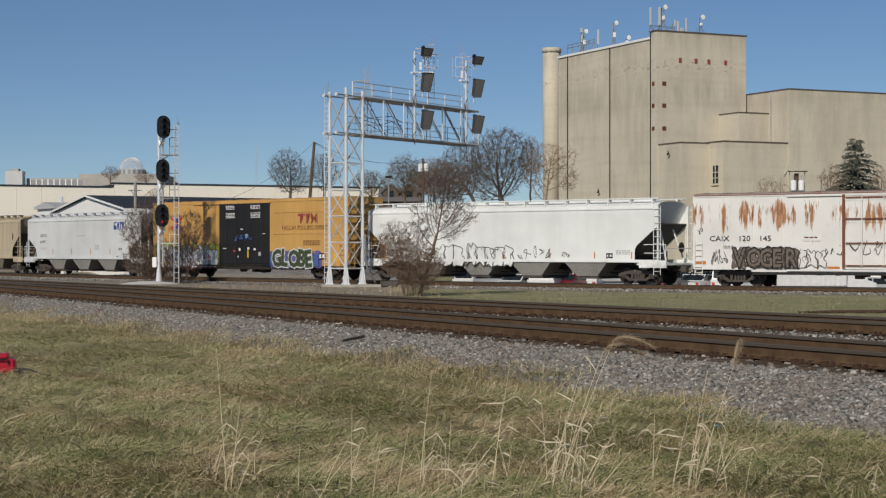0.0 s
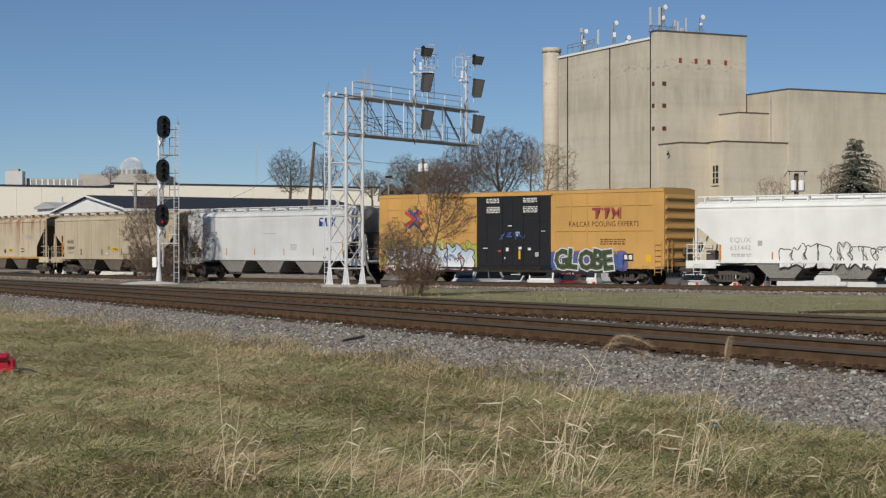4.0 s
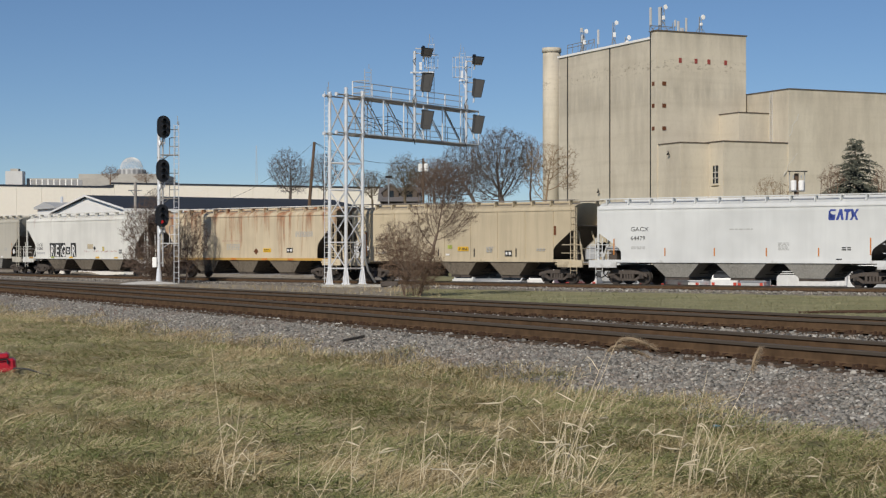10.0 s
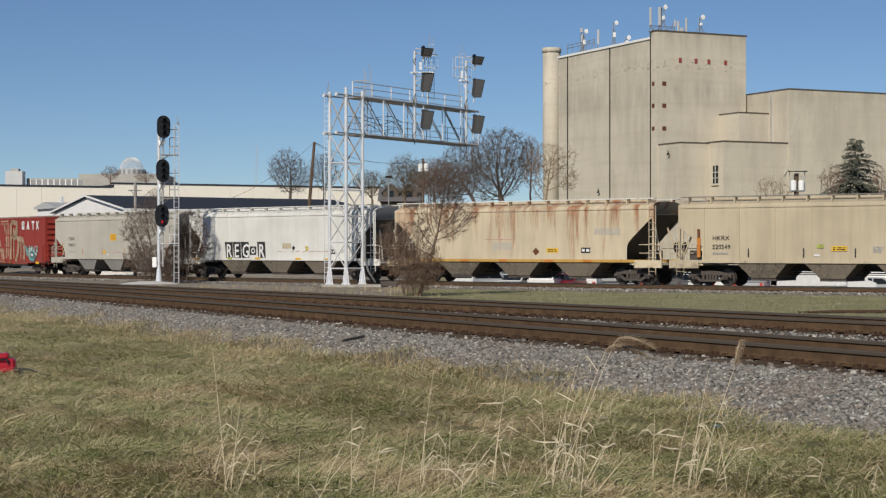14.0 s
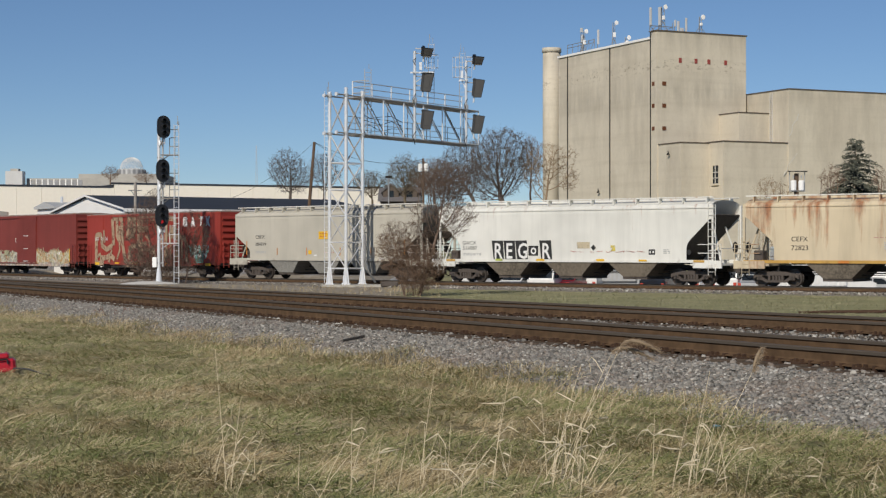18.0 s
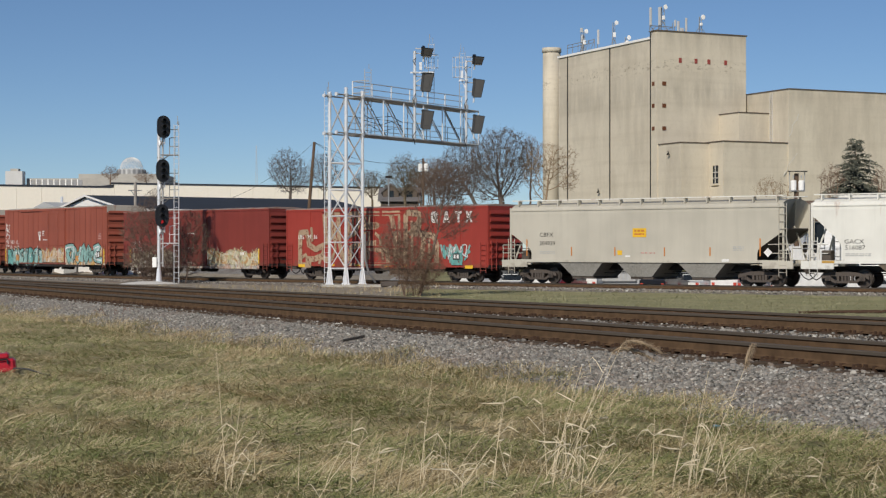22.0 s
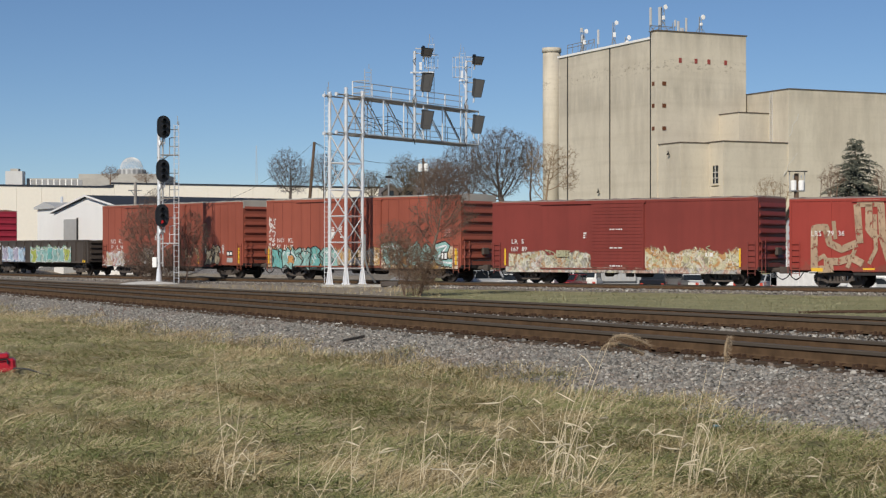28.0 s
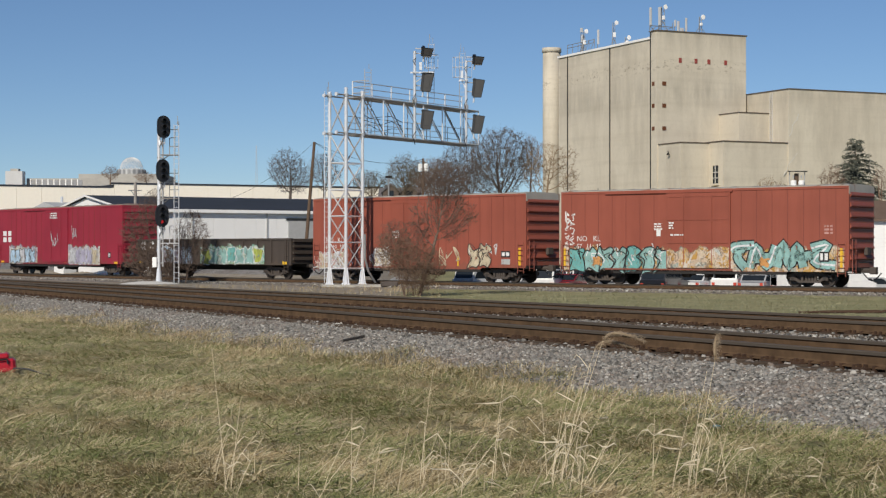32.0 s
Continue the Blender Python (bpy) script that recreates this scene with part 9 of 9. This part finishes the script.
def blades(name, xy, height, width, mat, label, bend=1.25, spread=0.25, arch=0.3):
    """Grass blades: thin bent strips that lie over in drifts, all in one mesh."""
    n = len(xy)
    h = height * rng.uniform(0.4, 1.5, n)
    x, y = xy[:, 0], xy[:, 1]
    drift = 1.8 * np.sin(x * 1.3 + 1.2 * np.sin(y * 0.7)) + 1.4 * np.sin(y * 0.9 + 2.0) + 0.9 * np.sin(x * 3.7 + y * 2.1)
    a = np.where(rng.random(n) < 0.50, rng.uniform(0, 6.283, n), drift + rng.normal(0, 0.75, n))
    lean = np.clip(rng.normal(bend, spread, n), 0.1, 1.55)
    dirx, diry = np.cos(a), np.sin(a)
    mound = 0.045 * np.sin(x * 4.3 + 1.5 * np.sin(y * 2.2)) * np.sin(y * 3.1 + np.sin(x * 2.7))
    z0 = ground_many(xy) - 0.005 + np.maximum(mound, 0) + rng.uniform(0, 0.03, n)
    w = width * rng.uniform(0.6, 1.4, n)
    sx, sy = -diry * w / 2, dirx * w / 2
    side = rng.normal(0, 0.18, n) * h
    out = np.zeros((n, 7, 3))
    for k, (t, bw) in enumerate(((0.0, 1.0), (0.35, 0.9), (0.7, 0.65), (1.0, 0.0))):
        along = h * t * np.sin(lean)
        up = h * (t * np.cos(lean) + arch * t * (1 - t))
        cx, cy, cz = x + dirx * along - diry * side * t * t, y + diry * along + dirx * side * t * t, z0 + up
        if k < 3:
            out[:, 2 * k] = np.stack([cx - sx * bw, cy - sy * bw, cz], 1)
            out[:, 2 * k + 1] = np.stack([cx + sx * bw, cy + sy * bw, cz + w * 0.5], 1)
        else:
            out[:, 6] = np.stack([cx, cy, cz], 1)
    tri = np.array([[0, 1, 3], [0, 3, 2], [2, 3, 5], [2, 5, 4], [4, 5, 6]])
    f = (tri[None] + (np.arange(n) * 7)[:, None, None]).reshape(-1, 3)
    ob = new(name, scatter_mesh(name, out.reshape(-1, 3), 5, n, f, mat))
    return tagged(ob, label, "grass", kind="stuff")


def meadow(n, y_lo, y_hi, power):
    """Places on the near turf inside the view, denser towards the camera."""
    y = y_lo + (y_hi - y_lo) * rng.random(n) ** power
    px = rng.uniform(-40, 1608, n)
    x = (px - 784) / 3000 * y
    xy = np.stack([x, y], 1)
    p = xy @ np.array([MN.x, MN.y])
    s = xy @ np.array([MU.x, MU.y])
    edge = 10.72 - 1.15 * np.clip((s + 17) / 7, 0, 1) + 0.25 * np.sin(s * 1.7) + 0.15 * np.sin(s * 4.1 + 1) + rng.normal(0, 0.10, n)
    # tufts: keep more blades where a coarse pattern is high
    pat = np.sin(x * 3.1 + 2 * np.sin(y * 1.7)) * np.sin(y * 2.3 + 1.5 * np.sin(x * 2.1))
    keep = (p < edge) & (rng.random(n) < 0.62 + 0.38 * pat)
    return xy[keep], p[keep]


GREEN = [(0.0, (0.145, 0.175, 0.055)), (0.35, (0.22, 0.235, 0.088)), (0.6, (0.31, 0.295, 0.142)), (0.85, (0.45, 0.38, 0.225)), (1.0, (0.62, 0.54, 0.365))]
STRAW = [(0.0, (0.25, 0.18, 0.11)), (0.5, (0.38, 0.285, 0.185)), (1.0, (0.54, 0.43, 0.30))]
TURF = blade_material("winter_turf_blades", GREEN, 0.0)
DRY = blade_material("dry_straw_blades", STRAW, 0.12)
xy, _ = meadow(400000, 9.3, 48, 1.7)
blades("grass", xy, 0.12, 0.0040, TURF, "matted yellow-green winter grass", 1.22, 0.30, 0.22)
xy, p = meadow(100000, 9.3, 50, 1.5)
far_xy, far_p = meadow(230000, 15, 52, 1.0)
band = far_p > 9.75 + rng.normal(0, 0.45, len(far_p))
blades("grass", far_xy[band], 0.125, 0.006, DRY, "soft tan dead grass beside the ballast", 0.75, 0.35, 0.2)
near_edge = p > 9.3 + rng.normal(0, 0.6, len(p))
blades("grass", xy[near_edge], 0.13, 0.005, DRY, "dry straw-coloured grass along the ballast", 1.15, 0.3, 0.3)
blades("grass", xy[~near_edge][::4], 0.22, 0.0045, DRY, "scattered dry straw stems", 1.35, 0.15, 0.3)


# rough grass on the strip between the tracks
n = 26000
y = rng.uniform(46, 92, n)
x = (rng.uniform(-40, 1608, n) - 784) / 3000 * y
xy = np.stack([x, y], 1)
z = ground_many(xy)
xy = xy[(z < -0.14) & (xy @ np.array([MN.x, MN.y]) > 24) & (xy[:, 0] > rng.normal(-1.0, 1.6, n))]
mid_xy = P0 - Vector((math.sin(ALPHA), math.cos(ALPHA))) / BEND
xy = xy[np.hypot(xy[:, 0] - mid_xy.x, xy[:, 1] - mid_xy.y) + 1 / BEND + LANE > 4.2 + rng.normal(0, 0.4, len(xy))]
LAWN = plain("short_winter_lawn", (0.33, 0.315, 0.18), 0.85, 0, 0.2, 0.6)
blades("grass", xy, 0.07, 0.02, LAWN, "short rough grass between the tracks", 1.1, 0.3, 0.2)


n = 9000
y = rng.uniform(62, 100, n)
x = (rng.uniform(-40, 780, n) - 784) / 3000 * y
xy = np.stack([x, y], 1)
z = ground_many(xy)
clump = np.sin(x * 1.1 + np.sin(y * 0.6)) * np.sin(y * 0.9 + 1.3)
xy = xy[(z < -0.14) & (clump + rng.normal(0, 0.3, n) > 0.15)]
blades("grass", xy, 0.20, 0.022, DRY, "sparse dead grass on bare ground between the tracks", 0.8, 0.4, 0.2)


# ---- tall dry stalks in front of the camera ----
STALK = plain("straw_stalk", (0.66, 0.55, 0.38), 0.7, 0, 0.3, 12)
LEAF = plain("bleached_leaf", (0.80, 0.70, 0.52), 0.65, 0, 0.3, 10)
SEED = plain("pale_seed_head", (0.33, 0.25, 0.165), 0.8, 0, 0.3, 20)
SWAY = []


def stalk(px, Z, top_y, seed, lean=(0.0, 0.0), leaves=3, head=0.0, sway=None, erect=False):
    """One dry grass stalk: a bent stem, drooping leaves and, on a few, a furry seed head."""
    rnd = random.Random(seed)
    x = (px - 784) / 3000 * Z
    base = ground_z(x, Z)
    h = (443 - top_y) / 3000 * Z + 1.86 - base
    g = thing("grass_stalk", None, None, pose(x, Z, base - 0.02), "tall dry straw-coloured grass stalk", "grass stalk", group="dry stalks before the ballast")
    pw = rnd.uniform(1.0, 1.5)
    pts = [Vector((lean[0] * h * (t / 7) ** pw, lean[1] * h * (t / 7) ** pw, h * t / 7)) for t in range(8)]
    bm = bmesh.new()
    for i in range(7):
        tube(bm, pts[i], pts[i + 1], 0.0036 * (1 - 0.09 * i), 4, 0.0036 * (1 - 0.09 * (i + 1)), caps=False)
    part("stem", bm, STALK, g)
    for k in range(leaves):
        i = rnd.randint(1, 6)
        a = rnd.uniform(0, 6.28)
        L = rnd.uniform(0.08, 0.24)
        rise, kink, fall = rnd.uniform(-0.3, 1.2), rnd.uniform(0.25, 0.7), rnd.uniform(-1.8, 0.3)
        d = Vector((math.cos(a), math.sin(a) * 0.5, 0))
        bm = bmesh.new()
        prev = None
        for q in range(6):
            t = q / 5
            z = rise * min(t, kink) + fall * max(t - kink, 0)
            c = pts[i] + d * L * t * (1 - 0.3 * abs(fall) * max(t - kink, 0)) + Vector((0, 0, L * z))
            w = rnd.uniform(0.004, 0.008) * (1 - t) ** 0.7 * min(1.0, 0.4 + 2 * t) + 0.0005
            e = (bm.verts.new(c + Vector((0, 0, w))), bm.verts.new(c - Vector((0, 0, w)) + Vector((0, 0.003, 0))))
            if prev:
                bm.faces.new((prev[0], prev[1], e[1], e[0]))
            prev = e
        part("leaf", bm, LEAF, g)
    if head:
        top = pts[-1]
        d = 1 if head > 0 else -1
        bm = bmesh.new()
        L = abs(head)
        if erect:
            axis = [top + Vector((d * L * 0.16 * (t / 8) ** 2, 0, L * (t / 8) * (1 - 0.12 * t / 8))) for t in range(9)]
        else:
            axis = [top + Vector((d * L * (t / 8) * (0.45 + 0.55 * t / 8), 0, L * (0.62 * t / 8 - 0.75 * (t / 8) ** 2))) for t in range(9)]
        for i in range(8):
            r0, r1 = 0.002 + 0.008 * math.sin(math.pi * (i + 0.1) / 8.2), 0.002 + 0.008 * math.sin(math.pi * (i + 1) / 8.2)
            tube(bm, axis[i], axis[i + 1], r0, 6, r1, caps=False)
        hd = part("seed_head", bm, SEED, g, "furry drooping seed head")
        bm = bmesh.new()
        for i in range(620):
            t = rnd.random() * 7.9
            c = axis[int(t)].lerp(axis[int(t) + 1], t - int(t))
            e = Vector((rnd.uniform(-1, 1), rnd.uniform(-1, 1), rnd.uniform(-1, 1))).normalized() * rnd.uniform(0.018, 0.045) + Vector((d * 0.015, 0, -0.004))
            w = e.orthogonal().normalized() * 0.0011
            bm.faces.new([bm.verts.new(v) for v in (c - w, c + w, c + e)])
        part("bristle", bm, SEED, hd)
    if sway:
        SWAY.append((g, g.matrix_basis.copy(), h, Z, sway))
    return g


def stalks():
    rnd = random.Random(77)
    # clumps: centre, half width, count, lowest and highest tips
    for cx, hw, n, hi, lo in ((392, 26, 7, 690, 800), (560, 45, 3, 740, 820), (645, 35, 5, 700, 820), (735, 40, 4, 730, 830), (790, 25, 6, 700, 800), (905, 40, 5, 680, 800), (985, 45, 15, 660, 790), (1030, 30, 4, 700, 800),
                              (1190, 40, 6, 720, 810), (1240, 28, 7, 690, 790), (1300, 25, 3, 740, 820), (1430, 60, 2, 780, 840), (1525, 30, 2, 760, 840), (470, 60, 2, 780, 830), (840, 30, 3, 740, 830)):
        for _ in range(n):
            px = cx + rnd.uniform(-hw, hw)
            stalk(px, rnd.uniform(10.3, 11.6), rnd.uniform(hi, lo), rnd.randint(0, 99999), (rnd.gauss(0.22, 0.24), rnd.gauss(0, 0.15)), rnd.choice((0, 0, 1, 2, 2, 3)))
    # the tall ones that stand out, and nod in the wind
    stalk(402, 10.8, 612, 1, (-0.08, 0), 2, sway=(2, 0.5))
    stalk(570, 10.6, 735, 2, (0.45, 0), 2, sway=(2, 1.1))
    stalk(868, 10.8, 640, 3, (0.12, 0), 3, sway=(3, 2.0))
    stalk(985, 10.8, 600, 4, (0.36, 0), 3, 0.26, sway="pair")
    stalk(992, 10.9, 614, 5, (0.30, 0), 3, 0.27, sway="pair")
    stalk(975, 10.7, 640, 6, (0.22, 0), 5, 0.0, sway=(3, 0.6))
    stalk(1228, 10.8, 636, 8, (0.26, 0), 3, 0.18, sway="head", erect=True)
    stalk(1215, 10.7, 650, 9, (0.15, 0), 4, 0.0, sway=(3, 2.6))
    stalk(742, 10.9, 648, 10, (0.10, 0), 2, sway=(2, 3.0))


stalks()


# ---- odds and ends on the ground ----
RED_PLASTIC = plain("red_plastic", (0.42, 0.015, 0.03), 0.4, 0, 0.2, 8)
x, y = (12 - 784) / 3000 * 21.6, 21.6
g = thing("red_case", None, None, pose(x, y, ground_z(x, y), 0, -6, 12), "red plastic equipment case lying in the grass", "case")
part("shell", B(-0.24, 0.13, -0.16, 0.16, 0.02, 0.20, bevel=0.03), RED_PLASTIC, g)
part("lid", B(-0.22, 0.06, -0.15, 0.15, 0.203, 0.27, bevel=0.02), RED_PLASTIC, g)
part("handle", T(((-0.1, -0.19, 0.14), (-0.1, -0.19, 0.2)), ((-0.1, -0.19, 0.2), (0.04, -0.19, 0.2)), ((0.04, -0.19, 0.2), (0.04, -0.19, 0.14)), r=0.012), BLACK, g)
bm = bmesh.new()
pts = [Vector((x + 0.15 + 0.1 * i, y - 0.25 - 0.02 * i, ground_z(x, y) + 0.09 - 0.012 * i + 0.02 * math.sin(i))) for i in range(6)]
for a, b in zip(pts, pts[1:]):
    tube(bm, a, b, 0.012, 5)
thing("cable", bm, BLACK, None, "black cable trailing from the red case", "cable")
x, y = (626 - 784) / 3000 * 25.9, 25.9
thing("iron_bar", T(((-0.16, 0, 0.03), (0.16, 0.12, 0.09)), r=0.022), UNDER, pose(x, y, ground_z(x, y) + 0.04), "short dark iron bar lying on the ballast", "iron bar")
x, y = (1268 - 784) / 3000 * 14.6, 14.6
thing("litter_bag", B(-0.03, 0.03, -0.025, 0.025, 0.0, 0.03, bevel=0.01), plain("blue_plastic", (0.14, 0.26, 0.34), 0.4, 0, 0.2, 20), pose(x, y, ground_z(x, y) + 0.02, 8, 5, 30), "crumpled scrap of blue plastic litter", "litter")
for i in range(4):
    x, y = (1480 - 784) / 3000 * 58 + 0.3 * i, 58 + 0.25 * i
    thing("old_rail", T(((-1.3, 0, 0.05), (1.6, 0.3 * i, 0.05)), r=0.035, seg=5), RUST, pose(x, y, ground_z(x, y)), "old rusty rail length lying in the grass", "rail", group="spare rails in the grass")


def motions():
    """Runs the cars along the curve and turns their wheels."""
    times = [i * 0.5 for i in range(65)]
    for car, s0, s1, tc in CARS:
        rows = []
        for t in times:
            c = (s0 + s1) / 2 + travel(t)
            a, b = rail_point(c - tc / 2, LANE)[0], rail_point(c + tc / 2, LANE)[0]
            d = b - a
            rows.append((t, Matrix.Translation(((a.x + b.x) / 2, (a.y + b.y) / 2, 0)) @ Matrix.Rotation(math.atan2(d.y, d.x), 4, "Z")))
        walk(car, rows)
    # stalks nod in the breeze about their feet
    head = ((0, 2.3), (1, 4.5), (2, 3.4), (3, -1.7), (6, 3.6), (7, 11.0), (8, 9.5), (9, 7.6), (10, 9.9), (11, 4.0), (12, 3.4), (13, 3.4), (14, 2.8), (17, 12.5), (18, 10.5), (19, 12.5), (20, 14.6), (21, 10.4), (22, 7.0), (23, 5.5),
            (24, 9.0), (25, 7.8), (28, -1.7), (28.5, -6.8), (29, -8.9), (29.5, -5.5), (30, -4.7), (31, -5.8), (32, -5.9))
    pair = ((0, 0.0), (3, -0.8), (7, 0.8), (9, 2.0), (11, 0.5), (14, 0.6), (17, 5.2), (18, 3.0), (20, 2.2), (23, 3.6), (24, 1.2), (25, 3.0), (28, -1.2), (29, -3.8), (30, -3.0), (32, -3.4))
    for g, m, h, Z, how in SWAY:
        if how in ("head", "pair"):
            rows = [(t, m @ Matrix.Rotation(radians(v), 4, "Y")) for t, v in (head if how == "head" else pair)]
        else:
            rows = [(t, m @ Matrix.Rotation(radians(how[0] * 0.5 * math.sin(1.7 * t + how[1]) + 0.4 * math.sin(4.3 * t)), 4, "Y")) for t in times[::1]]
        walk(g, rows)
    ticks = [i * 0.1 for i in range(321)]
    for ob, dx in WHEELS:
        walk(ob, [(t, pose(dx, 0, WHEEL_R, 0, math.degrees(travel(t) / WHEEL_R) % 360, 0)) for t in ticks])


motions()
